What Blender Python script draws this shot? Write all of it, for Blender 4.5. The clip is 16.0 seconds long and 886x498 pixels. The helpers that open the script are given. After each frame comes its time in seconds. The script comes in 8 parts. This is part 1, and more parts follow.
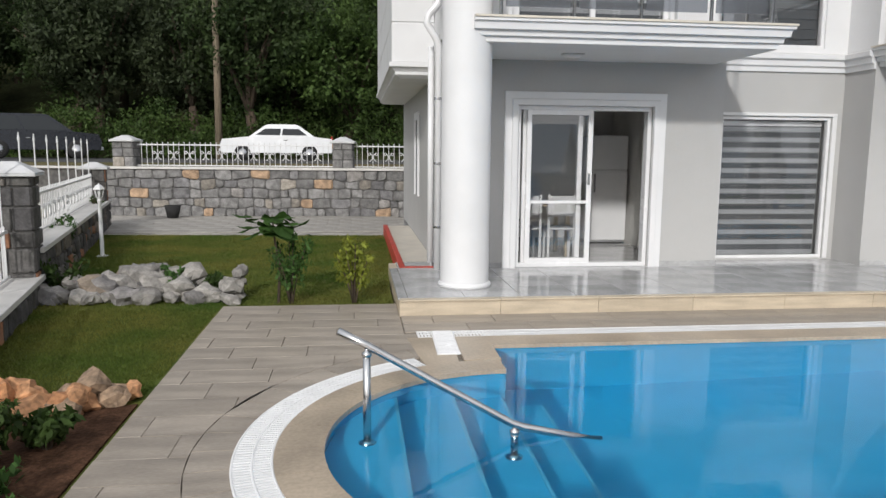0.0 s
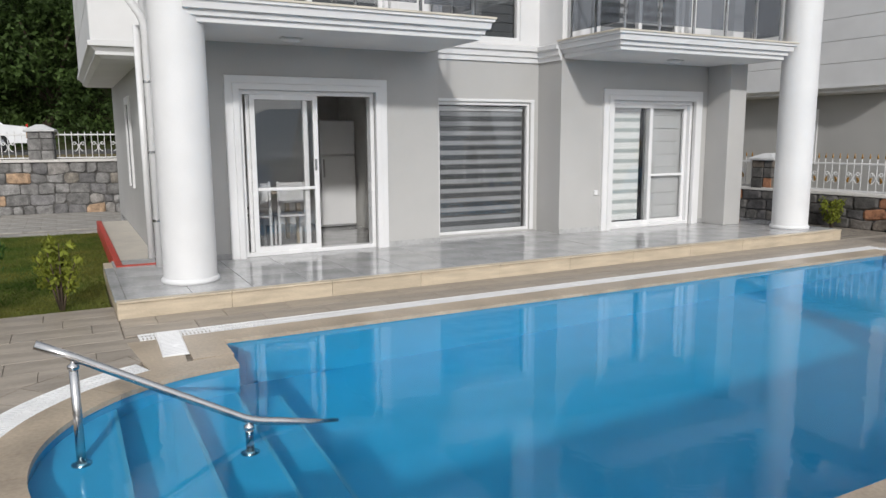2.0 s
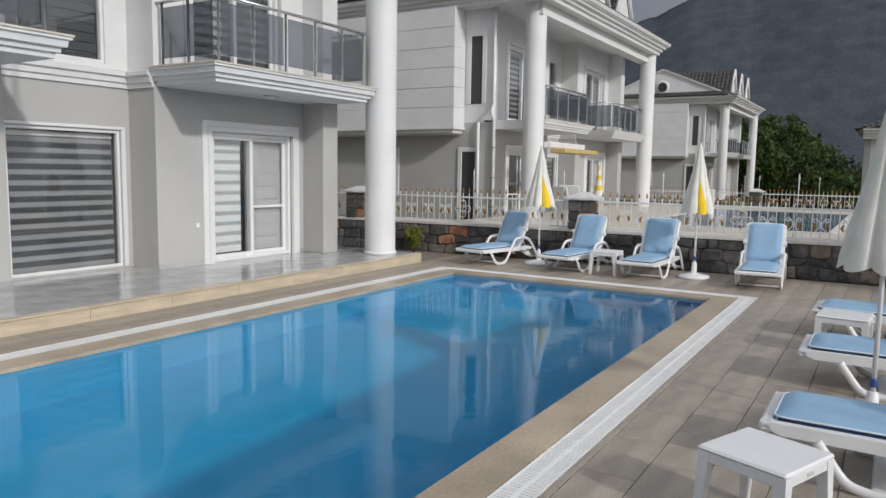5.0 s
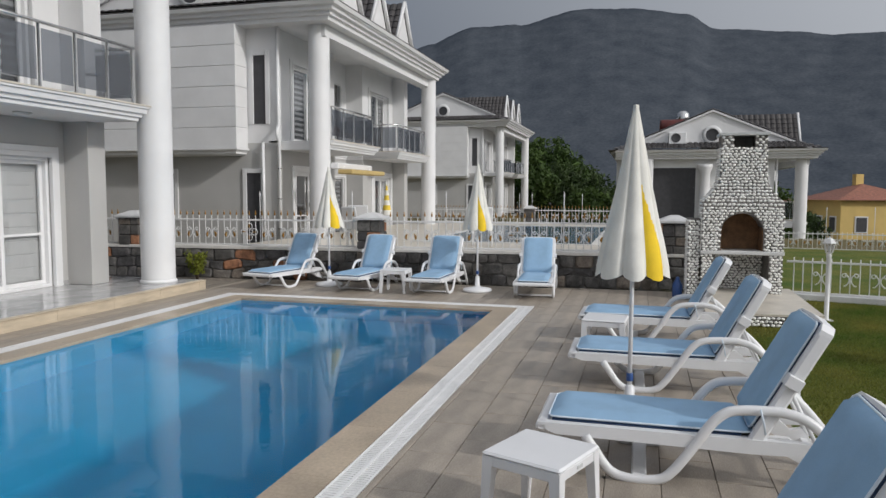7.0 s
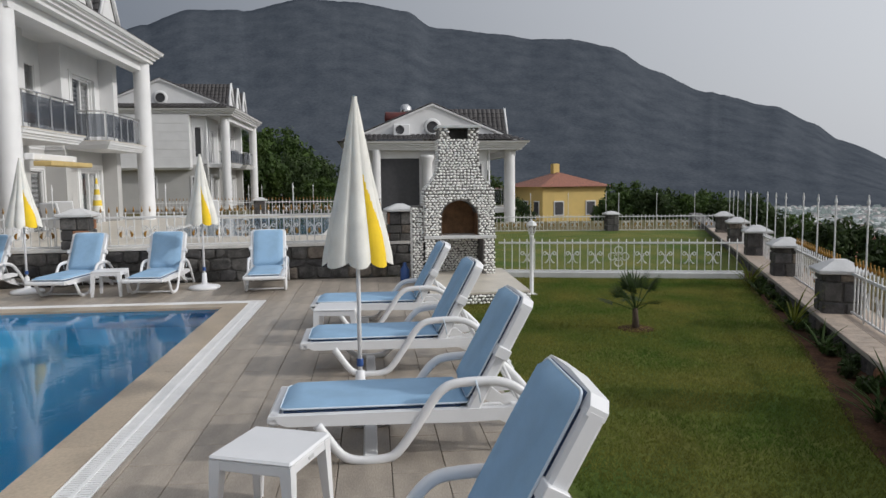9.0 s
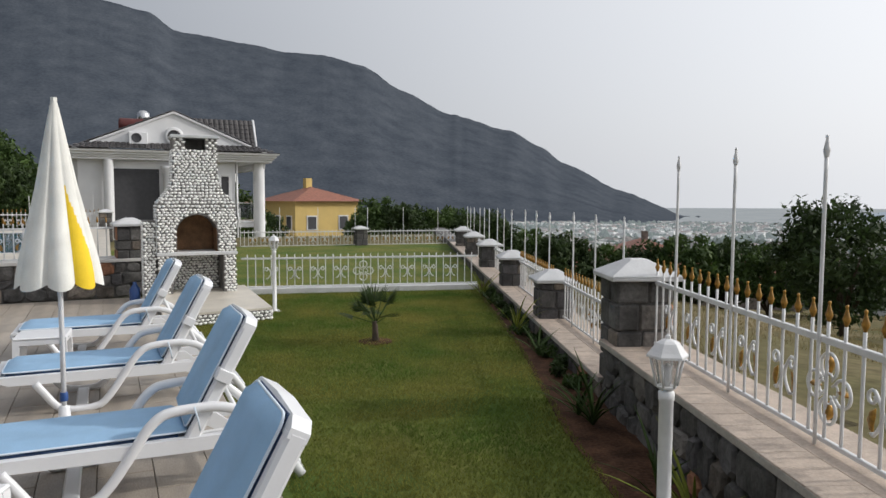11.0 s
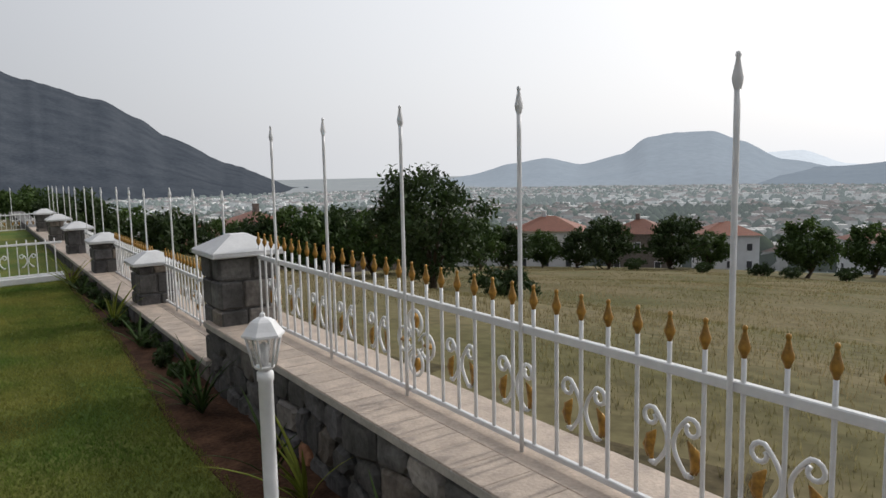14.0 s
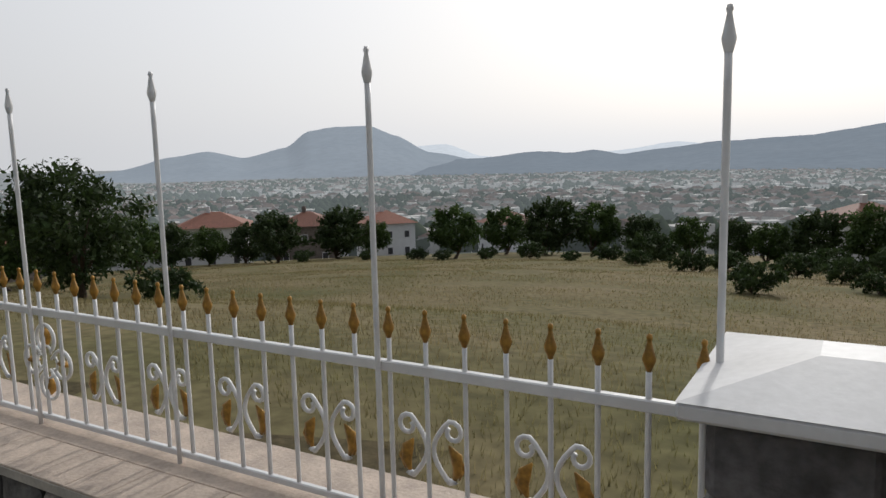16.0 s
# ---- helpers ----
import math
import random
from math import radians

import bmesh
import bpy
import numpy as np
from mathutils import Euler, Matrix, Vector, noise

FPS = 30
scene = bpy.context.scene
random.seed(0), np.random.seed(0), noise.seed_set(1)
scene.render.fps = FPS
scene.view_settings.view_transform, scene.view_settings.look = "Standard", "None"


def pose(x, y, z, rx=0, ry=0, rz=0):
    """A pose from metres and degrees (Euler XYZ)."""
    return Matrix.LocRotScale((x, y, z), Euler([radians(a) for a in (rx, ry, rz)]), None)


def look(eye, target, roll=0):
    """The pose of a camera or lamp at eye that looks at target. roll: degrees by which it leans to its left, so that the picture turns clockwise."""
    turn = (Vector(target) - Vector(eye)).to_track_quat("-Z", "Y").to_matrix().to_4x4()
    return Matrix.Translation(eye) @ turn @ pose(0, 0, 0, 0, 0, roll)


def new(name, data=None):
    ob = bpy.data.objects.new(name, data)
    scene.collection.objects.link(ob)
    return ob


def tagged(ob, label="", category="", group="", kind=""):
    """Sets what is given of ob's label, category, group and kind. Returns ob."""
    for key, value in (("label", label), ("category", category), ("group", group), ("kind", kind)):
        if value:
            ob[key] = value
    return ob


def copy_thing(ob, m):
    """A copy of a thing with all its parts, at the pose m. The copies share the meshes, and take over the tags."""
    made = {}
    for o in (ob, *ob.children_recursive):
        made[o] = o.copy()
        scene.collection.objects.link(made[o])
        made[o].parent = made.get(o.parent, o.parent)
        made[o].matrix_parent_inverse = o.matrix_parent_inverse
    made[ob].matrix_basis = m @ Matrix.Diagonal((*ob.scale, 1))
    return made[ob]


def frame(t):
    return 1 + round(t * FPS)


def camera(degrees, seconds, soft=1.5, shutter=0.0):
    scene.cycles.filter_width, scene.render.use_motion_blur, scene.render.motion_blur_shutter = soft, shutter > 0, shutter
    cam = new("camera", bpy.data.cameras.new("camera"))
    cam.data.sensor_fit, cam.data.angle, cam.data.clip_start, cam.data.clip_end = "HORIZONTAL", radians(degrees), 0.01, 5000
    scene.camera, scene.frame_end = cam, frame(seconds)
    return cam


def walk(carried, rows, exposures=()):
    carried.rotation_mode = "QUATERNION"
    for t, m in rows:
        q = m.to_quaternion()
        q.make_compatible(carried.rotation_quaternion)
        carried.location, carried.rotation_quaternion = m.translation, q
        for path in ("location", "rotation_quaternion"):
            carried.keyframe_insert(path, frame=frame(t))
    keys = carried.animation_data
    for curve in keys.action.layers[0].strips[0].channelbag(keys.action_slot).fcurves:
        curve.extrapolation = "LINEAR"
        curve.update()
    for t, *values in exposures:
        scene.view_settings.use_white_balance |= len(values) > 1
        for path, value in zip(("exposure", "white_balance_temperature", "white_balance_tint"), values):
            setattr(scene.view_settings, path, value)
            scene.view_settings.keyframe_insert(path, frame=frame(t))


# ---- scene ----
cam = camera(63.2, 16.0)
PATH = [
    (0.0, pose(0.000, 0.000, 1.680, 82.20, -0.50, -6.90)),
    (0.5, pose(0.026, 0.008, 1.675, 81.40, -0.40, -12.50)),
    (1.0, pose(0.049, -0.007, 1.678, 80.70, 0.00, -18.00)),
    (1.5, pose(0.068, -0.013, 1.680, 80.90, 0.20, -23.00)),
    (2.0, pose(0.093, -0.014, 1.680, 81.10, 0.30, -27.70)),
    (2.5, pose(0.123, -0.007, 1.689, 81.50, 0.10, -33.40)),
    (3.0, pose(0.128, -0.010, 1.682, 81.50, -0.40, -38.70)),
    (3.5, pose(0.130, -0.024, 1.686, 81.40, -0.60, -44.10)),
    (4.0, pose(0.119, -0.041, 1.688, 81.80, -1.00, -49.40)),
    (6.5, pose(0.127, -0.094, 1.702, 85.60, 0.00, -70.10)),
    (7.0, pose(0.140, -0.105, 1.701, 85.50, -0.20, -74.70)),
    (7.5, pose(0.141, -0.112, 1.704, 86.00, -0.20, -79.30)),
    (8.0, pose(0.131, -0.117, 1.701, 85.60, 0.70, -84.30)),
    (8.5, pose(0.137, -0.132, 1.698, 85.00, 0.90, -90.10)),
    (9.0, pose(0.157, -0.169, 1.699, 84.70, 0.60, -95.70)),
    (9.5, pose(0.173, -0.227, 1.703, 85.60, -0.10, -101.50)),
    (12.0, pose(0.161, -0.417, 1.699, 84.80, 0.40, -122.50)),
    (12.5, pose(0.151, -0.440, 1.699, 84.40, 0.60, -126.90)),
    (13.0, pose(0.155, -0.470, 1.695, 83.50, 0.60, -132.90)),
    (13.5, pose(0.199, -0.517, 1.692, 83.30, 1.40, -139.30)),
    (14.0, pose(0.256, -0.574, 1.694, 83.40, 1.20, -145.20)),
    (14.5, pose(0.267, -0.603, 1.688, 83.10, 1.60, -154.30)),
    (15.0, pose(0.250, -0.615, 1.687, 82.90, 1.20, -161.90)),
    (15.5, pose(0.227, -0.623, 1.686, 82.80, 1.30, -166.60)),
    (16.0, pose(0.205, -0.632, 1.684, 82.30, 1.40, -171.30)),
]
EXPO = [(0.0, -0.08, 6250, 10), (2.5, -0.17, 6250, 10), (4.2, -0.28, 6250, 10), (6.5, -0.33, 6250, 10), (8.0, -0.34, 6250, 10), (9.5, -0.2, 6250, 10), (12.0, 0.05, 6350, 10), (13.5, -0.04, 6350, 10), (14.5, -0.12, 6350, 10), (16.0, -0.3, 6350, 10)]
walk(cam, PATH, EXPO)

# ---- world, sun, exposure ----
world = bpy.data.worlds.new("sky")
scene.world = world
world.use_nodes = True
wn, wl = world.node_tree.nodes, world.node_tree.links
SUN_EL, SUN_AZ = 27.5, 199.0          # degrees; azimuth clockwise from +y
sky_tex = wn.new("ShaderNodeTexSky")
sky_tex.sky_type = "NISHITA"
sky_tex.sun_disc = False
sky_tex.sun_elevation, sky_tex.sun_rotation = radians(SUN_EL), radians(SUN_AZ)
sky_tex.air_density, sky_tex.dust_density, sky_tex.ozone_density = 1.0, 6.0, 1.0
bg = wn["Background"]
# thin cloud cover: the clear sky is blended with a bright grey veil
veil = wn.new("ShaderNodeMixRGB")
veil.inputs["Fac"].default_value = 0.8
tc = wn.new("ShaderNodeTexCoord")
dot = wn.new("ShaderNodeVectorMath"); dot.operation = "DOT_PRODUCT"
dot.inputs[1].default_value = (math.sin(radians(SUN_AZ)) * math.cos(radians(30)), math.cos(radians(SUN_AZ)) * math.cos(radians(30)), math.sin(radians(30)))
ramp = wn.new("ShaderNodeValToRGB")
ramp.color_ramp.elements[0].position, ramp.color_ramp.elements[0].color = 0.3, (3.2, 3.4, 3.8, 1)
ramp.color_ramp.elements[1].position, ramp.color_ramp.elements[1].color = 0.97, (15.5, 15.5, 15.6, 1)
half = wn.new("ShaderNodeMath"); half.operation = "MULTIPLY_ADD"
half.inputs[1].default_value, half.inputs[2].default_value = 0.5, 0.5
wl.new(tc.outputs["Generated"], dot.inputs[0])
wl.new(dot.outputs["Value"], half.inputs[0])
wl.new(half.outputs[0], ramp.inputs["Fac"])
wl.new(sky_tex.outputs["Color"], veil.inputs["Color1"])
wl.new(ramp.outputs["Color"], veil.inputs["Color2"])
wl.new(veil.outputs["Color"], bg.inputs["Color"])
bg.inputs["Strength"].default_value = 0.085

sun = new("sun", bpy.data.lights.new("sun", "SUN"))
sun.data.energy, sun.data.angle, sun.data.color = 2.35, radians(3.0), (1.0, 0.96, 0.9)
sun.matrix_world = look((0, 0, 0), (-math.sin(radians(SUN_AZ)) * math.cos(radians(SUN_EL)), -math.cos(radians(SUN_AZ)) * math.cos(radians(SUN_EL)), -math.sin(radians(SUN_EL))))


# ---- materials ----
def material(name, color, rough=0.6, metal=0.0, vary=0.12, scale=6.0, bump=0.15, fine=60.0, color2=None, spread=0.0, tint=None, spec=0.5, streak=None):
    """Two scales of noise over the base colour, fine relief, and a change from piece to piece (spread)."""
    m = bpy.data.materials.new(name)
    m.use_nodes = True
    n, l = m.node_tree.nodes, m.node_tree.links
    p = n["Principled BSDF"]
    p.inputs["Metallic"].default_value = metal
    p.inputs["Specular IOR Level"].default_value = spec
    co = n.new("ShaderNodeTexCoord")
    src = co.outputs["Object"]
    if streak:
        mp = n.new("ShaderNodeMapping")
        mp.inputs["Scale"].default_value = streak
        l.new(src, mp.inputs["Vector"])
        src = mp.outputs["Vector"]
    big, small = n.new("ShaderNodeTexNoise"), n.new("ShaderNodeTexNoise")
    big.inputs["Scale"].default_value, big.inputs["Detail"].default_value = scale, 5
    small.inputs["Scale"].default_value, small.inputs["Detail"].default_value = fine, 4
    l.new(src, big.inputs["Vector"]), l.new(src, small.inputs["Vector"])
    ramp = n.new("ShaderNodeValToRGB")
    c2 = color2 or tuple(c * (1 - 2 * vary) for c in color)
    c1 = tuple(min(1, c * (1 + (0 if color2 else vary))) for c in color)
    ramp.color_ramp.elements[0].position, ramp.color_ramp.elements[0].color = 0.32, (*c2, 1)
    ramp.color_ramp.elements[1].position, ramp.color_ramp.elements[1].color = 0.68, (*c1, 1)
    l.new(big.outputs["Fac"], ramp.inputs["Fac"])
    mix = n.new("ShaderNodeMixRGB")
    mix.blend_type = "OVERLAY"
    mix.inputs["Fac"].default_value = min(1, vary * 2.5)
    l.new(ramp.outputs["Color"], mix.inputs["Color1"]), l.new(small.outputs["Fac"], mix.inputs["Color2"])
    out = mix.outputs["Color"]
    if spread or tint:
        info = n.new("ShaderNodeObjectInfo")
        geo = n.new("ShaderNodeNewGeometry")
        add = n.new("ShaderNodeMath"); add.operation = "ADD"
        frac = n.new("ShaderNodeMath"); frac.operation = "FRACT"
        l.new(info.outputs["Random"], add.inputs[0]), l.new(geo.outputs["Random Per Island"], add.inputs[1]), l.new(add.outputs[0], frac.inputs[0])
        if tint:
            r2 = n.new("ShaderNodeValToRGB")
            r2.color_ramp.interpolation = "CONSTANT"
            els = r2.color_ramp.elements
            while len(els) < len(tint):
                els.new(0.5)
            for e, (pos, c) in zip(els, tint):
                e.position, e.color = pos, (*c, 1)
            l.new(frac.outputs[0], r2.inputs["Fac"])
            m2 = n.new("ShaderNodeMixRGB"); m2.blend_type = "MULTIPLY"; m2.inputs["Fac"].default_value = 1
            l.new(out, m2.inputs["Color1"]), l.new(r2.outputs["Color"], m2.inputs["Color2"])
            out = m2.outputs["Color"]
        if spread:
            f2 = n.new("ShaderNodeMath"); f2.operation = "MULTIPLY_ADD"
            f2.inputs[1].default_value, f2.inputs[2].default_value = 7.31, 0.0
            f3 = n.new("ShaderNodeMath"); f3.operation = "FRACT"
            mr = n.new("ShaderNodeMapRange")
            mr.inputs["To Min"].default_value, mr.inputs["To Max"].default_value = 1 - spread, 1 + spread
            hs = n.new("ShaderNodeHueSaturation")
            l.new(frac.outputs[0], f2.inputs[0]), l.new(f2.outputs[0], f3.inputs[0]), l.new(f3.outputs[0], mr.inputs["Value"])
            l.new(mr.outputs["Result"], hs.inputs["Value"]), l.new(out, hs.inputs["Color"])
            out = hs.outputs["Color"]
    l.new(out, p.inputs["Base Color"])
    rr = n.new("ShaderNodeMapRange")
    rr.inputs["To Min"].default_value, rr.inputs["To Max"].default_value = max(0.02, rough - 0.08), min(1, rough + 0.08)
    l.new(big.outputs["Fac"], rr.inputs["Value"]), l.new(rr.outputs["Result"], p.inputs["Roughness"])
    if bump:
        b = n.new("ShaderNodeBump")
        b.inputs["Strength"].default_value, b.inputs["Distance"].default_value = bump, 0.01
        l.new(small.outputs["Fac"], b.inputs["Height"]), l.new(b.outputs["Normal"], p.inputs["Normal"])
    return m


def glass_material(name, color=(1, 1, 1), rough=0.0, alpha=0.25, body=(0.02, 0.025, 0.03)):
    """A thin pane: see-through with a gloss over it; alpha is how much of the pane's own body shows."""
    m = bpy.data.materials.new(name)
    m.use_nodes = True
    n, l = m.node_tree.nodes, m.node_tree.links
    n.remove(n["Principled BSDF"])
    tr, gl, df = n.new("ShaderNodeBsdfTransparent"), n.new("ShaderNodeBsdfGlossy"), n.new("ShaderNodeBsdfDiffuse")
    tr.inputs["Color"].default_value, df.inputs["Color"].default_value = (*color, 1), (*body, 1)
    gl.inputs["Roughness"].default_value = rough
    lw = n.new("ShaderNodeLayerWeight"); lw.inputs["Blend"].default_value = 0.5
    pw = n.new("ShaderNodeMath"); pw.operation = "POWER"; pw.inputs[1].default_value = 4.0
    fr = n.new("ShaderNodeMath"); fr.operation = "MULTIPLY_ADD"; fr.inputs[1].default_value, fr.inputs[2].default_value = 0.9, 0.06
    l.new(lw.outputs["Facing"], pw.inputs[0]), l.new(pw.outputs[0], fr.inputs[0])
    m1, m2 = n.new("ShaderNodeMixShader"), n.new("ShaderNodeMixShader")
    m1.inputs["Fac"].default_value = alpha
    l.new(tr.outputs[0], m1.inputs[1]), l.new(df.outputs[0], m1.inputs[2])
    l.new(fr.outputs[0], m2.inputs["Fac"]), l.new(m1.outputs[0], m2.inputs[1]), l.new(gl.outputs[0], m2.inputs[2])
    l.new(m2.outputs[0], n["Material Output"].inputs["Surface"])
    return m


def far_material(name, color, color2, haze, haze_strength, scale):
    """A distant backdrop: its own colour, with the haze of the air before it painted in as emission."""
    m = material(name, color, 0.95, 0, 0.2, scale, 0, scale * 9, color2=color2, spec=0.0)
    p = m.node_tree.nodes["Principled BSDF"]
    p.inputs["Emission Color"].default_value = (*haze, 1)
    p.inputs["Emission Strength"].default_value = haze_strength
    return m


M_WHITE = material("white_paint", (0.70, 0.70, 0.705), 0.55, vary=0.03, scale=1.5, bump=0.08, fine=90)
M_GREY = material("grey_render", (0.45, 0.445, 0.435), 0.85, vary=0.04, scale=0.8, bump=0.3, fine=160)
M_GREY2 = material("dark_grey_render", (0.30, 0.30, 0.30), 0.85, vary=0.05, scale=0.8, bump=0.2, fine=120)
M_PVC = material("white_pvc", (0.74, 0.74, 0.745), 0.25, vary=0.015, scale=3, bump=0.02)
M_MARBLE = material("grey_marble", (0.42, 0.42, 0.42), 0.12, vary=0.13, scale=2.2, bump=0.03, fine=25, spread=0.06)
M_TRAV = material("beige_travertine", (0.52, 0.44, 0.33), 0.4, vary=0.1, scale=2.5, bump=0.1, fine=40, spread=0.05, streak=(1, 1, 6))
M_TRAVE = material("pale_travertine", (0.6, 0.55, 0.47), 0.35, vary=0.08, scale=3, bump=0.08, fine=40)
M_COPING = material("beige_coping", (0.41, 0.335, 0.25), 0.34, vary=0.12, scale=2.0, bump=0.12, fine=40, spread=0.04)
M_DECK = material("deck_tile", (0.34, 0.295, 0.245), 0.42, vary=0.14, scale=1.5, bump=0.18, fine=30, spread=0.07, streak=(1, 4, 1))
M_JOINT = material("tile_joint", (0.22, 0.19, 0.155), 0.9, vary=0.2, scale=8, bump=0.3)
M_GRATE = material("white_grating", (0.8, 0.8, 0.8), 0.35, vary=0.03, bump=0.03)
M_POOL = material("pool_lining", (0.06, 0.43, 0.66), 0.4, vary=0.03, scale=3, bump=0.02)
M_STEP = material("pool_step_edge", (0.13, 0.44, 0.60), 0.4, vary=0.03, bump=0.02)
M_STEEL = material("brushed_steel", (0.6, 0.6, 0.6), 0.22, metal=1.0, vary=0.04, scale=10, bump=0.05, fine=200)
M_STONE = material("grey_stone", (0.22, 0.215, 0.21), 0.85, vary=0.22, scale=7, bump=0.8, fine=35, spread=0.25,
                   tint=[(0, (1, 1, 1)), (0.55, (0.85, 0.85, 0.88)), (0.8, (1.35, 1.25, 1.1)), (0.9, (1.7, 1.2, 0.8)), (0.96, (1.5, 1.45, 1.4))])
M_DSTONE = material("dark_stone", (0.10, 0.095, 0.09), 0.85, vary=0.25, scale=7, bump=0.8, fine=35, spread=0.3,
                    tint=[(0, (1, 1, 1)), (0.5, (0.8, 0.8, 0.85)), (0.78, (1.8, 1.6, 1.4)), (0.9, (2.6, 1.3, 0.75)), (0.95, (2.2, 2.1, 2.0))])
M_MORTAR = material("mortar", (0.12, 0.115, 0.11), 0.95, vary=0.2, scale=9, bump=0.6)
M_CAPSTONE = material("wall_cap", (0.62, 0.6, 0.57), 0.6, vary=0.06, scale=3, bump=0.2, spread=0.04)
M_IRON = material("white_iron", (0.68, 0.68, 0.68), 0.4, vary=0.04, scale=12, bump=0.1)
M_GOLD = material("gold_paint", (0.36, 0.19, 0.03), 0.45, metal=0.35, vary=0.25, scale=25, bump=0.2)
M_GRASS = material("lawn", (0.16, 0.155, 0.042), 0.95, vary=0.3, scale=0.8, bump=0.9, fine=70, color2=(0.06, 0.105, 0.02), spec=0.1)
M_SOIL = material("soil", (0.08, 0.042, 0.025), 0.95, vary=0.3, scale=5, bump=1.0, fine=40, spec=0.1)
M_FIELD = material("dry_field", (0.175, 0.142, 0.082), 0.95, vary=0.3, scale=0.22, bump=0.8, fine=5, color2=(0.095, 0.092, 0.04), spec=0.05)
# valley floor with painted haze: paler colours and more emission farther out
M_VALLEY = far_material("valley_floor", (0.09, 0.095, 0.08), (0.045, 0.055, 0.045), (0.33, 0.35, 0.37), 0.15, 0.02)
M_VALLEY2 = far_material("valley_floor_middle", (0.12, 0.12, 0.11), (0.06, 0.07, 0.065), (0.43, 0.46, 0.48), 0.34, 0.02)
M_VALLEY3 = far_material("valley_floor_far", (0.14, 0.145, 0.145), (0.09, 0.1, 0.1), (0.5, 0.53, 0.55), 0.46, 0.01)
M_VERGE = material("bare_verge", (0.10, 0.08, 0.048), 0.95, vary=0.3, scale=0.5, bump=1.0, fine=14, color2=(0.045, 0.042, 0.02), spec=0.05)
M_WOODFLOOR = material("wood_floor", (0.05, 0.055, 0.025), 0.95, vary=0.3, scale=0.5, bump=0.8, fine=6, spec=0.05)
M_PATH = material("path_paving", (0.34, 0.32, 0.29), 0.8, vary=0.15, scale=2, bump=0.3, fine=30, spread=0.08)
M_ROAD = material("asphalt", (0.06, 0.06, 0.06), 0.9, vary=0.15, scale=3, bump=0.5, fine=80)


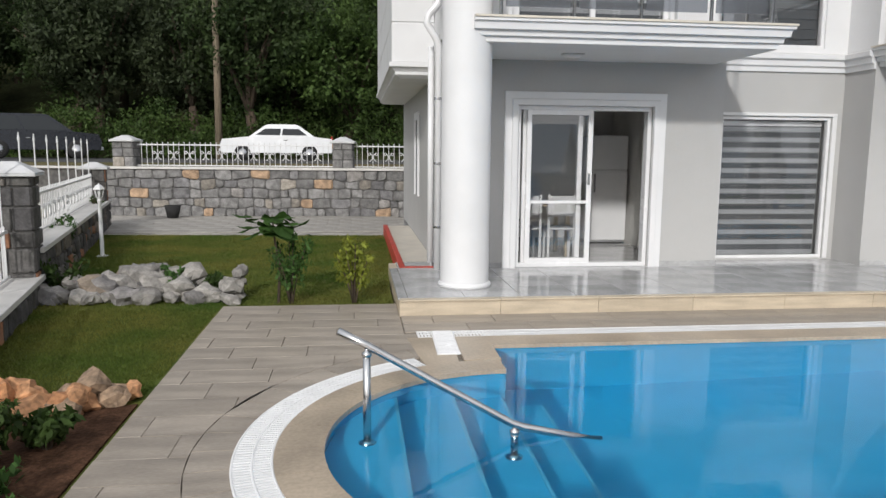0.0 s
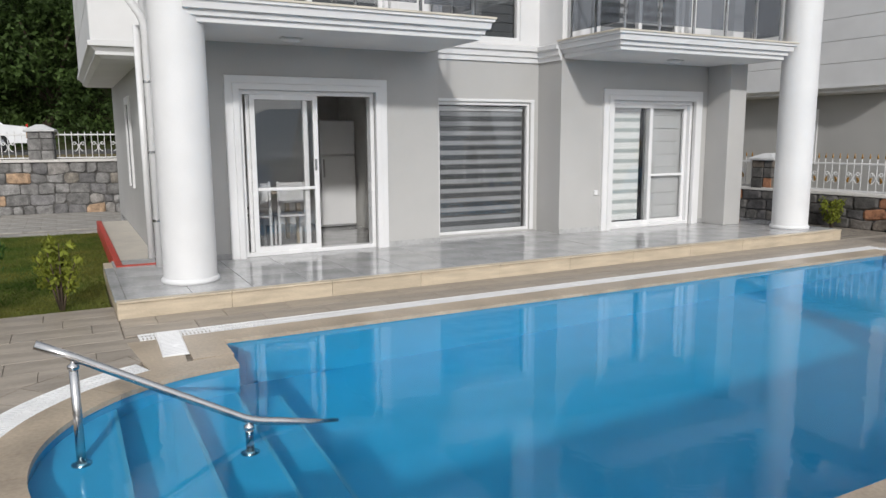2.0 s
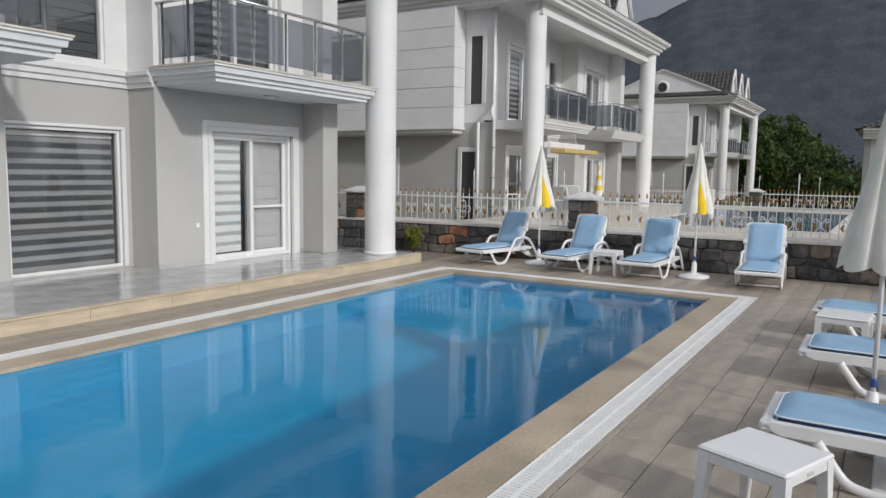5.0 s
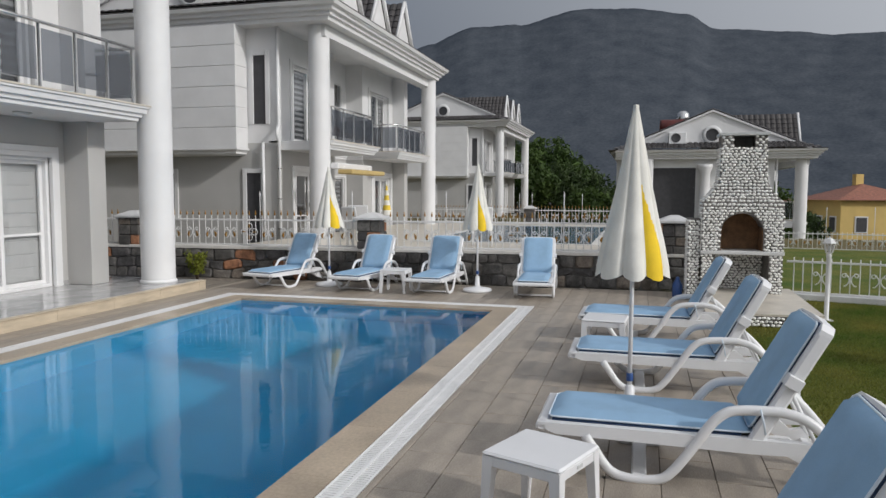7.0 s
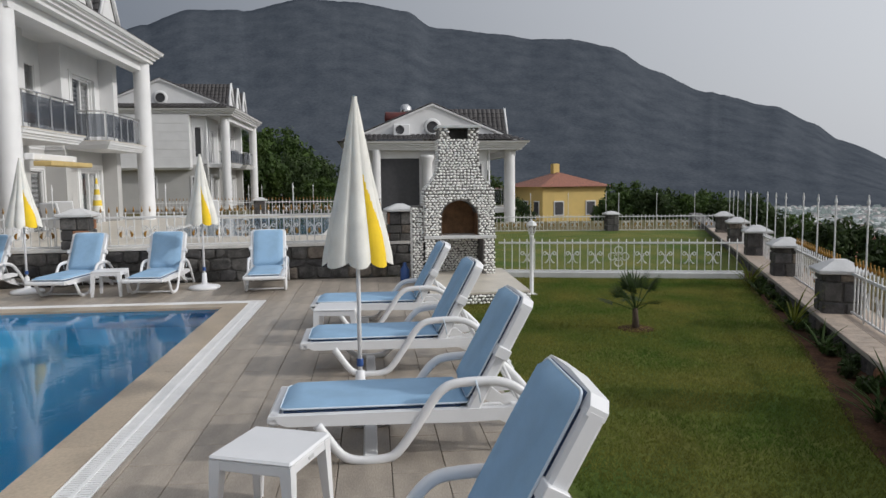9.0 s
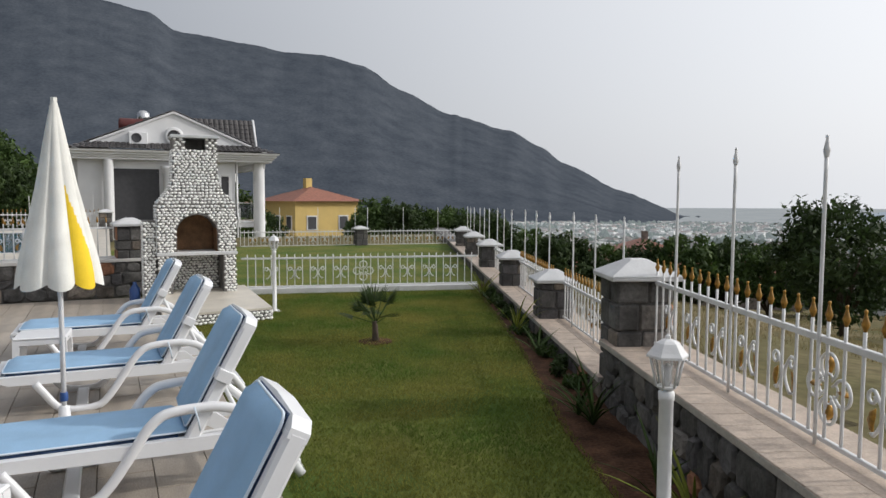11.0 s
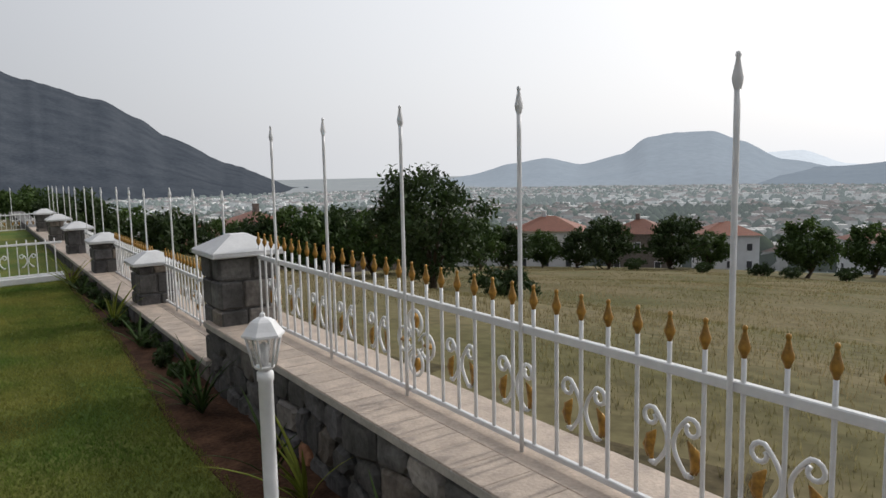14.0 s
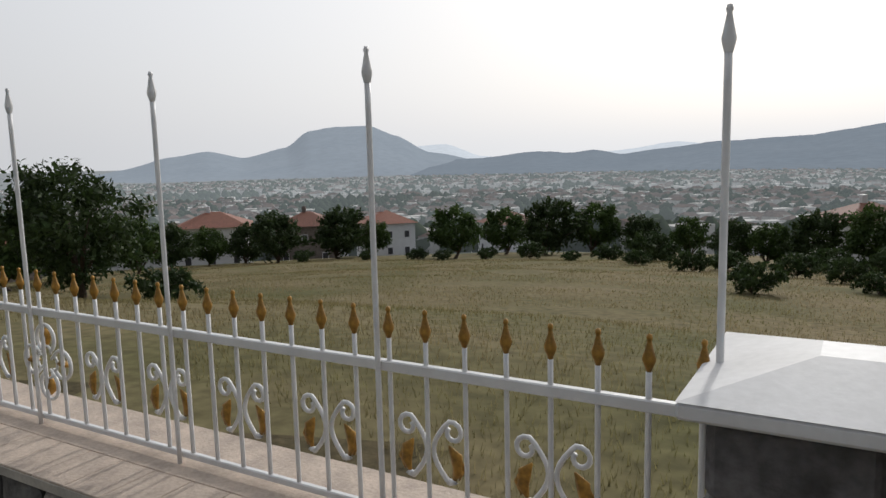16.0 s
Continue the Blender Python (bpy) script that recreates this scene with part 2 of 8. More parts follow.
# ---- mesh helpers ----
class Geo:
    """Vertices and faces of one mesh."""

    def __init__(self):
        self.v, self.f, self.s = [], [], []

    def add(self, verts, faces, smooth=False, m=None):
        k = len(self.v)
        self.v += [tuple(m @ Vector(p)) for p in verts] if m else [tuple(p) for p in verts]
        self.f += [tuple(i + k for i in f) for f in faces]
        self.s += [smooth] * len(faces)
        return self

    def box(self, a, b, m=None, c=0.0):
        """A box from corner a to corner b, its edges cut back by c."""
        (x0, y0, z0), (x1, y1, z1) = [min(p, q) for p, q in zip(a, b)], [max(p, q) for p, q in zip(a, b)]
        if c <= 0:
            vs = [(x, y, z) for z in (z0, z1) for y in (y0, y1) for x in (x0, x1)]
            return self.add(vs, [(0, 2, 3, 1), (4, 5, 7, 6), (0, 1, 5, 4), (2, 6, 7, 3), (0, 4, 6, 2), (1, 3, 7, 5)], m=m)
        c = min(c, (x1 - x0) * 0.45, (y1 - y0) * 0.45, (z1 - z0) * 0.45)
        vs, at = [], {}
        for i, x in enumerate((x0, x1)):
            for j, y in enumerate((y0, y1)):
                for k, z in enumerate((z0, z1)):
                    dx, dy, dz = c * (1 - 2 * i), c * (1 - 2 * j), c * (1 - 2 * k)
                    for ax, p in enumerate(((x, y + dy, z + dz), (x + dx, y, z + dz), (x + dx, y + dy, z))):
                        at[i, j, k, ax] = len(vs)
                        vs.append(p)
        fs = []
        o = lambda q: tuple(q)
        for i in (0, 1):
            q = [at[i, 0, 0, 0], at[i, 1, 0, 0], at[i, 1, 1, 0], at[i, 0, 1, 0]]
            fs.append(o(q if i else q[::-1]))
            q = [at[0, i, 0, 1], at[1, i, 0, 1], at[1, i, 1, 1], at[0, i, 1, 1]]
            fs.append(o(q[::-1] if i else q))
            q = [at[0, 0, i, 2], at[1, 0, i, 2], at[1, 1, i, 2], at[0, 1, i, 2]]
            fs.append(o(q if i else q[::-1]))
            for j in (0, 1):
                q = [at[i, j, 0, 0], at[i, j, 1, 0], at[i, j, 1, 1], at[i, j, 0, 1]]
                fs.append(o(q if i == j else q[::-1]))
                q = [at[i, 0, j, 0], at[i, 1, j, 0], at[i, 1, j, 2], at[i, 0, j, 2]]
                fs.append(o(q[::-1] if i == j else q))
                q = [at[0, i, j, 1], at[1, i, j, 1], at[1, i, j, 2], at[0, i, j, 2]]
                fs.append(o(q if i == j else q[::-1]))
                for k in (0, 1):
                    q = [at[i, j, k, 0], at[i, j, k, 1], at[i, j, k, 2]]
                    fs.append(o(q if (i + j + k) % 2 else q[::-1]))
        return self.add(vs, fs, m=m)

    def lathe(self, prof, n=16, m=None, smooth=True, cap=True, sq=0.0):
        """Profile of (radius, z) turned round the z axis."""
        if cap and len(prof) == 2:
            (ra, za), (rb, zb) = prof
            prof = [prof[0], (ra + (rb - ra) * 0.01, za + (zb - za) * 0.01), (ra + (rb - ra) * 0.99, za + (zb - za) * 0.99), prof[1]]
        vs, fs = [], []
        for r, z in prof:
            for k in range(n):
                a = 2 * math.pi * k / n
                q = 1 + sq * abs(math.sin(2 * a))
                vs.append((r * q * math.cos(a), r * q * math.sin(a), z))
        for i in range(len(prof) - 1):
            for k in range(n):
                k2 = (k + 1) % n
                fs.append((i * n + k, i * n + k2, (i + 1) * n + k2, (i + 1) * n + k))
        self.add(vs, fs, smooth, m)
        if cap:
            k0 = len(self.v) - len(vs)
            self.f += [tuple(k0 + k for k in range(n))[::-1], tuple(k0 + (len(prof) - 1) * n + k for k in range(n))]
            self.s += [False, False]
        return self

    def tube(self, pts, r, n=8, m=None, smooth=True, flat=1.0, up=None):
        """A round bar along points; r may be a list; flat squashes it along the second axis."""
        pts = [Vector(p) for p in pts]
        rs = r if isinstance(r, (list, tuple)) else [r] * len(pts)
        vs, fs = [], []
        ref = Vector(up) if up else None
        for i, p in enumerate(pts):
            d = (pts[min(i + 1, len(pts) - 1)] - pts[max(i - 1, 0)]).normalized()
            if ref is None:
                ref = Vector((0, 0, 1)) if abs(d.z) < 0.9 else Vector((1, 0, 0))
            a = d.cross(ref)
            if a.length < 1e-4:
                a = d.cross(Vector((0.3, 0.9, 0.1)))
            a.normalize()
            b = a.cross(d).normalized()
            if not up:
                ref = b
            for k in range(n):
                t = 2 * math.pi * (k + 0.5) / n
                vs.append(p + (a * math.cos(t) + b * math.sin(t) * flat) * rs[i])
        for i in range(len(pts) - 1):
            for k in range(n):
                k2 = (k + 1) % n
                fs.append((i * n + k, i * n + k2, (i + 1) * n + k2, (i + 1) * n + k))
        fs += [tuple(range(n))[::-1], tuple((len(pts) - 1) * n + k for k in range(n))]
        return self.add(vs, fs, smooth, m)

    def prism(self, poly, z0, z1, m=None):
        """A polygon in x, y (counter-clockwise) raised from z0 to z1."""
        n = len(poly)
        vs = [(x, y, z0) for x, y in poly] + [(x, y, z1) for x, y in poly]
        fs = [tuple(range(n))[::-1], tuple(range(n, 2 * n))] + [(i, (i + 1) % n, n + (i + 1) % n, n + i) for i in range(n)]
        return self.add(vs, fs, m=m)

    def sweep(self, path, prof, m=None, closed=False):
        """A profile of (out, z) carried along a path of (x, y); out is to the right of the way."""
        P = [Vector(p) for p in path]
        n, k = len(P), len(prof)
        vs = []
        for i, p in enumerate(P):
            a = (p - P[i - 1]).normalized() if i or closed else None
            b = (P[(i + 1) % n] - p).normalized() if i < n - 1 or closed else None
            a, b = a or b, b or a
            na, nb = Vector((a.y, -a.x)), Vector((b.y, -b.x))
            o = (na + nb) / max(0.2, 1 + na.dot(nb))
            vs += [(p.x + o.x * d, p.y + o.y * d, z) for d, z in prof]
        fs = []
        for i in range(n if closed else n - 1):
            j = (i + 1) % n
            fs += [(i * k + q, j * k + q, j * k + (q + 1) % k, i * k + (q + 1) % k) for q in range(k)]
        if not closed:
            fs += [tuple(range(k)), tuple((n - 1) * k + q for q in range(k))[::-1]]
        return self.add(vs, fs, m=m)

    def mesh(self, name):
        me = bpy.data.meshes.new(name)
        me.from_pydata(self.v, [], self.f)
        me.polygons.foreach_set("use_smooth", self.s)
        me.update()
        return me


def part(name, geo, mat, parent=None, label="", m=None):
    """One mesh object, under a thing or a part when parent is given."""
    me = geo if isinstance(geo, bpy.types.Mesh) else geo.mesh(name)
    if not me.materials:
        me.materials.append(mat)
    ob = new(name, me)
    if parent:
        ob.parent = parent
    if m is not None:
        ob.matrix_basis = m
    if label:
        ob["label"] = label
    return ob


def thing(name, label, category, m=None, group="", kind=""):
    ob = new(name)
    ob.empty_display_size = 0.2
    if m is not None:
        ob.matrix_basis = m
    return tagged(ob, label, category, group, kind)


def structure(name, geo, mat, label, category):
    return tagged(part(name, geo, mat), label, category, kind="structure")


# ---- ground: one sheet out to the horizon ----
WALL_A = -21.5                                   # direction of the south boundary wall, degrees
WALL_P = Vector((1.52, -2.74))                   # a point on its inner top edge
WALL_D = Vector((math.cos(radians(WALL_A)), math.sin(radians(WALL_A))))
WALL_N = Vector((-WALL_D.y, WALL_D.x))           # points into the garden
EAST_A, EAST_B = Vector((12.73, 7.55)), Vector((13.28, 1.0))   # inner face of the low wall behind the pool


def smooth(a, b, t):
    t = min(1, max(0, (t - a) / (b - a)))
    return t * t * (3 - 2 * t)


def ground_z(x, y):
    out = -(Vector((x, y)) - WALL_P).dot(WALL_N) - 0.45     # metres outside the boundary wall
    z = -0.06
    if out > 0:
        q = math.hypot(x - 3, y + 3)
        z = -0.12 - smooth(-2, 13, out) * (0.128 * min(q, 95) + 0.14 * max(0, min(q, 330) - 95) + 0.013 * max(0, min(q, 2500) - 330))
        z += 0.10 * noise.noise((x * 0.35, y * 0.35, 0)) * smooth(0.5, 6, out) + 0.5 * noise.noise((x * 0.05, y * 0.05, 3)) * smooth(5, 40, out)
    e = max(0, x - 31) * smooth(14, -4, y)
    if e > 0:
        z -= (0.14 * min(e, 330) + 0.013 * max(0, min(e, 2500) - 330)) * (1 - smooth(-2, 13, out))
    up = y - 34 + 0.12 * x
    if up > 0:
        z += 0.42 * min(up, 60) * smooth(45, 15, x)
    if y > 19.33:
        z += 1.27
    return z


def breaks(lo, hi, near, step):
    a = [near[0]]
    while a[-1] < near[1]:
        a.append(a[-1] + step)
    k = step
    while a[-1] < hi:
        k *= 1.22
        a.append(a[-1] + k)
    k, b = step, [near[0]]
    while b[-1] > lo:
        k *= 1.22
        b.append(b[-1] - k)
    return b[:0:-1] + a


HOLE = (-3.6, 13.0, -7.0, 18.8)
gx = sorted(breaks(-4500, 4500, (-20, 40), 1.0) + [HOLE[0] + 0.01, HOLE[1]])
gy = sorted(breaks(-4500, 1500, (-40, 32), 1.0) + [19.3, 19.36])
g = Geo()
nx = len(gx)
g.v = [(x, y, ground_z(x, y)) for y in gy for x in gx]
in_plot = lambda x, y: -1.5 < x < 12.8 and -1.2 < y < 16.4
g.f = [(j * nx + i, j * nx + i + 1, (j + 1) * nx + i + 1, (j + 1) * nx + i) for j in range(len(gy) - 1) for i in range(nx - 1)
       if not in_plot((gx[i] + gx[i + 1]) / 2, (gy[j] + gy[j + 1]) / 2)]
g.s = [True] * len(g.f)
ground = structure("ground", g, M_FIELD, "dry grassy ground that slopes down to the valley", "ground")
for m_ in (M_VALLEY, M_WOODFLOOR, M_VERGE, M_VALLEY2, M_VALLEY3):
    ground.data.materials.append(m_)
# valley bands by distance, each farther one with more painted haze
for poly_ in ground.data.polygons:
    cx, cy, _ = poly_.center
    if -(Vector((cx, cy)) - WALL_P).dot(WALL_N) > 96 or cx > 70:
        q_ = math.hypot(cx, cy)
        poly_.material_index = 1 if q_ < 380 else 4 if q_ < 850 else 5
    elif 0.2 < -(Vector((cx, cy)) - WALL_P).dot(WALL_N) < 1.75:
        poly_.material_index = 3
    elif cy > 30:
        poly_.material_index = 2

# lawns
WEST_A, WEST_B = Vector((-3.05, 6.4)), Vector((-5.3, 16.3))     # inner foot of the west wall


def wall_pt(u, off):
    """A point u metres along the south wall, off metres inside its inner top edge."""
    q = WALL_P + WALL_D * u + WALL_N * off
    return (q.x, q.y)


def sheet(poly, z0, z1):
    return Geo().prism(poly, z0, z1)


structure("lawn", sheet([(1.0, -1.24), wall_pt(-1.2, 0), wall_pt(12.2, 0), (12.2, -6.4), (13.0, -2.5), (12.9, -1.24)], -0.5, -0.035), M_GRASS, "short green lawn with dry patches beside the pool deck", "lawn")
structure("lawn_neighbour", sheet([(13.0, -2.6), (12.1, -6.75), wall_pt(11.9, -0.3), wall_pt(24.5, -0.3), (25.2, -4.0), (25.2, 0.5), (13.4, 0.5)], -0.5, -0.04), M_GRASS, "green lawn of the next garden", "lawn")
structure("lawn_west", sheet([(-6.6, -1.3), (-1.43, -1.3), (-1.43, 7.82), (0.42, 7.82), (0.42, 9.2), (1.1, 9.2), (1.1, 14.45), (-5.9, 14.9)], -0.5, -0.035), M_GRASS, "green lawn beside the house", "lawn")
structure("path_bed", sheet([(-6.2, 14.9), (1.1, 14.45), (8, 14.2), (8, 18.9), (-6.2, 19.5)], -0.5, -0.03), M_PATH, "grey stone path along the retaining wall", "path")
structure("soil_strip", sheet([wall_pt(-1.2, -0.02), wall_pt(12.0, -0.02), wall_pt(12.0, 0.3), wall_pt(6.0, 0.34), wall_pt(3.0, 0.5), wall_pt(-1.2, 0.42)], -0.3, -0.028), M_SOIL, "bare reddish soil strip along the boundary wall", "soil")
structure("soil_bed", sheet([(-3.2, -1.3), (-1.46, -1.3), (-1.46, 4.85), (-2.2, 4.6), (-3.2, 4.3)], -0.4, -0.02), M_SOIL, "reddish planted soil bed", "soil")

# ---- pool ----
PX0, PX1, PY0, PY1 = 1.15, 10.32, 1.90, 6.03
PC, PR = (1.15, 3.965), 1.35                      # round end with the steps


def pool_outline(off=0.0, n=28, arc_off=None):
    """The pool's edge pushed out by off; counter-clockwise from the north-west corner."""
    ao = off if arc_off is None else arc_off
    r = PR + ao
    xw = PX0 - off
    pts = [(xw, PY1 + off)]
    h = math.sqrt(max(0, r * r - off * off))
    a0 = math.acos(max(-1, -off / r))
    if PC[1] + h < PY1 + off:
        for k in range(n + 1):
            a = a0 + (2 * math.pi - 2 * a0) * k / n
            pts.append((PC[0] + r * math.cos(a), PC[1] + r * math.sin(a)))
    pts += [(xw, PY0 - off), (PX1 + off, PY0 - off), (PX1 + off, PY1 + off)]
    return pts


def band(inner, outer, z0, z1):
    n = len(inner)
    v = [(*p, z0) for p in inner] + [(*p, z0) for p in outer] + [(*p, z1) for p in inner] + [(*p, z1) for p in outer]
    f = []
    for i in range(n):
        j = (i + 1) % n
        f += [(2 * n + i, 3 * n + i, 3 * n + j, 2 * n + j), (i, 2 * n + i, 2 * n + j, j), (n + i, n + j, 3 * n + j, 3 * n + i)]
    return Geo().add(v, f)


pool = thing("swimming_pool", "blue-lined swimming pool with a rounded stepped end", "pool", kind="structure")
edge = pool_outline()
g = Geo()
ne = len(edge)
g.add([(*p, -0.02) for p in edge] + [(*p, -1.15) for p in edge], [(i, ne + i, ne + (i + 1) % ne, (i + 1) % ne) for i in range(ne)] + [tuple(range(ne, 2 * ne))])
part("pool_shell", g, M_POOL, pool, "smooth blue pool lining")
g = Geo()
g.add([(*p, -0.035) for p in edge], [tuple(range(ne))])
M_WATER = bpy.data.materials.new("pool_water")
M_WATER.use_nodes = True
n_, l_ = M_WATER.node_tree.nodes, M_WATER.node_tree.links
n_.remove(n_["Principled BSDF"])
w_tr, w_gl, w_fr, w_mx = n_.new("ShaderNodeBsdfRefraction"), n_.new("ShaderNodeBsdfGlossy"), n_.new("ShaderNodeFresnel"), n_.new("ShaderNodeMixShader")
w_tr.inputs["Color"].default_value = (0.62, 0.86, 0.95, 1)
w_tr.inputs["IOR"].default_value, w_tr.inputs["Roughness"].default_value = 1.33, 0.0
w_gl.inputs["Roughness"].default_value = 0.01
w_fr.inputs["IOR"].default_value = 1.33
w_co, w_n1, w_n2, w_b = n_.new("ShaderNodeTexCoord"), n_.new("ShaderNodeTexNoise"), n_.new("ShaderNodeTexNoise"), n_.new("ShaderNodeBump")
w_n1.inputs["Scale"].default_value, w_n1.inputs["Detail"].default_value = 9.0, 3
w_n2.inputs["Scale"].default_value, w_n2.inputs["Detail"].default_value = 0.7, 2
w_m = n_.new("ShaderNodeMath"); w_m.operation = "MULTIPLY"
l_.new(w_co.outputs["Object"], w_n1.inputs["Vector"]), l_.new(w_co.outputs["Object"], w_n2.inputs["Vector"])
l_.new(w_n1.outputs["Fac"], w_m.inputs[0]), l_.new(w_n2.outputs["Fac"], w_m.inputs[1])
w_b.inputs["Strength"].default_value, w_b.inputs["Distance"].default_value = 0.40, 0.0055
l_.new(w_m.outputs[0], w_b.inputs["Height"])
for s_ in (w_gl, w_fr, w_tr):
    l_.new(w_b.outputs["Normal"], s_.inputs["Normal"])
l_.new(w_fr.outputs[0], w_mx.inputs["Fac"]), l_.new(w_tr.outputs[0], w_mx.inputs[1]), l_.new(w_gl.outputs[0], w_mx.inputs[2])
l_.new(w_mx.outputs[0], n_["Material Output"].inputs["Surface"])
water = part("water", g, M_WATER, pool, "clear still water with faint ripples")
water.visible_shadow = False
# steps in the round end: chords across the circle, each lower than the last
for k, xs in enumerate((0.28, 0.72, 1.12, 1.45)):
    x0 = -0.25 if k == 0 else (0.28, 0.72, 1.12)[k - 1]
    pts_n, pts_s = [], []
    for i in range(9):
        x = max(PC[0] - PR + 0.004, x0) + (xs - max(PC[0] - PR + 0.004, x0)) * i / 8
        hy = math.sqrt(max(0.0001, PR * PR - min(0, x - PC[0]) ** 2)) - 0.006
        pts_s.append((x, PC[1] - hy)), pts_n.append((x, PC[1] + hy))
    top = -0.16 - 0.2 * k
    part("pool_step", Geo().prism(pts_s + pts_n[::-1], -1.14, top), M_POOL, pool)
    hy = math.sqrt(max(0.0001, PR * PR - min(0, xs - PC[0]) ** 2)) - 0.03
    part("step_edge", Geo().box((xs - 0.02, PC[1] - hy, top), (xs + 0.004, PC[1] + hy, top + 0.006)), M_STEP, pool, "pale edge strip on a pool step")
# grating channel and coping round the pool
GW0, GW1 = 0.29, 0.51                              # grating between these distances from the edge
channel = thing("overflow_channel", "white plastic overflow grating round the pool", "grating", kind="structure")


def grate_run(a, b, w, name="grating"):
    """A straight run of slatted grating, w wide, between two points of its middle line."""
    a, b = Vector(a), Vector(b)
    L = (b - a).length
    ang = math.degrees(math.atan2(b.y - a.y, b.x - a.x))
    n = int(L / 0.032)
    M = pose(a.x, a.y, 0, 0, 0, ang)
    slat = Geo().box((0.004, -w / 2, -0.012), (0.024, w / 2, 0.002), c=0.003)
    rails = Geo().box((0, -w / 2 - 0.012, -0.02), (L, -w / 2, 0.003)).box((0, w / 2, -0.02), (L, w / 2 + 0.012, 0.003)).box((0, -0.012, -0.02), (L, 0.012, 0.0025))
    run = part("grating_frame", rails, M_GRATE, channel, "", M)
    rest = Geo()
    for i in range(n):
        rest.box((i * 0.032 + 0.004, -w / 2, -0.012), (i * 0.032 + 0.024, w / 2, 0.001))
    ob = part("slats", rest, M_GRATE, channel, "", M)
    ob["kind"] = "stuff"
    part("channel_bed", Geo().box((0, -w / 2, -0.05), (L, w / 2, -0.028)), M_JOINT, channel, "", M)


gm = (GW0 + GW1) / 2
gw = GW1 - GW0 - 0.03
grate_run((0.55, PY1 + gm), (PX1 + GW1, PY1 + gm), gw)
grate_run((PX1 + gm, PY1 + GW0), (PX1 + gm, PY0 - GW0), gw)
grate_run((PX1 + GW1, PY0 - gm), (1.2, PY0 - gm), gw)
g, bed = Geo(), Geo()
r0, r1 = PR + 0.27, PR + 0.48
a0, a1 = radians(112), radians(248)
na = int((a1 - a0) * r1 / 0.034)
for i in range(na):
    a, b = a0 + (a1 - a0) * i / na, a0 + (a1 - a0) * (i + 0.66) / na
    q = [(PC[0] + r * math.cos(t), PC[1] + r * math.sin(t)) for r, t in ((r0, a), (r1, a), (r1, b), (r0, b))]
    g.prism(q, -0.012, 0.002)
arc_slats = part("slats", g, M_GRATE, channel)
arc_slats["kind"] = "stuff"
for rr in (r0, r1, (r0 + r1) / 2):
    rail = Geo().tube([(PC[0] + rr * math.cos(a0 + (a1 - a0) * i / 40), PC[1] + rr * math.sin(a0 + (a1 - a0) * i / 40), -0.006) for i in range(41)], 0.011, 6)
    part("grating_frame", rail, M_GRATE, channel)
inner = [(PC[0] + r0 * math.cos(a0 + (a1 - a0) * i / 40), PC[1] + r0 * math.sin(a0 + (a1 - a0) * i / 40)) for i in range(41)]
outer = [(PC[0] + r1 * math.cos(a0 + (a1 - a0) * i / 40), PC[1] + r1 * math.sin(a0 + (a1 - a0) * i / 40)) for i in range(41)]
bed.prism(inner + outer[::-1], -0.05, -0.028)
part("channel_bed", bed, M_JOINT, channel)
lid = thing("skimmer_lid", "white slotted plastic skimmer lid set in the deck", "lid")
part("cover", Geo().box((-0.10, -0.39, 0.0), (0.10, 0.39, 0.012), c=0.006), M_GRATE, lid)
for i in range(18):
    part("slot", Geo().box((-0.088, -0.36 + i * 0.042, 0.012), (0.088, -0.346 + i * 0.042, 0.0145)), M_PVC, lid)
lid.matrix_basis = pose(0.775, 6.13, 0.0, 0, 0, -2)

# ---- terrace in front of the house ----
TX0, TX1, TY0, TZ = 0.44, 11.12, 7.20, 0.165
structure("terrace", Geo().box((TX0, TY0 + 0.03, -0.2), (TX1, 9.75, TZ - 0.022)), M_TRAV, "low raised terrace in front of the house", "terrace")
# ---- house: see its own section ----


# ---- house ----
M_GLASS = glass_material("window_glass", alpha=0.05, body=(0.03, 0.035, 0.04))
M_RAILGLASS = glass_material("tinted_railing_glass", (0.55, 0.57, 0.6), alpha=0.12, body=(0.25, 0.26, 0.28))
M_BLIND_A = material("blind_band_light", (0.30, 0.31, 0.32), 0.8, vary=0.03, scale=5, bump=0.1, fine=200)
M_BLIND_B = material("blind_band_dark", (0.06, 0.065, 0.07), 0.8, vary=0.05, scale=5, bump=0.1, fine=200)
M_SHEER = material("blind_band_sheer", (0.42, 0.47, 0.46), 0.8, vary=0.04, scale=5, bump=0.1, fine=200)
M_BLIND_C = material("blind_band_pale", (0.78, 0.8, 0.79), 0.8, vary=0.03, scale=5, bump=0.1, fine=200)
M_SHUTTER = material("grey_shutter", (0.5, 0.51, 0.51), 0.6, vary=0.04, bump=0.05)
M_ROOM = material("room_wall", (0.7, 0.69, 0.66), 0.8, vary=0.03, bump=0.05)
# shade of unlit rooms put into a colour; also the dark fan grille
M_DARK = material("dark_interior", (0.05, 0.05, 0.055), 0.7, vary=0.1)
M_RED = material("red_edge_paint", (0.45, 0.05, 0.03), 0.5, vary=0.12)
M_ROOF = material("dark_roof_tile", (0.055, 0.05, 0.05), 0.55, vary=0.15, spread=0.2, bump=0.2)
M_REDROOF = material("red_roof_tile", (0.24, 0.095, 0.06), 0.7, vary=0.2, spread=0.2, bump=0.3)
M_WOOD = material("pale_wood", (0.5, 0.42, 0.3), 0.5, vary=0.12, streak=(1, 8, 8))

house = thing("villa", "two-storey grey and white rendered villa with round columns", "house")


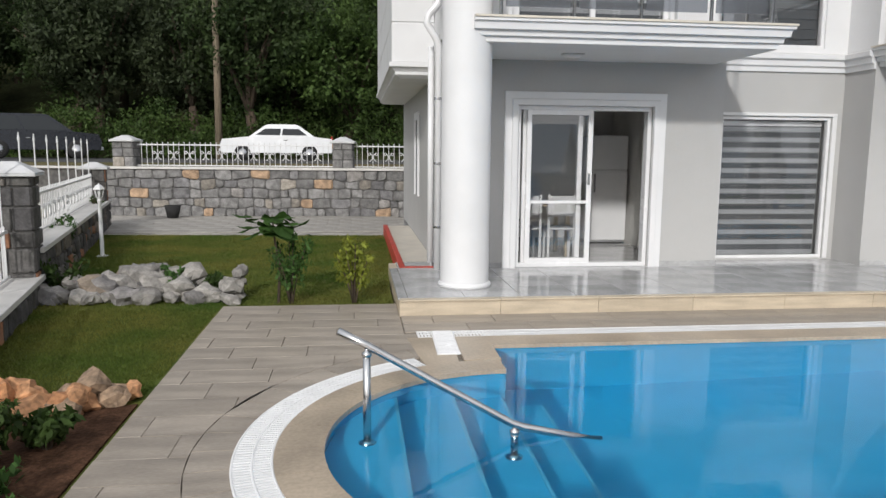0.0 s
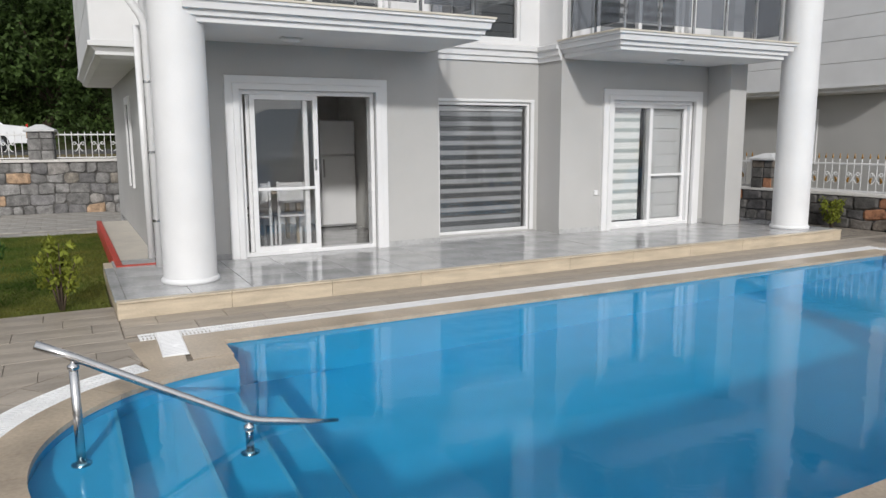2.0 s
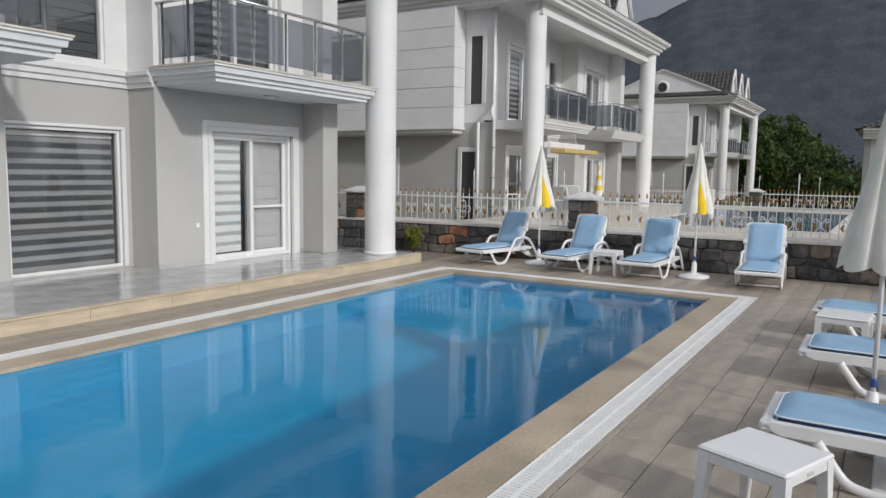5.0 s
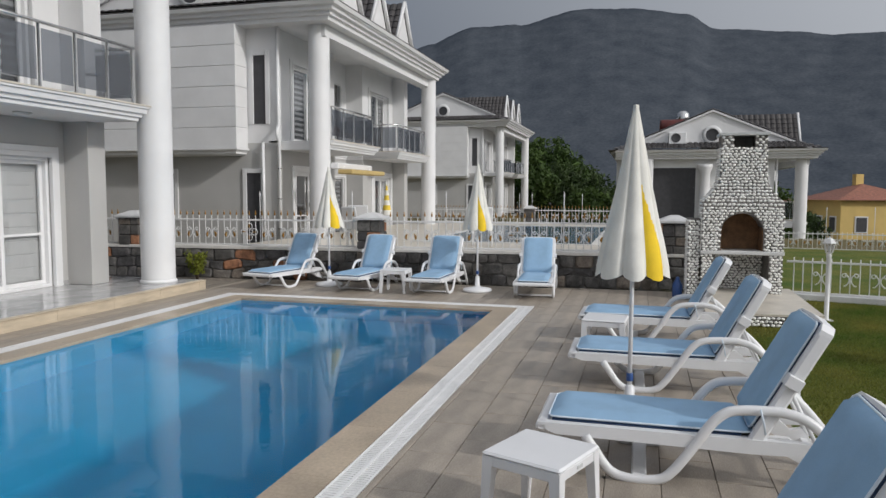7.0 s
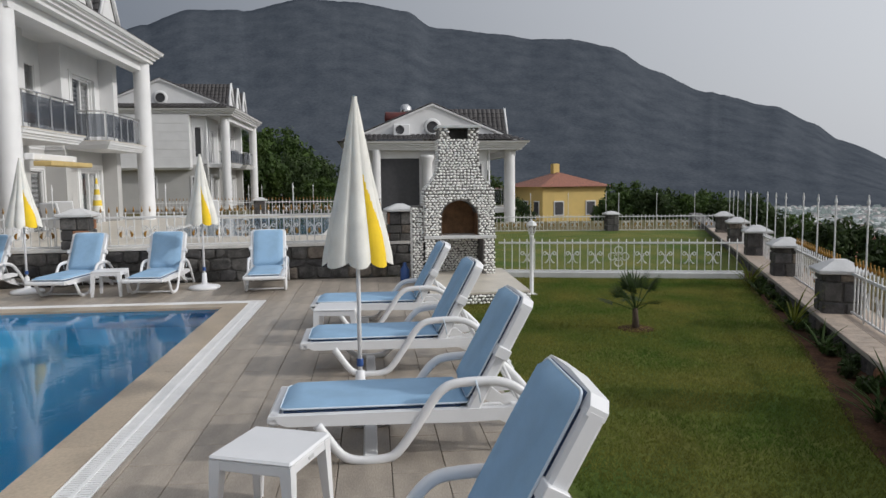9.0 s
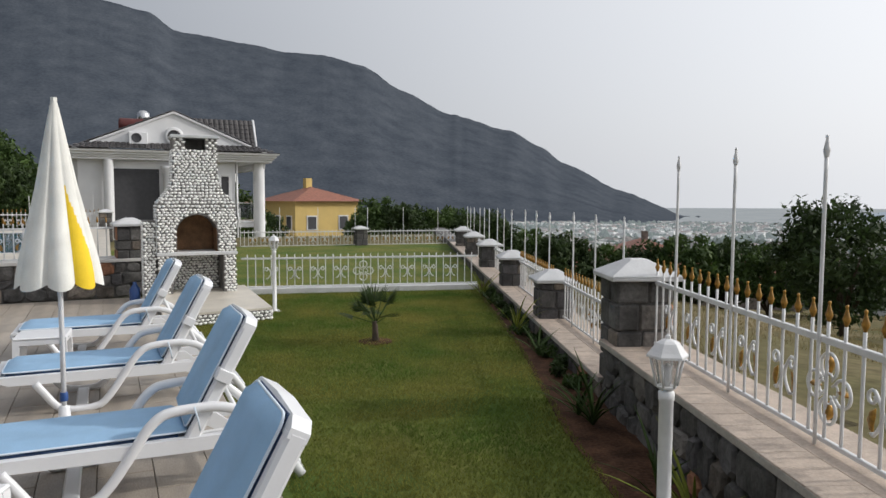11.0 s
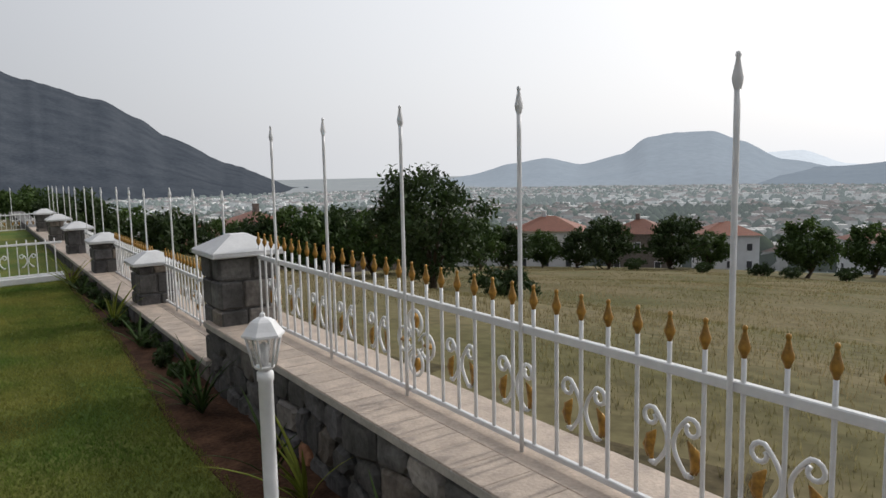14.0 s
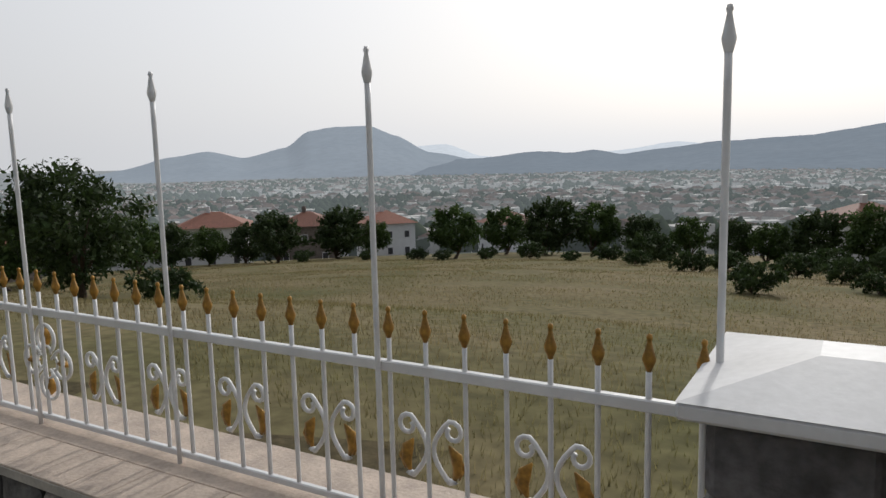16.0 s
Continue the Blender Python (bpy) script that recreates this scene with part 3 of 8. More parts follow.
def wall_x(name, x0, x1, y0, y1, z0, z1, holes, mat, parent, label=""):
    """A wall along x with openings (xa, xb, za, zb) right through it."""
    xs = sorted({x0, x1, *[v for h in holes for v in h[:2]]})
    zs = sorted({z0, z1, *[max(z0, v) for h in holes for v in h[2:]]})
    solid = lambda i, k: 0 <= i < len(xs) - 1 and 0 <= k < len(zs) - 1 and not any(a <= (xs[i] + xs[i + 1]) / 2 <= b and c <= (zs[k] + zs[k + 1]) / 2 <= d for a, b, c, d in holes)
    at = lambda i, k, s: (i * len(zs) + k) * 2 + s
    fs = []
    for i in range(len(xs) - 1):
        for k in range(len(zs) - 1):
            if solid(i, k):
                fs += [(at(i, k, 0), at(i + 1, k, 0), at(i + 1, k + 1, 0), at(i, k + 1, 0)), (at(i, k, 1), at(i, k + 1, 1), at(i + 1, k + 1, 1), at(i + 1, k, 1))]
                for di, dk, p, q in ((-1, 0, (i, k), (i, k + 1)), (1, 0, (i + 1, k), (i + 1, k + 1)), (0, -1, (i, k), (i + 1, k)), (0, 1, (i, k + 1), (i + 1, k + 1))):
                    if not solid(i + di, k + dk):
                        fs.append((at(*p, 0), at(*q, 0), at(*q, 1), at(*p, 1)))
    g = Geo().add([(x, y, z) for x in xs for z in zs for y in (y0, y1)], fs)
    return part(name, g, mat, parent, label)


def surround(parent, x0, x1, z0, z1, y, w=0.17, d=0.04, mat=None, bottom=False, m=None):
    """A flat moulded band round an opening, standing proud of the wall towards -y; two steps."""
    T = pose(0, y, 0, 90, 0, 0)
    prof = [(0.0, -0.01), (0.0, d + 0.02), (0.006, d + 0.026), (w * 0.42, d + 0.026), (w * 0.46, d + 0.004), (w * 0.5, d), (w - 0.006, d), (w, d - 0.006), (w, -0.01)]
    g = Geo().sweep([(x1, z0), (x1, z1), (x0, z1), (x0, z0)], prof, m=T)
    return part("door_surround" if not bottom else "window_surround", g, mat or M_WHITE, parent, "white moulded surround")


def frame_rect(x0, x1, z0, z1, y0, y1, t, m=None, tb=None):
    T = pose(0, y1, 0, 90, 0, 0)
    if m:
        T = m @ T
    d = y1 - y0
    return Geo().sweep([(x0, z0), (x1, z0), (x1, z1), (x0, z1)], [(-t, 0.0), (-t, d - 0.006), (-t + 0.006, d), (-0.006, d), (0.0, d - 0.006), (0.0, 0.0)], m=T, closed=True)


def pane(parent, x0, x1, z0, z1, y, mat=None, m=None):
    ob = part("pane", Geo().box((x0, y - 0.004, z0), (x1, y + 0.004, z1), m=m), mat or M_GLASS, parent)
    ob.visible_shadow = False
    return ob


def sliding_door(parent, x0, x1, z0, z1, y, leaves, mid=None, m=None, label="white pvc sliding glass door"):
    """Outer frame with sliding leaves; leaves: (xa, xb, depth)."""
    door = part("sliding_door", frame_rect(x0, x1, z0, z1, y - 0.02, y + 0.11, 0.055, m), M_PVC, parent, label)
    for xa, xb, dy in leaves:
        leaf = part("leaf", frame_rect(xa, xb, z0 + 0.05, z1 - 0.05, y + dy, y + dy + 0.045, 0.065, m), M_PVC, door)
        if mid:
            part("crossbar", Geo().box((xa + 0.065, y + dy, mid - 0.02), (xb - 0.065, y + dy + 0.045, mid + 0.02), m=m, c=0.005), M_PVC, door)
        pane(door, xa + 0.065, xb - 0.065, z0 + 0.115, z1 - 0.115, y + dy + 0.022, m=m)
    return door


def zebra_blind(parent, x0, x1, z0, z1, y, n, light, dark, m=None, duty=0.5):
    """A roller blind of alternating bands."""
    h = (z1 - z0) / n
    blind = part("blind", Geo().box((x0, y - 0.03, z1 - 0.07), (x1, y + 0.04, z1), m=m, c=0.01), M_PVC, parent, "striped roller blind")
    for i in range(n):
        part("band", Geo().box((x0, y, z0 + i * h), (x1, y + 0.006, z0 + (i + duty) * h), m=m), light, blind)
        part("band", Geo().box((x0, y + 0.002, z0 + (i + duty) * h), (x1, y + 0.005, z0 + (i + 1) * h), m=m), dark, blind)
    return blind


WZ1 = 6.0
# kitchen bay, recessed bay, living-room bay
YA, YB, YC = 9.14, 9.60, 9.00
HL, XA, XB, XR = 1.08, 4.83, 6.85, 10.28
DA = (2.06, 3.86, TZ, 2.26)
WB = (5.05, 6.70, TZ + 0.02, 2.19)
DC = (7.83, 9.62, TZ, 2.23)
wall_x("wall", HL, XA, YA, YA + 0.25, TZ, 3.0, [DA], M_GREY, house, "pale grey rendered wall")
wall_x("wall", XA - 0.25, XB, YB, YB + 0.25, TZ, 3.0, [WB], M_GREY, house)
wall_x("wall", XB, XR, YC, YC + 0.25, TZ, 3.0, [DC], M_GREY, house)
part("wall", Geo().box((XA - 0.25, YA + 0.25, TZ), (XA, YB, 3.0)), M_GREY, house)
part("wall", Geo().box((XB, YC + 0.25, TZ), (XB + 0.25, YB, 3.0)), M_GREY, house)
part("wall", Geo().box((HL, YA + 0.25, -0.05), (HL + 0.25, 16.0, 3.0)), M_GREY, house)
part("wall", Geo().box((XR - 0.25, YC + 0.25, -0.05), (XR, 16.0, 3.0)), M_GREY, house)
part("wall", Geo().box((HL, 16.0, -0.05), (XR, 16.25, WZ1)), M_GREY, house)
part("pier", Geo().box((9.93, 8.52, TZ), (10.32, YC, 2.85), c=0.008), M_GREY, house, "grey rendered pier")
# skirting line of marble at the foot of the walls
for a, b, yy in ((HL, DA[0] - 0.17, YA), (DA[1] + 0.17, XA, YA), (XA, WB[0], YB), (XB, DC[0] - 0.17, YC), (DC[1] + 0.17, 9.93, YC)):
    part("skirting", Geo().box((a, yy - 0.012, TZ), (b, yy - 0.001, TZ + 0.07)), M_MARBLE, house, "grey stone skirting")

# upper storey, white
wall_x("upper_wall", HL, XA, YA, YA + 0.25, 3.05, WZ1, [(1.95, 4.1, 3.06, 5.2)], M_WHITE, house, "white painted upper wall")
wall_x("upper_wall", XA - 0.25, XB, YB, YB + 0.25, 3.05, WZ1, [(5.1, 6.5, 3.12, 5.3)], M_WHITE, house)
wall_x("upper_wall", XB, XR, YC, YC + 0.25, 3.05, WZ1, [(7.5, 9.35, 3.06, 5.2)], M_WHITE, house)
part("upper_wall", Geo().box((XA - 0.25, YA + 0.25, 3.05), (XA, YB, WZ1)), M_WHITE, house)
part("upper_wall", Geo().box((XB, YC + 0.25, 3.05), (XB + 0.25, YB, WZ1)), M_WHITE, house)
part("upper_wall", Geo().box((XR - 0.25, YC + 0.25, 3.0), (XR, 16.0, WZ1)), M_WHITE, house)
part("upper_pier", Geo().box((9.93, 8.52, 3.05), (10.32, YC, WZ1), c=0.008), M_WHITE, house)
part("floor_slab", Geo().box((HL + 0.25, YB + 0.25, 2.86), (XR - 0.25, 16.0, 3.0)), M_ROOM, house)
part("floor_slab", Geo().box((HL, YB + 0.25, TZ - 0.1), (XR, 16.0, TZ)), M_MARBLE, house)
part("upper_wall", Geo().box((HL, YA + 0.25, 3.0), (HL + 0.25, 16.0, WZ1)), M_WHITE, house)
# roof: stepped eaves, a skirt of tiles, west gable with a round window, tiled slopes, dormers
RX0, RX1, RY0, RY1 = HL - 0.45, XR + 0.6, 7.45, 16.3
part("soffit", Geo().box((RX0, RY0, WZ1), (RX1, RY1, WZ1 + 0.06)), M_WHITE, house, "flat white soffit")
EAVE = [(-0.02, WZ1 + 0.001), (0.02, WZ1 + 0.001), (0.02, WZ1 + 0.1), (0.1, WZ1 + 0.12), (0.1, WZ1 + 0.2), (0.2, WZ1 + 0.22), (0.2, WZ1 + 0.3), (0.3, WZ1 + 0.33), (0.34, WZ1 + 0.42), (-0.02, WZ1 + 0.42)]
part("eaves_moulding", Geo().sweep([(RX0, RY1), (RX0, RY0), (RX1, RY0), (RX1, RY1)], EAVE), M_WHITE, house, "white stepped eaves moulding")
part("lintel_beam", Geo().box((1.0, 7.7, WZ1 - 0.3), (XR + 0.55, 8.1, WZ1)), M_WHITE, house, "white beam between the columns")


def tiles_plane(o, ex, ey, w, h, parent, mat, rows, cut=lambda v: (0, 1)):
    """Courses of curved tiles on a slope; the courses are joined."""
    g = Geo()
    o, ex, ey = Vector(o), Vector(ex), Vector(ey)
    nn = ex.cross(ey)
    nn *= 1 if nn.z > 0 else -1
    cols = int(w / 0.24)
    for r in range(rows):
        f0, f1 = cut((r + 0.5) / rows)
        for c in range(cols):
            if not f0 <= (c + 0.5) / cols <= f1:
                continue
            a, b = c * w / cols, (c + 1) * w / cols
            v0, v1 = r * h / rows, (r + 1.15) * h / rows
            vs = []
            for v, lift in ((v0, 0.05), (v1, 0.02)):
                for k in range(4):
                    u = a + (b - a) * k / 3
                    vs.append(o + ex * u + ey * v + nn * (lift + 0.04 * (k in (1, 2))))
            g.add(vs, [(k, k + 1, 5 + k, 4 + k) for k in range(3)] + [(3, 2, 1, 0)])
    ob = part("roof_tiles", g, mat, parent, "dark curved roof tiles")
    ob["kind"] = "stuff"


GZ = WZ1 + 0.42
E0 = 0.34
part("roof_deck", Geo().box((RX0 - E0, RY0 - E0, GZ), (RX1 + E0, RY1 + E0, GZ + 0.03)), M_ROOF, house)
SK, RISE = 1.25, 0.36
kk = math.hypot(SK, RISE)
tiles_plane((RX0 - E0, RY0 - E0, GZ + 0.02), (0, 1, 0), (SK / kk, 0, RISE / kk), RY1 - RY0 + 2 * E0, kk, house, M_ROOF, 4, lambda v: (0.12 * v, 1 - 0.12 * v))
GX, GA, GB, GTOP = RX0 - E0 + SK - 0.1, RY0 + 0.35, RY1 - 0.35, 8.35
gm_ = (GA + GB) / 2
part("gable", Geo().add([(GX, GA, GZ + 0.2), (GX, GB, GZ + 0.2), (GX, gm_, GTOP), (GX + 0.25, GA, GZ + 0.2), (GX + 0.25, GB, GZ + 0.2), (GX + 0.25, gm_, GTOP)], [(0, 2, 1), (3, 4, 5), (0, 1, 4, 3), (1, 2, 5, 4), (2, 0, 3, 5)]), M_WHITE, house, "white rendered gable")
rw_m = pose(GX, gm_, GZ + 0.75, 0, -90, 0)
part("round_window", Geo().lathe([(0.30, 0), (0.44, 0), (0.44, 0.07), (0.30, 0.07)], 28, m=rw_m, cap=False), M_WHITE, house, "round window with a white ring")
part("round_pane", Geo().lathe([(0.0, 0.02), (0.30, 0.02)], 28, m=rw_m, cap=False), M_DARK, house)
hs = (GB - GA) / 2 + 0.6
rs = GTOP - GZ + 0.02
kl = math.hypot(hs, rs)
for y0_, sg in ((GA - 0.6, 1), (GB + 0.6, -1)):
    tiles_plane((GX - 0.12, y0_, GZ - 0.02), (1, 0, 0), (0, sg * hs / kl, rs / kl), RX1 - GX + 0.3, kl, house, M_ROOF, 14)
    part("roof_slope", Geo().add([(GX - 0.1, y0_, GZ - 0.03), (RX1 + 0.2, y0_, GZ - 0.03), (RX1 + 0.2, gm_, GTOP), (GX - 0.1, gm_, GTOP), (GX - 0.1, y0_, GZ - 0.13), (RX1 + 0.2, y0_, GZ - 0.13), (RX1 + 0.2, gm_, GTOP - 0.1), (GX - 0.1, gm_, GTOP - 0.1)], [(0, 1, 2, 3), (7, 6, 5, 4), (0, 3, 7, 4), (0, 4, 5, 1), (1, 5, 6, 2)]), M_WHITE, house)
for dx in (3.2, 5.6, 8.0):
    d_ = part("dormer", Geo().add([(dx - 0.9, RY0 + 0.5, GZ + 0.3), (dx + 0.9, RY0 + 0.5, GZ + 0.3), (dx, RY0 + 0.5, GZ + 1.75), (dx - 0.9, gm_, GZ + 0.3), (dx + 0.9, gm_, GZ + 0.3), (dx, gm_, GZ + 1.75)], [(0, 1, 2), (3, 5, 4), (0, 3, 4, 1)]), M_WHITE, house, "white dormer gable")
    for sg in (-1, 1):
        kd_ = math.hypot(1.0, 1.61)
        tiles_plane((dx + sg * 1.0, RY0 + 0.45, GZ + 0.16), (0, 1, 0), (-sg * 1.0 / kd_, 0, 1.61 / kd_), gm_ - RY0 - 0.5, kd_, d_, M_ROOF, 7)
        part("barge_board", Geo().tube([(dx + sg * 1.03, RY0 + 0.42, GZ + 0.16), (dx, RY0 + 0.42, GZ + 1.86)], 0.07, 4), M_WHITE, d_)
# west side openings
for y0_, y1_, z0_, z1_ in ((9.62, 10.05, TZ, 2.2), (12.3, 12.8, 0.9, 2.2), (9.45, 9.8, 3.5, 5.3)):
    o_ = part("narrow_window", Geo().box((HL - 0.012, y0_, z0_), (HL - 0.002, y1_, z1_)), M_DARK, house, "narrow dark window with a white surround")
    for a_, b_ in (((y0_ - 0.12, z0_), (y0_, z1_ + 0.12)), ((y1_, z0_), (y1_ + 0.12, z1_ + 0.12)), ((y0_, z1_), (y1_, z1_ + 0.12))):
        part("surround", Geo().box((HL - 0.04, a_[0], a_[1]), (HL - 0.002, b_[0], b_[1]), c=0.006), M_WHITE, o_)

# string course between the storeys
COURSE = [(0.0, 2.80), (0.03, 2.80), (0.03, 2.86), (0.065, 2.88), (0.065, 2.95), (0.11, 2.97), (0.11, 3.03), (0.0, 3.06)]
part("string_course", Geo().sweep([(XA, YB - 0.001), (XB, YB - 0.001)], COURSE), M_WHITE, house, "white moulded string course")
part("string_course", Geo().sweep([(XB - 0.001, YB), (XB - 0.001, YC)], COURSE), M_WHITE, house)

# siding box that overhangs at the west end
for i in range(6):
    part("siding_board", Geo().box((0.5, 10.0, 2.86 + i * 0.53), (HL - 0.002, 16.0, 2.86 + (i + 1) * 0.53 - 0.018), c=0.008), M_WHITE, house, "white horizontal siding")
part("siding_core", Geo().box((0.515, 10.015, 2.86), (HL - 0.003, 15.99, WZ1)), M_WHITE, house)
OVER = [(-0.02, 2.86), (0.03, 2.86), (0.03, 2.80), (0.0, 2.79), (-0.05, 2.74), (-0.05, 2.70), (-0.12, 2.66), (-0.6, 2.66), (-0.6, 2.86)]
part("overhang_moulding", Geo().sweep([(0.5, 16.0), (0.5, 10.0), (HL - 0.002, 10.0)][::-1], [(-d, z) for d, z in OVER][::-1]), M_WHITE, house, "white stepped moulding under the overhang")

# rain pipe at the corner
pipe = [(1.02, 9.06, 6.0), (1.02, 9.06, 3.55), (1.02, 9.05, 3.45), (0.90, 9.04, 3.32), (0.88, 9.04, 3.22), (0.99, 9.04, 3.05), (1.03, 9.05, 2.95), (1.03, 9.05, TZ)]
part("rain_pipe", Geo().tube(pipe, 0.045, 12), M_PVC, house, "white plastic rain pipe")
part("rain_pipe", Geo().tube([(0.985, 9.5, 3.0), (0.985, 9.5, 0.2)], 0.04, 12), M_PVC, house)
for z in (0.7, 1.5, 2.3):
    part("pipe_clip", Geo().lathe([(0.053, z), (0.053, z + 0.03)], 12, m=pose(1.03, 9.05, 0)), M_STEEL, house)

# door and windows of the ground floor
surround(house, DA[0], DA[1], DA[2], DA[3], YA)
kd = sliding_door(house, DA[0], DA[1], DA[2], DA[3], YA + 0.04, [(DA[0] + 0.14, 3.08, 0.0), (DA[0] + 0.10, 2.96, 0.055)], 1.02, label="half-open white pvc sliding glass door")
part("door_handle", Geo().box((3.02, YA + 0.01, 1.25), (3.045, YA + 0.04, 1.4), c=0.005), M_STEEL, kd, "metal handle")
surround(house, DC[0], DC[1], DC[2], DC[3], YC)
ld = sliding_door(house, DC[0], DC[1], DC[2], DC[3], YC + 0.04, [(DC[0] + 0.05, 8.76, 0.0), (8.70, DC[1] - 0.05, 0.055)], None, label="closed white pvc sliding glass door")
part("crossbar", Geo().box((8.77, YC + 0.095, 1.0), (DC[1] - 0.11, YC + 0.14, 1.04)), M_PVC, ld)
zebra_blind(house, DC[0] + 0.07, 8.62, TZ + 0.12, DC[3] - 0.1, YC + 0.2, 11, M_BLIND_C, M_SHEER, duty=0.62)
sh = part("shutter", Geo().box((8.72, YC + 0.19, TZ + 0.1), (DC[1] - 0.07, YC + 0.21, DC[3] - 0.1)), M_SHUTTER, house, "pale grey slatted blind")
for i in range(9):
    part("slat", Geo().box((8.72, YC + 0.178, TZ + 0.12 + i * 0.215), (DC[1] - 0.07, YC + 0.19, TZ + 0.12 + i * 0.215 + 0.2), c=0.003), M_SHUTTER, sh)
win = part("window", frame_rect(WB[0], WB[1], WB[2], WB[3], YB + 0.02, YB + 0.09, 0.045), M_PVC, house, "large white-framed fixed window")
pane(win, WB[0] + 0.04, WB[1] - 0.04, WB[2] + 0.04, WB[3] - 0.04, YB + 0.055)
part("window_trim", Geo().box((WB[0] - 0.09, YB - 0.02, WB[3] + 0.005), (WB[1] + 0.07, YB + 0.02, WB[3] + 0.05), c=0.006).box((WB[1] + 0.004, YB - 0.02, WB[2]), (WB[1] + 0.07, YB + 0.02, WB[3] + 0.004), c=0.006), M_WHITE, house, "white window trim")
zebra_blind(win, WB[0] + 0.05, WB[1] - 0.05, WB[2] + 0.04, WB[3] - 0.06, YB + 0.16, 13, M_BLIND_A, M_BLIND_B, duty=0.45)
# dark panels stand in for the shade of the rooms behind
part("back_panel", Geo().box((XA, YB + 0.5, TZ), (XB, YB + 0.52, 2.86)), M_DARK, house, "dark panel standing for the unlit room behind the blind")
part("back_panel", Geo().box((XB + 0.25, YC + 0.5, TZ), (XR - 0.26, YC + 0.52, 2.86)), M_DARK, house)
# upper windows
for x0, x1, z1, yy, light, dark in ((1.95, 4.1, 5.2, YA, M_BLIND_A, M_BLIND_B), (7.5, 9.35, 5.2, YC, M_BLIND_A, M_BLIND_B)):
    dn = sliding_door(house, x0, x1, 3.06, z1, yy + 0.05, [(x0 + 0.05, (x0 + x1) / 2 + 0.03, 0.0), ((x0 + x1) / 2 - 0.03, x1 - 0.05, 0.055)])
    surround(house, x0, x1, 3.06, z1, yy, w=0.12)
    zebra_blind(house, x0 + 0.06, x1 - 0.06, 3.15, z1 - 0.1, yy + 0.2, 13, light, dark)
    # upstairs too, room shade is a dark panel
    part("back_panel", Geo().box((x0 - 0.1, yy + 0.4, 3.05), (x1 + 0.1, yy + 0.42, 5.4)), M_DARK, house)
uw = part("window", frame_rect(5.1, 6.5, 3.12, 5.3, YB + 0.02, YB + 0.1, 0.05), M_PVC, house, "tall upper window with a lowered grey shutter")
pane(uw, 5.15, 6.45, 3.17, 5.25, YB + 0.06)
us = part("shutter", Geo().box((5.12, YB + 0.17, 3.13), (6.48, YB + 0.19, 5.28)), M_BLIND_B, uw)
for i in range(16):
    part("slat", Geo().box((5.12, YB + 0.155, 3.14 + i * 0.134), (6.48, YB + 0.169, 3.14 + i * 0.134 + 0.118), c=0.004), M_BLIND_B, us)

# round columns
for x, y in ((1.22, 7.97), (10.60, 7.76)):
    col = part("column", Geo().lathe([(0.275, TZ + 0.05), (0.275, TZ + 0.1), (0.275, 2.0), (0.275, 4.0), (0.275, WZ1 - 0.05), (0.275, WZ1)], 40, m=pose(x, y, 0), cap=False), M_WHITE, house, "round smooth white column")
    part("column_base", Geo().lathe([(0.30, TZ), (0.30, TZ + 0.035), (0.285, TZ + 0.05), (0.276, TZ + 0.055)], 40, m=pose(x, y, 0)), M_WHITE, col)

# balconies
FASCIA = [(-0.02, 3.06), (0.16, 3.06), (0.16, 3.03), (0.13, 3.02), (0.12, 2.95), (0.075, 2.945), (0.07, 2.89), (0.03, 2.885), (0.03, 2.83), (0.0, 2.82), (-0.02, 2.82)]


def steel_post(parent, x, y, z0, z1):
    p = part("post", Geo().lathe([(0.035, z0), (0.035, z0 + 0.012), (0.02, z0 + 0.02), (0.02, z1)], 10, m=pose(x, y, 0)), M_STEEL, parent)
    return p


def balcony(parent, x0, x1, y0, y1, left, right, posts_x):
    """A slab with a stepped fascia and a steel and glass railing, open towards the wall at y1."""
    part("balcony_slab", Geo().box((x0, y0, 2.82), (x1, y1, 3.055)), M_WHITE, parent, "white balcony slab with a flat soffit")
    path = ([(x0, y1)] if left else []) + [(x0, y0), (x1, y0)] + ([(x1, y1)] if right else [])
    part("balcony_fascia", Geo().sweep(path, FASCIA), M_WHITE, parent, "white stepped moulding")
    part("balcony_edge", Geo().sweep(path, [(-0.22, 3.062), (0.175, 3.062), (0.175, 3.085), (-0.22, 3.085)]), M_TRAVE, parent, "pale stone edge")
    rail = part("railing", Geo().tube([(p[0], p[1] + (0.0), 3.98) for p in path], 0.024, 10, up=(0, 0, 1)), M_STEEL, parent, "stainless steel railing with tinted glass")
    zs = (3.09, 3.97)
    spots = [(x, y0) for x in posts_x]
    if left:
        spots += [(x0, y0 + (y1 - y0) * f) for f in (0.45, 0.9)]
    if right:
        spots += [(x1, y0 + (y1 - y0) * f) for f in (0.45, 0.9)]
    for x, y in spots:
        steel_post(rail, x, y, *zs)
    xs = sorted(posts_x)
    for a, b in zip(xs, xs[1:]):
        o = part("glass_panel", Geo().box((a + 0.05, y0 - 0.005, 3.2), (b - 0.05, y0 + 0.005, 3.9)), M_RAILGLASS, rail)
        o.visible_shadow = False
    for on, x in ((left, x0), (right, x1)):
        if on:
            o = part("glass_panel", Geo().box((x - 0.005, y0 + 0.05, 3.2), (x + 0.005, y1 - 0.15, 3.9)), M_RAILGLASS, rail)
            o.visible_shadow = False
    return rail


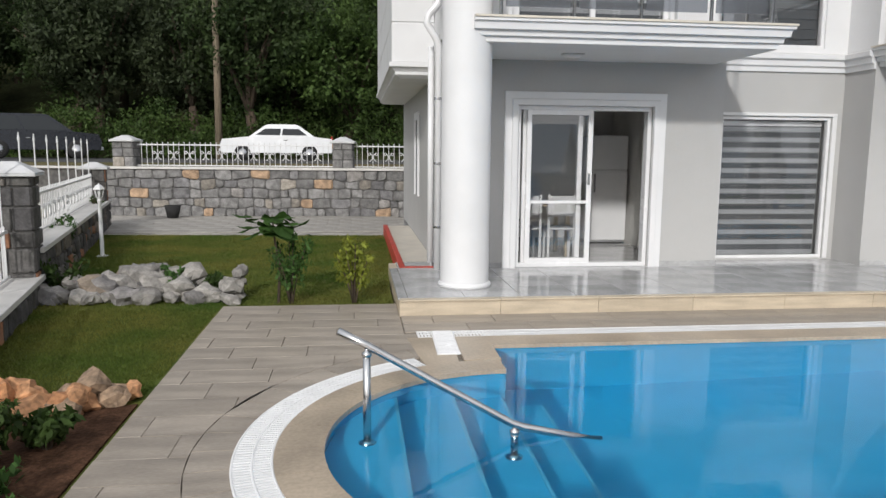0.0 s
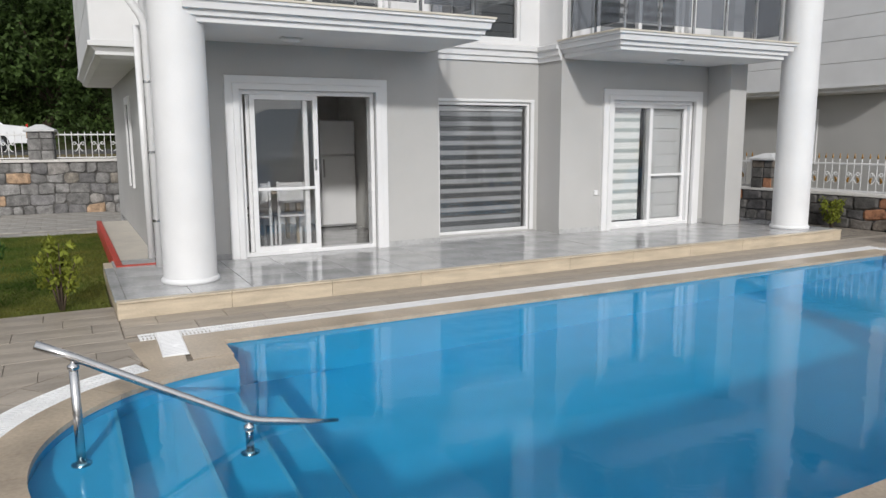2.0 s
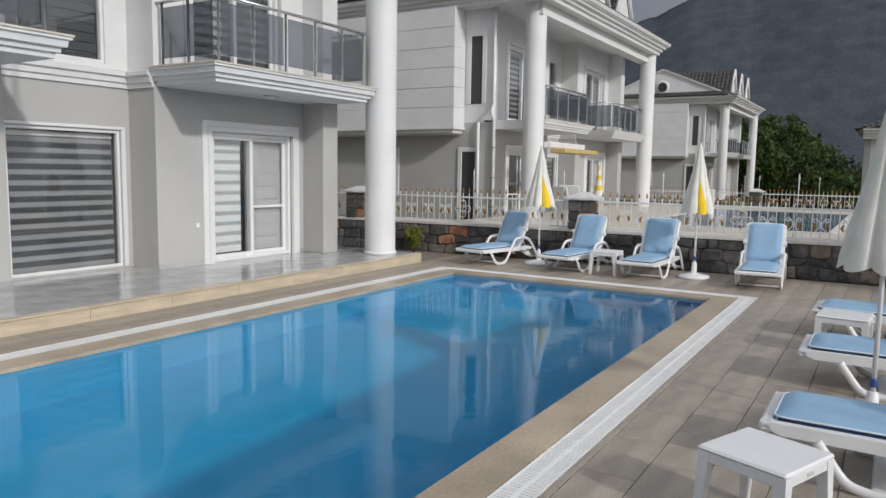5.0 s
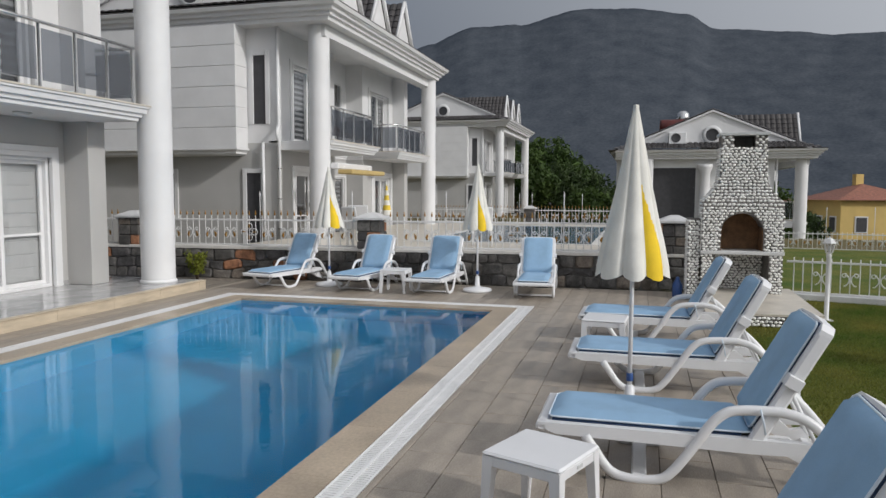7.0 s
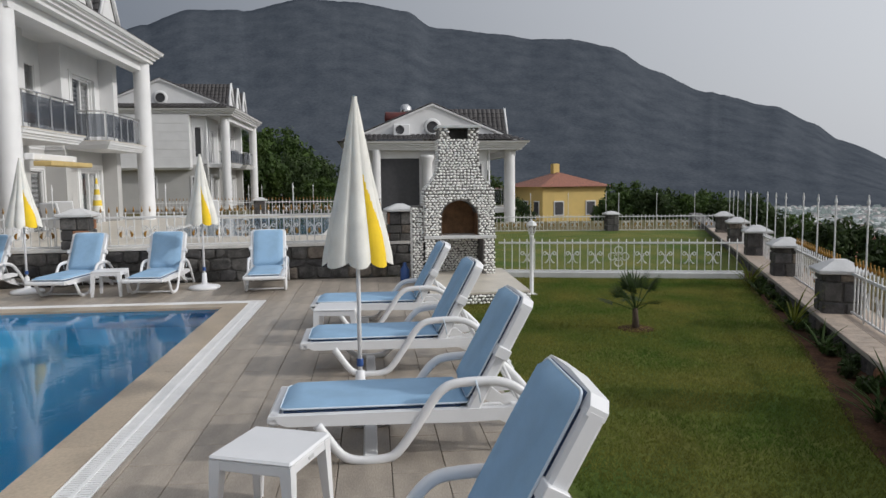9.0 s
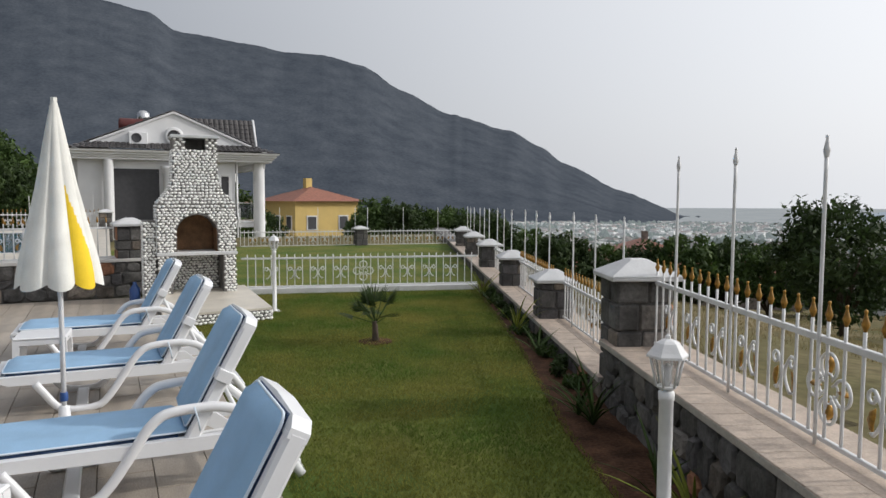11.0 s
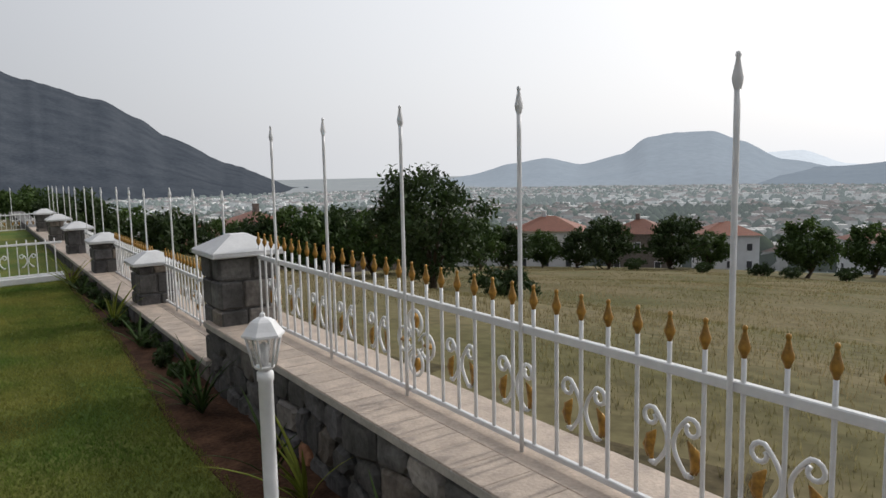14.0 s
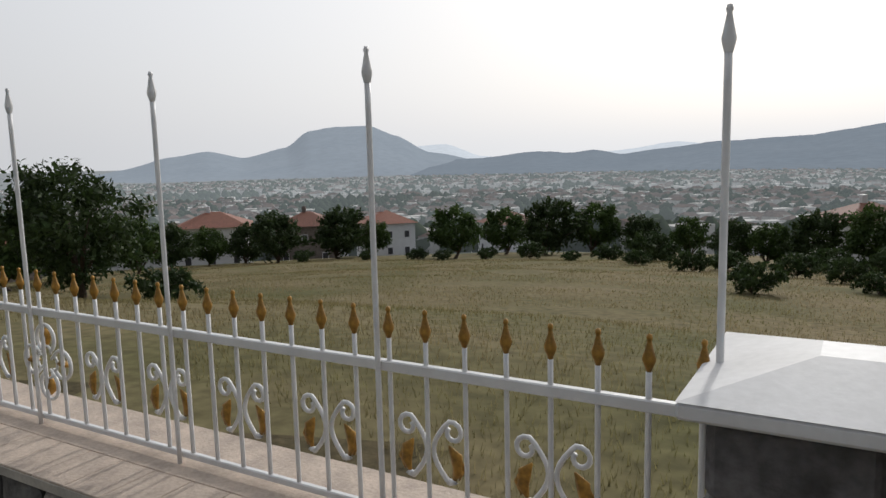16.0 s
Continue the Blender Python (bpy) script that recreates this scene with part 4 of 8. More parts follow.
balcony(house, 1.25, 4.66, 7.78, YA - 0.001, False, True, [1.55, 2.35, 3.1, 3.9, 4.6])
balcony(house, 6.92, 10.16, 7.78, YC - 0.001, True, True, [6.97, 7.6, 8.25, 8.9, 9.55, 10.1])
for x, y in ((2.55, 8.45), (8.55, 8.4)):
    l = thing("soffit_lamp", "small white oval bulkhead lamp under a balcony", "lamp", pose(x, y, 2.82), "soffit lamps")
    part("lamp_base", Geo().box((-0.13, -0.06, -0.02), (0.13, 0.06, 0.0), c=0.01), M_SHUTTER, l)
    part("diffuser", Geo().lathe([(0.0, -0.06), (0.06, -0.055), (0.085, -0.035), (0.09, -0.02)], 16, m=Matrix.Diagonal((1.25, 0.62, 1, 1)), cap=False), M_PVC, l)

# wall socket by the living-room door
sk = thing("wall_socket", "small white outdoor socket on the grey wall", "socket", pose(7.55, YC, 0.78))
part("cover", Geo().box((-0.035, -0.03, -0.04), (0.035, 0.0, 0.04), c=0.008), M_PVC, sk)

# step with a red edge at the west corner
ledge = thing("side_ledge", "beige stone ledge with a red painted edge beside the house", "ledge", kind="structure")
part("ledge_top", Geo().box((0.64, 9.30, -0.1), (HL, 14.6, TZ - 0.01)), M_TRAVE, ledge)
part("red_edge", Geo().box((0.56, 9.22, -0.1), (0.64, 14.6, TZ + 0.01), c=0.006), M_RED, ledge, "red painted edge")
part("red_edge", Geo().box((0.64, 9.22, -0.1), (HL, 9.30, TZ + 0.01), c=0.006), M_RED, ledge)

# kitchen seen through the door
part("room_wall", Geo().box((HL + 0.26, 12.4, TZ), (XA - 0.26, 12.5, 2.86)), M_ROOM, house, "pale kitchen wall")
part("room_wall", Geo().box((XA - 0.32, YA + 0.26, TZ), (XA - 0.26, 12.4, 2.86)), M_ROOM, house)
part("kitchen_floor", Geo().box((HL + 0.25, YA, TZ - 0.06), (XA - 0.25, 12.4, TZ + 0.004)), M_MARBLE, house)
fr = thing("refrigerator", "tall white refrigerator standing in the kitchen", "refrigerator", pose(4.15, 11.5, TZ + 0.004))
part("body", Geo().box((-0.3, 0, 0.02), (0.3, 0.62, 1.78), c=0.015), M_PVC, fr)
part("door", Geo().box((-0.3, -0.04, 0.05), (0.3, 0.0, 1.2), c=0.012), M_PVC, fr)
part("door", Geo().box((-0.3, -0.04, 1.22), (0.3, 0.0, 1.77), c=0.012), M_PVC, fr)
part("handle", Geo().box((-0.27, -0.07, 0.85), (-0.245, -0.04, 1.15), c=0.005), M_STEEL, fr)
tb = thing("kitchen_table", "pale rectangular kitchen table behind the glass door", "table", pose(2.55, 10.35, TZ + 0.004))
part("tabletop", Geo().box((-0.55, -0.35, 0.72), (0.55, 0.35, 0.75), c=0.008), M_WOOD, tb)
for sx in (-0.48, 0.48):
    for sy in (-0.29, 0.29):
        part("leg", Geo().box((sx - 0.03, sy - 0.03, 0), (sx + 0.03, sy + 0.03, 0.72), c=0.004), M_WOOD, tb)


def kitchen_chair(m):
    c = thing("kitchen_chair", "white wooden kitchen chair beside the table", "chair", m, "kitchen chairs")
    part("seat", Geo().box((-0.2, -0.2, 0.43), (0.2, 0.2, 0.46), c=0.01), M_PVC, c)
    for sx in (-0.18, 0.18):
        part("leg", Geo().box((sx - 0.018, -0.2, 0), (sx + 0.018, -0.16, 0.43), c=0.004), M_PVC, c)
        part("leg", Geo().box((sx - 0.018, 0.16, 0), (sx + 0.018, 0.2, 0.92), c=0.004), M_PVC, c)
    part("backrest", Geo().box((-0.16, 0.165, 0.62), (0.16, 0.19, 0.9), c=0.008), M_PVC, c)
    return c


ch = kitchen_chair(pose(2.35, 9.85, TZ + 0.004, 0, 0, 180))
copy_thing(ch, pose(2.85, 9.85, TZ + 0.004, 0, 0, 175))
copy_thing(ch, pose(2.6, 10.9, TZ + 0.004, 0, 0, 10))


# ---- handrail of the pool steps ----
hr = thing("pool_handrail", "bent stainless steel handrail at the pool steps", "handrail")
rail_pts = [(-0.11, 4.2, 0.615), (0.06, 4.2, 0.525), (0.5, 4.15, 0.28), (0.93, 4.1, 0.045), (1.0, 4.095, 0.02), (1.1, 4.09, 0.0), (1.48, 4.05, -0.075)]
part("rail", Geo().tube(rail_pts, 0.024, 14), M_STEEL, hr, "brushed steel tube")
for x, y, z0, z1 in ((0.06, 4.2, -0.16, 0.5), (0.95, 4.1, -0.36, 0.02)):
    post = part("post", Geo().tube([(x, y, z0), (x, y, z1 - 0.03)], 0.024, 14), M_STEEL, hr)
    part("collar", Geo().lathe([(0.024, z1 - 0.045), (0.032, z1 - 0.04), (0.03, z1 - 0.02), (0.012, z1 - 0.01), (0.012, z1 + 0.02)], 14, m=pose(x, y, 0)), M_STEEL, hr)
    part("flange", Geo().lathe([(0.055, z0), (0.055, z0 + 0.008), (0.035, z0 + 0.02), (0.026, z0 + 0.03)], 18, m=pose(x, y, 0)), M_STEEL, hr)

# ---- iron fences ----
BAR = 0.135


ME_FINIAL = Geo().lathe([(0.006, 0), (0.010, 0.012), (0.017, 0.028), (0.0185, 0.038), (0.012, 0.058), (0.0065, 0.08), (0.006, 0.085), (0.0085, 0.092), (0.007, 0.1), (0.0, 0.104)], 8, cap=False).mesh("finial")
ME_FINIAL.materials.append(M_GOLD)
scroll_geo = Geo()
for sx in (-1, 1):
    pts = []
    for k in range(30):
        f = k / 29
        if f < 0.62:                          # outer bow, from the foot round the bar side to the crown
            a = radians(230 * f / 0.62)
            pts.append((sx * (0.064 - 0.052 * math.sin(a * 0.78)), 0, -0.105 + 0.19 * f / 0.62 + 0.0))
        else:                                 # curl
            g_ = (f - 0.62) / 0.38
            a = radians(110 - 330 * g_)
            r = 0.034 * (1 - 0.5 * g_)
            pts.append((sx * (0.078 + r * math.cos(a)), 0, 0.055 + r * math.sin(a)))
    scroll_geo.tube(pts, 0.008, 6)
    foot = [(sx * (0.064 + 0.02 * math.sin(radians(t))), 0, -0.105 - 0.012 * (1 - math.cos(radians(t))) + 0.035 * (t / 180)) for t in range(0, 200, 30)]
    scroll_geo.tube(foot, 0.007, 6)
ME_SCROLL = scroll_geo.mesh("scroll")
ME_SCROLL.materials.append(M_IRON)
ME_LEAF = []
for sx in (-1, 1):
    leaf_geo = Geo()
    leaf_geo.tube([(sx * 0.075, -0.004, -0.10), (sx * 0.092, -0.006, -0.06), (sx * 0.085, -0.006, -0.02), (sx * 0.062, -0.004, 0.012)], [0.004, 0.02, 0.021, 0.003], 8, flat=0.4, up=(0, 1, 0))
    leaf_geo.tube([(sx * 0.095, -0.004, -0.09), (sx * 0.108, -0.006, -0.05), (sx * 0.1, -0.004, -0.02)], [0.003, 0.011, 0.002], 6, flat=0.4, up=(0, 1, 0))
    ME_LEAF.append(leaf_geo.mesh("gold_leaf"))
    ME_LEAF[-1].materials.append(M_GOLD)
ros_geo, rosleaf_geo, ROT4 = Geo(), Geo(), []
for q in range(4):
    R_ = pose(0, 0, 0, 0, 90 * q, 0)
    pts = [R_ @ Vector((0.062 * math.sin(radians(t)) * 1.0, 0, 0.105 + 0.062 * -math.cos(radians(t)))) for t in range(25, 340, 15)]
    ros_geo.tube(pts, 0.008, 6)
    pts = [R_ @ Vector((0.03 * math.cos(radians(t)), 0, 0.05 + 0.022 * math.sin(radians(t)))) for t in range(-60, 240, 30)]
    ros_geo.tube(pts, 0.006, 5)
    ROT4.append(R_)
    if q == 0:
        rosleaf_geo.tube([R_ @ Vector(p) for p in ((0, -0.004, 0.06), (0.006, -0.006, 0.1), (0, -0.006, 0.13), (0, -0.004, 0.15))], [0.004, 0.022, 0.024, 0.003], 8, flat=0.45)
ME_ROS = ros_geo.mesh("rosette")
ME_ROS.materials.append(M_IRON)
ME_ROSLEAF = rosleaf_geo.mesh("rosette_leaf")
ME_ROSLEAF.materials.append(M_GOLD)
BAR_MESH = {}


def fence_panel(m, length, height=0.5, rosette=True, finials=True, spikes=0, spike_h=1.46, label="", group="iron fence panels", phase=0, mid_x=None, gold=True):
    """A white iron panel along its own x; bars on a 135 mm pitch, scrolls on every third bar."""
    f = thing("fence_panel", label or "white iron fence panel with gold-tipped bars and scrolls", "fence", m, group)
    n = int(length / BAR)
    x0 = (length - (n - 1) * BAR) / 2
    mid = n // 2
    if mid_x:
        x0 = mid_x % BAR
        n, mid = int((length - x0) / BAR) + 1, int(mid_x / BAR)
    part("top_rail", Geo().box((0, -0.014, height - 0.016), (length, 0.014, height + 0.018), c=0.004), M_IRON, f)
    part("bottom_rail", Geo().box((0, -0.012, 0.02), (length, 0.012, 0.045), c=0.004), M_IRON, f)
    key = round(height, 3), finials
    if key not in BAR_MESH:
        top = height + (0.09 if finials else 0.07)
        b = Geo().tube([(0, 0, 0.03)] + [(0, 0, 0.03 + (top - 0.03) * k / 6) for k in range(1, 7)], 0.0085, 6)
        BAR_MESH[key] = b.mesh("bar")
        BAR_MESH[key].materials.append(M_IRON)
    for i in range(n):
        x = x0 + i * BAR
        b = part("bar", BAR_MESH[key], M_IRON, f, m=pose(x, 0, 0))
        if finials:
            part("finial", ME_FINIAL, M_GOLD, b, m=pose(0, 0, height + 0.088))
        if (i - mid) % 3 == 0 and 0 < i < n - 1:
            zc = 0.05 + (height - 0.05) * 0.5
            if rosette and i == mid:
                part("rosette", ME_ROS, M_IRON, f, "white scrolled rosette", pose(x, -0.012, zc, 0, 0, 0) @ Matrix.Scale(height / 0.5, 4))
                for turn4 in ROT4 if gold else ():
                    part("rosette_leaf", ME_ROSLEAF, M_GOLD, f, "gold painted leaf", pose(x, -0.012, zc) @ turn4 @ Matrix.Scale(height / 0.5, 4))
            else:
                part("scroll", ME_SCROLL, M_IRON, f, m=pose(x, -0.012, zc - 0.01) @ Matrix.Scale(height / 0.5, 4))
                for half_leaf in ME_LEAF if gold else ():
                    part("scroll_leaf", half_leaf, M_GOLD, f, m=pose(x, -0.012, zc - 0.01) @ Matrix.Scale(height / 0.5, 4))
    if spikes:
        n_s = int((length - phase) / spikes) + 1 if isinstance(spikes, float) else len(spikes)
        for k in ([phase + spikes * i for i in range(n_s)] if isinstance(spikes, float) else spikes):
            s = part("spike", Geo().tube([(k, 0.022, -0.02)] + [(k, 0.022, spike_h * i / 8) for i in range(1, 8)] + [(k, 0.022, spike_h - 0.1)], 0.0095, 8), M_IRON, f, "tall white pointed iron rod")
            part("spike_head", Geo().lathe([(0.010, 0), (0.0155, 0.022), (0.017, 0.032), (0.011, 0.062), (0.006, 0.088), (0.009, 0.096), (0.006, 0.106), (0.0, 0.108)], 8, m=pose(k, 0.022, spike_h - 0.108), cap=False), M_IRON, s)
    return f


def pillar(m, w, h, label, cap_h=0.15, over=0.05, mat=None, sd=1, base=0.0, group="stone gate pillars"):
    """A stone-faced pillar with a white pyramid cap, standing on its own origin."""
    p = thing("stone_pillar", label, "pillar", m, group)
    part("core", Geo().box((-w / 2 + 0.02, -w / 2 + 0.02, base), (w / 2 - 0.02, w / 2 - 0.02, h)), M_MORTAR, p)
    rng = random.Random(sd)
    z = base
    while z < h - 0.03:
        hh = min(rng.uniform(0.16, 0.28), h - z)
        if h - z - hh < 0.08:
            hh = h - z
        for q in range(4):
            R_ = pose(0, 0, 0, 0, 0, 90 * q)
            c = rng.uniform(-0.12, 0.12) * w
            for a, b in ((-w / 2, c), (c, w / 2)):
                part("stone", Geo().box((a + 0.008, -w / 2 - rng.uniform(0, 0.012), z + 0.008), (b - 0.008, -w / 2 + 0.05, z + hh - 0.008), m=R_, c=0.012), mat or M_DSTONE, p)
        z += hh
    e = w / 2 + over
    cap = Geo().box((-e, -e, h), (e, e, h + 0.04), c=0.008)
    k = 0.07
    cap.add([(-e, -e, h + 0.04), (e, -e, h + 0.04), (e, e, h + 0.04), (-e, e, h + 0.04), (-k, -k, h + cap_h), (k, -k, h + cap_h), (k, k, h + cap_h), (-k, k, h + cap_h)],
            [(0, 1, 5, 4), (1, 2, 6, 5), (2, 3, 7, 6), (3, 0, 4, 7), (4, 5, 6, 7)])
    part("cap", cap, M_CAPPAINT, p, "white painted pyramid cap")
    return p


M_CAPPAINT = material("white_cap_paint", (0.58, 0.58, 0.58), 0.6, vary=0.06, scale=4, bump=0.06, fine=40)


def stones(parent, m, length, z0, z1, mat, sx=0.3, sz=0.2, sd=1, joint=0.012, limit=300):
    """Irregular stones over the face y = 0 of a wall along x (towards -y); each a piece of its own."""
    rng = random.Random(sd)
    rows = max(1, round((z1 - z0) / sz))
    edge_z = lambda r, x: z0 if r == 0 else z1 if r == rows else z0 + (z1 - z0) * r / rows + sz * 0.42 * noise.noise((x * 1.9 / sx * 0.3, r * 7.7, sd))
    made = 0
    rest = Geo()
    for r in range(rows):
        x = -rng.uniform(0, sx)
        while x < length:
            w = sx * rng.uniform(0.55, 1.5)
            a, b = max(0, x), min(length, x + w)
            x += w
            if b - a < 0.05:
                continue
            sk1, sk2 = rng.uniform(-0.04, 0.04), rng.uniform(-0.04, 0.04)
            j = joint / 2
            cx = (a + b) / 2
            lo, hi = lambda t: edge_z(r, t) + j, lambda t: edge_z(r + 1, t) - j
            c1, c2, c3, c4 = [rng.uniform(0.01, 0.06) for _ in range(4)]
            poly = [(a + j + c1, lo(a + c1)), (cx, lo(cx) - 0.004), (b - j - c2, lo(b - c2)), (b - j + 0.0, lo(b) + c2 * 1.1), (b - j, hi(b) - c3), (b - j - c3, hi(b - c3)), (cx + sk1, hi(cx)), (a + j + c4, hi(a + c4)), (a + j, hi(a) - c4), (a + j, lo(a) + c1 * 1.1)]
            n = len(poly)
            mx, mz = sum(p[0] for p in poly) / n, sum(p[1] for p in poly) / n
            d1, d2 = rng.uniform(0.012, 0.03), rng.uniform(0.03, 0.055)
            vs = [(p[0], 0.03, p[1]) for p in poly] + [(p[0], -d1, p[1]) for p in poly]
            vs += [(mx + (p[0] - mx) * 0.82, -d2 + rng.uniform(-0.006, 0.006), mz + (p[1] - mz) * 0.8) for p in poly] + [(mx, -d2 - rng.uniform(-0.004, 0.012), mz)]
            fs = [(i, (i + 1) % n, n + (i + 1) % n, n + i) for i in range(n)] + [(n + i, n + (i + 1) % n, 2 * n + (i + 1) % n, 2 * n + i) for i in range(n)] + [(2 * n + i, 2 * n + (i + 1) % n, 3 * n) for i in range(n)]
            if made < limit:
                part("stone", Geo().add(vs, fs), mat, parent, m=m)
                made += 1
            else:
                rest.add(vs, fs)
    if rest.v:
        part("stones", rest, mat, parent, m=m)["kind"] = "stuff"


# south boundary wall: upper stretch by the camera, lower stretch towards the east
SW = pose(WALL_P.x, WALL_P.y, 0, 0, 0, WALL_A)      # x along the wall, y into the garden
south = thing("wall_south", "stone boundary wall with a pale tiled coping", "wall", SW, kind="structure")
ZH, ZL = 0.5, 0.17
U1 = 3.72                                           # the step, at a pillar
UL = -1.70                                          # the pillar nearest the camera
part("wall_core", Geo().box((UL - 6, -0.55, -0.6), (U1, -0.03, ZH - 0.05)), M_MORTAR, south)
part("wall_core", Geo().box((U1, -0.55, -0.6), (34, -0.03, ZL - 0.05)), M_MORTAR, south)
FLIP = pose(0, 0, 0, 0, 0, 180)
stones(south, pose(U1, -0.03, 0) @ FLIP, U1 - UL + 1.0, -0.1, ZH - 0.05, M_DSTONE, 0.26, 0.2, 3)
stones(south, pose(16, -0.03, 0) @ FLIP, 16 - U1, -0.1, ZL - 0.05, M_DSTONE, 0.3, 0.2, 4)
M_COPE = material("pale_pink_coping", (0.46, 0.375, 0.305), 0.65, vary=0.12, scale=9, bump=0.35, fine=60, spread=0.06)
M_COPE_EDGE = material("coping_edge", (0.40, 0.37, 0.33), 0.7, vary=0.1, bump=0.2)
for a, b, z in ((UL - 3, U1 + 0.1, ZH), (U1 + 0.1, 22, ZL)):
    part("coping_bed", Geo().box((a, -0.62, z - 0.05), (b, 0.03, z - 0.006), c=0.004), M_COPE_EDGE, south, "pale stone coping")
    k = a
    while k < b - 0.02:
        e = min(b, k + 0.2)
        part("coping_tile", Geo().box((k + 0.002, -0.22, z - 0.03), (e - 0.002, 0.028, z), c=0.003), M_COPE, south)
        k = e
    part("coping_strip", Geo().box((a, -0.615, z - 0.03), (b, -0.224, z - 0.001), c=0.003), M_COPE, south)

FY = -0.33
pillar(SW @ pose(UL - 0.30, FY + 0.0, 0), 0.54, 1.115, "square stone pillar with a white pyramid cap on the boundary wall", 0.105, 0.055, sd=5, base=ZH)
pillar(SW @ pose(U1 + 0.0, FY + 0.08, 0), 0.46, 1.03, "square stone pillar with a white pyramid cap on the boundary wall", 0.16, 0.06, sd=6, base=-0.1)
fence_panel(SW @ pose(UL, FY, ZH), U1 - 0.25 - UL, 0.52, True, True, (-0.015, 1.0, 1.97, 2.9, 3.83, 4.72), 1.50, phase=0.0, mid_x=2.86)
ps = [U1, 6.95, 10.25, 13.5, 16.8, 20.1]
for i, (a, b) in enumerate(zip(ps, ps[1:])):
    zz = ZL - 0.03 * i
    fence_panel(SW @ pose(a + 0.24, FY, zz), b - a - 0.48, 0.46, True, i < 2, 0.945, 1.35, phase=0.3)
    pillar(SW @ pose(b, FY + 0.08, 0), 0.42, 0.62 + 0.0 * i, "square stone pillar with a white pyramid cap on the boundary wall", 0.15, 0.06, sd=10 + i, base=-0.1)

# east wall behind the pool
ed = (EAST_B - EAST_A)
EAST_L = 12.6
EW = pose(EAST_A.x, EAST_A.y, 0, 0, 0, math.degrees(math.atan2(ed.y, ed.x)))   # x runs south along the wall, y to the east
east = thing("wall_east", "low dark stone wall behind the pool deck", "wall", EW, kind="structure")
part("wall_core", Geo().box((-5.0, 0.03, -0.6), (8.75, 0.42, 0.57)), M_MORTAR, east)
stones(east, pose(-3.2, 0.03, 0), 11.9, -0.02, 0.57, M_DSTONE, 0.3, 0.2, 7)
k = -5.0
while k < 8.7:
    part("coping_slab", Geo().box((k + 0.002, -0.02, 0.571), (min(k + 0.9, 8.75) - 0.002, 0.46, 0.63), c=0.006), M_CAPSTONE, east)
    k += 0.9
for u in (-2.35, 2.70, 8.3):
    pillar(EW @ pose(u, 0.22, 0), 0.46, 1.17, "dark stone pillar with a white cap on the low wall", 0.14, 0.06, sd=int(u * 10) + 40, base=0.6)
fence_panel(EW @ pose(-2.1, 0.2, 0.62), 4.55, 0.52, True, True, 1.9, 1.1, phase=0.6)
fence_panel(EW @ pose(2.95, 0.2, 0.62), 5.1, 0.52, True, True, 2.2, 1.1, phase=1.2)
fence_panel(EW @ pose(-5.0, 0.2, 0.62), 2.4, 0.52, False, True, 1.2, 1.1, phase=0.5)

# low white fence between the lawns
GD = Vector((12.05 - 13.0, -6.66 + 2.5))
GF = pose(13.0, -2.45, 0, 0, 0, math.degrees(math.atan2(GD.y, GD.x)))
gk = thing("fence_kerb", "low white painted kerb under the garden fence", "kerb", GF, kind="structure")
part("kerb", Geo().box((0, -0.06, -0.3), (GD.length, 0.12, 0.07), c=0.01), M_CAPPAINT, gk)
fence_panel(GF @ pose(0, 0.03, 0.06), GD.length, 0.53, True, False, gold=False, label="white iron garden fence with scrolls and a rosette")

# retaining wall along the road, north
NW = pose(-12.0, 19.72, 0, 0, 0, -6)                # x eastwards along the wall
north = thing("wall_north", "tall grey and ochre stone retaining wall under the road", "wall", NW, kind="structure")
part("wall_core", Geo().box((0, 0.03, -0.5), (22, 0.45, 1.15)), M_MORTAR, north)
stones(north, pose(5.6, 0.03, 0), 9.6, -0.05, 1.15, M_STONE, 0.34, 0.22, 9, 0.016, 300)
k = 0.0
while k < 21.9:
    part("coping_slab", Geo().box((k + 0.003, -0.05, 1.15), (k + 1.1 - 0.003, 0.48, 1.21), c=0.008), M_CAPSTONE, north)
    k += 1.1
for u in (6.25, 11.75, 17.3):
    pillar(NW @ pose(u, 0.22, 0), 0.5, 1.83, "grey stone pillar with a white cap beside the road", 0.16, 0.06, mat=M_STONE, sd=int(u), base=1.2)
for a, b in ((6.52, 11.48), (12.02, 17.03)):
    fence_panel(NW @ pose(a, 0.2, 1.21), b - a, 0.55, False, False, gold=False, label="white iron fence panel with scrolls beside the road")

# west wall
WD = WEST_B - WEST_A
WWL = WD.length
WW = pose(WEST_A.x, WEST_A.y, 0, 0, 0, math.degrees(math.atan2(WD.y, WD.x)))     # x northwards, y to the west
WZN, WZF, WU = 0.25, 0.55, 2.2
west = thing("wall_west", "grey stone boundary wall with a pale stone top", "wall", WW, kind="structure")
part("wall_core", Geo().box((-6, 0.03, -0.5), (WU, 0.5, WZN - 0.06)), M_MORTAR, west)
part("wall_core", Geo().box((WU, 0.03, -0.5), (WWL + 0.5, 0.5, WZF - 0.06)), M_MORTAR, west)
stones(west, pose(0, 0.03, 0), WU, -0.06, WZN - 0.06, M_DSTONE, 0.3, 0.2, 11)
stones(west, pose(WU, 0.03, 0), WWL - WU + 0.4, -0.06, WZF - 0.06, M_DSTONE, 0.3, 0.2, 12)
for a, b, z in ((-6, WU, WZN), (WU, WWL + 0.5, WZF)):
    k = a
    while k < b - 0.05:
        e = min(b, k + 0.8)
        part("coping_slab", Geo().box((k + 0.002, -0.04, z - 0.06), (e - 0.002, 0.56, z), c=0.006), M_CAPSTONE, west)
        k = e
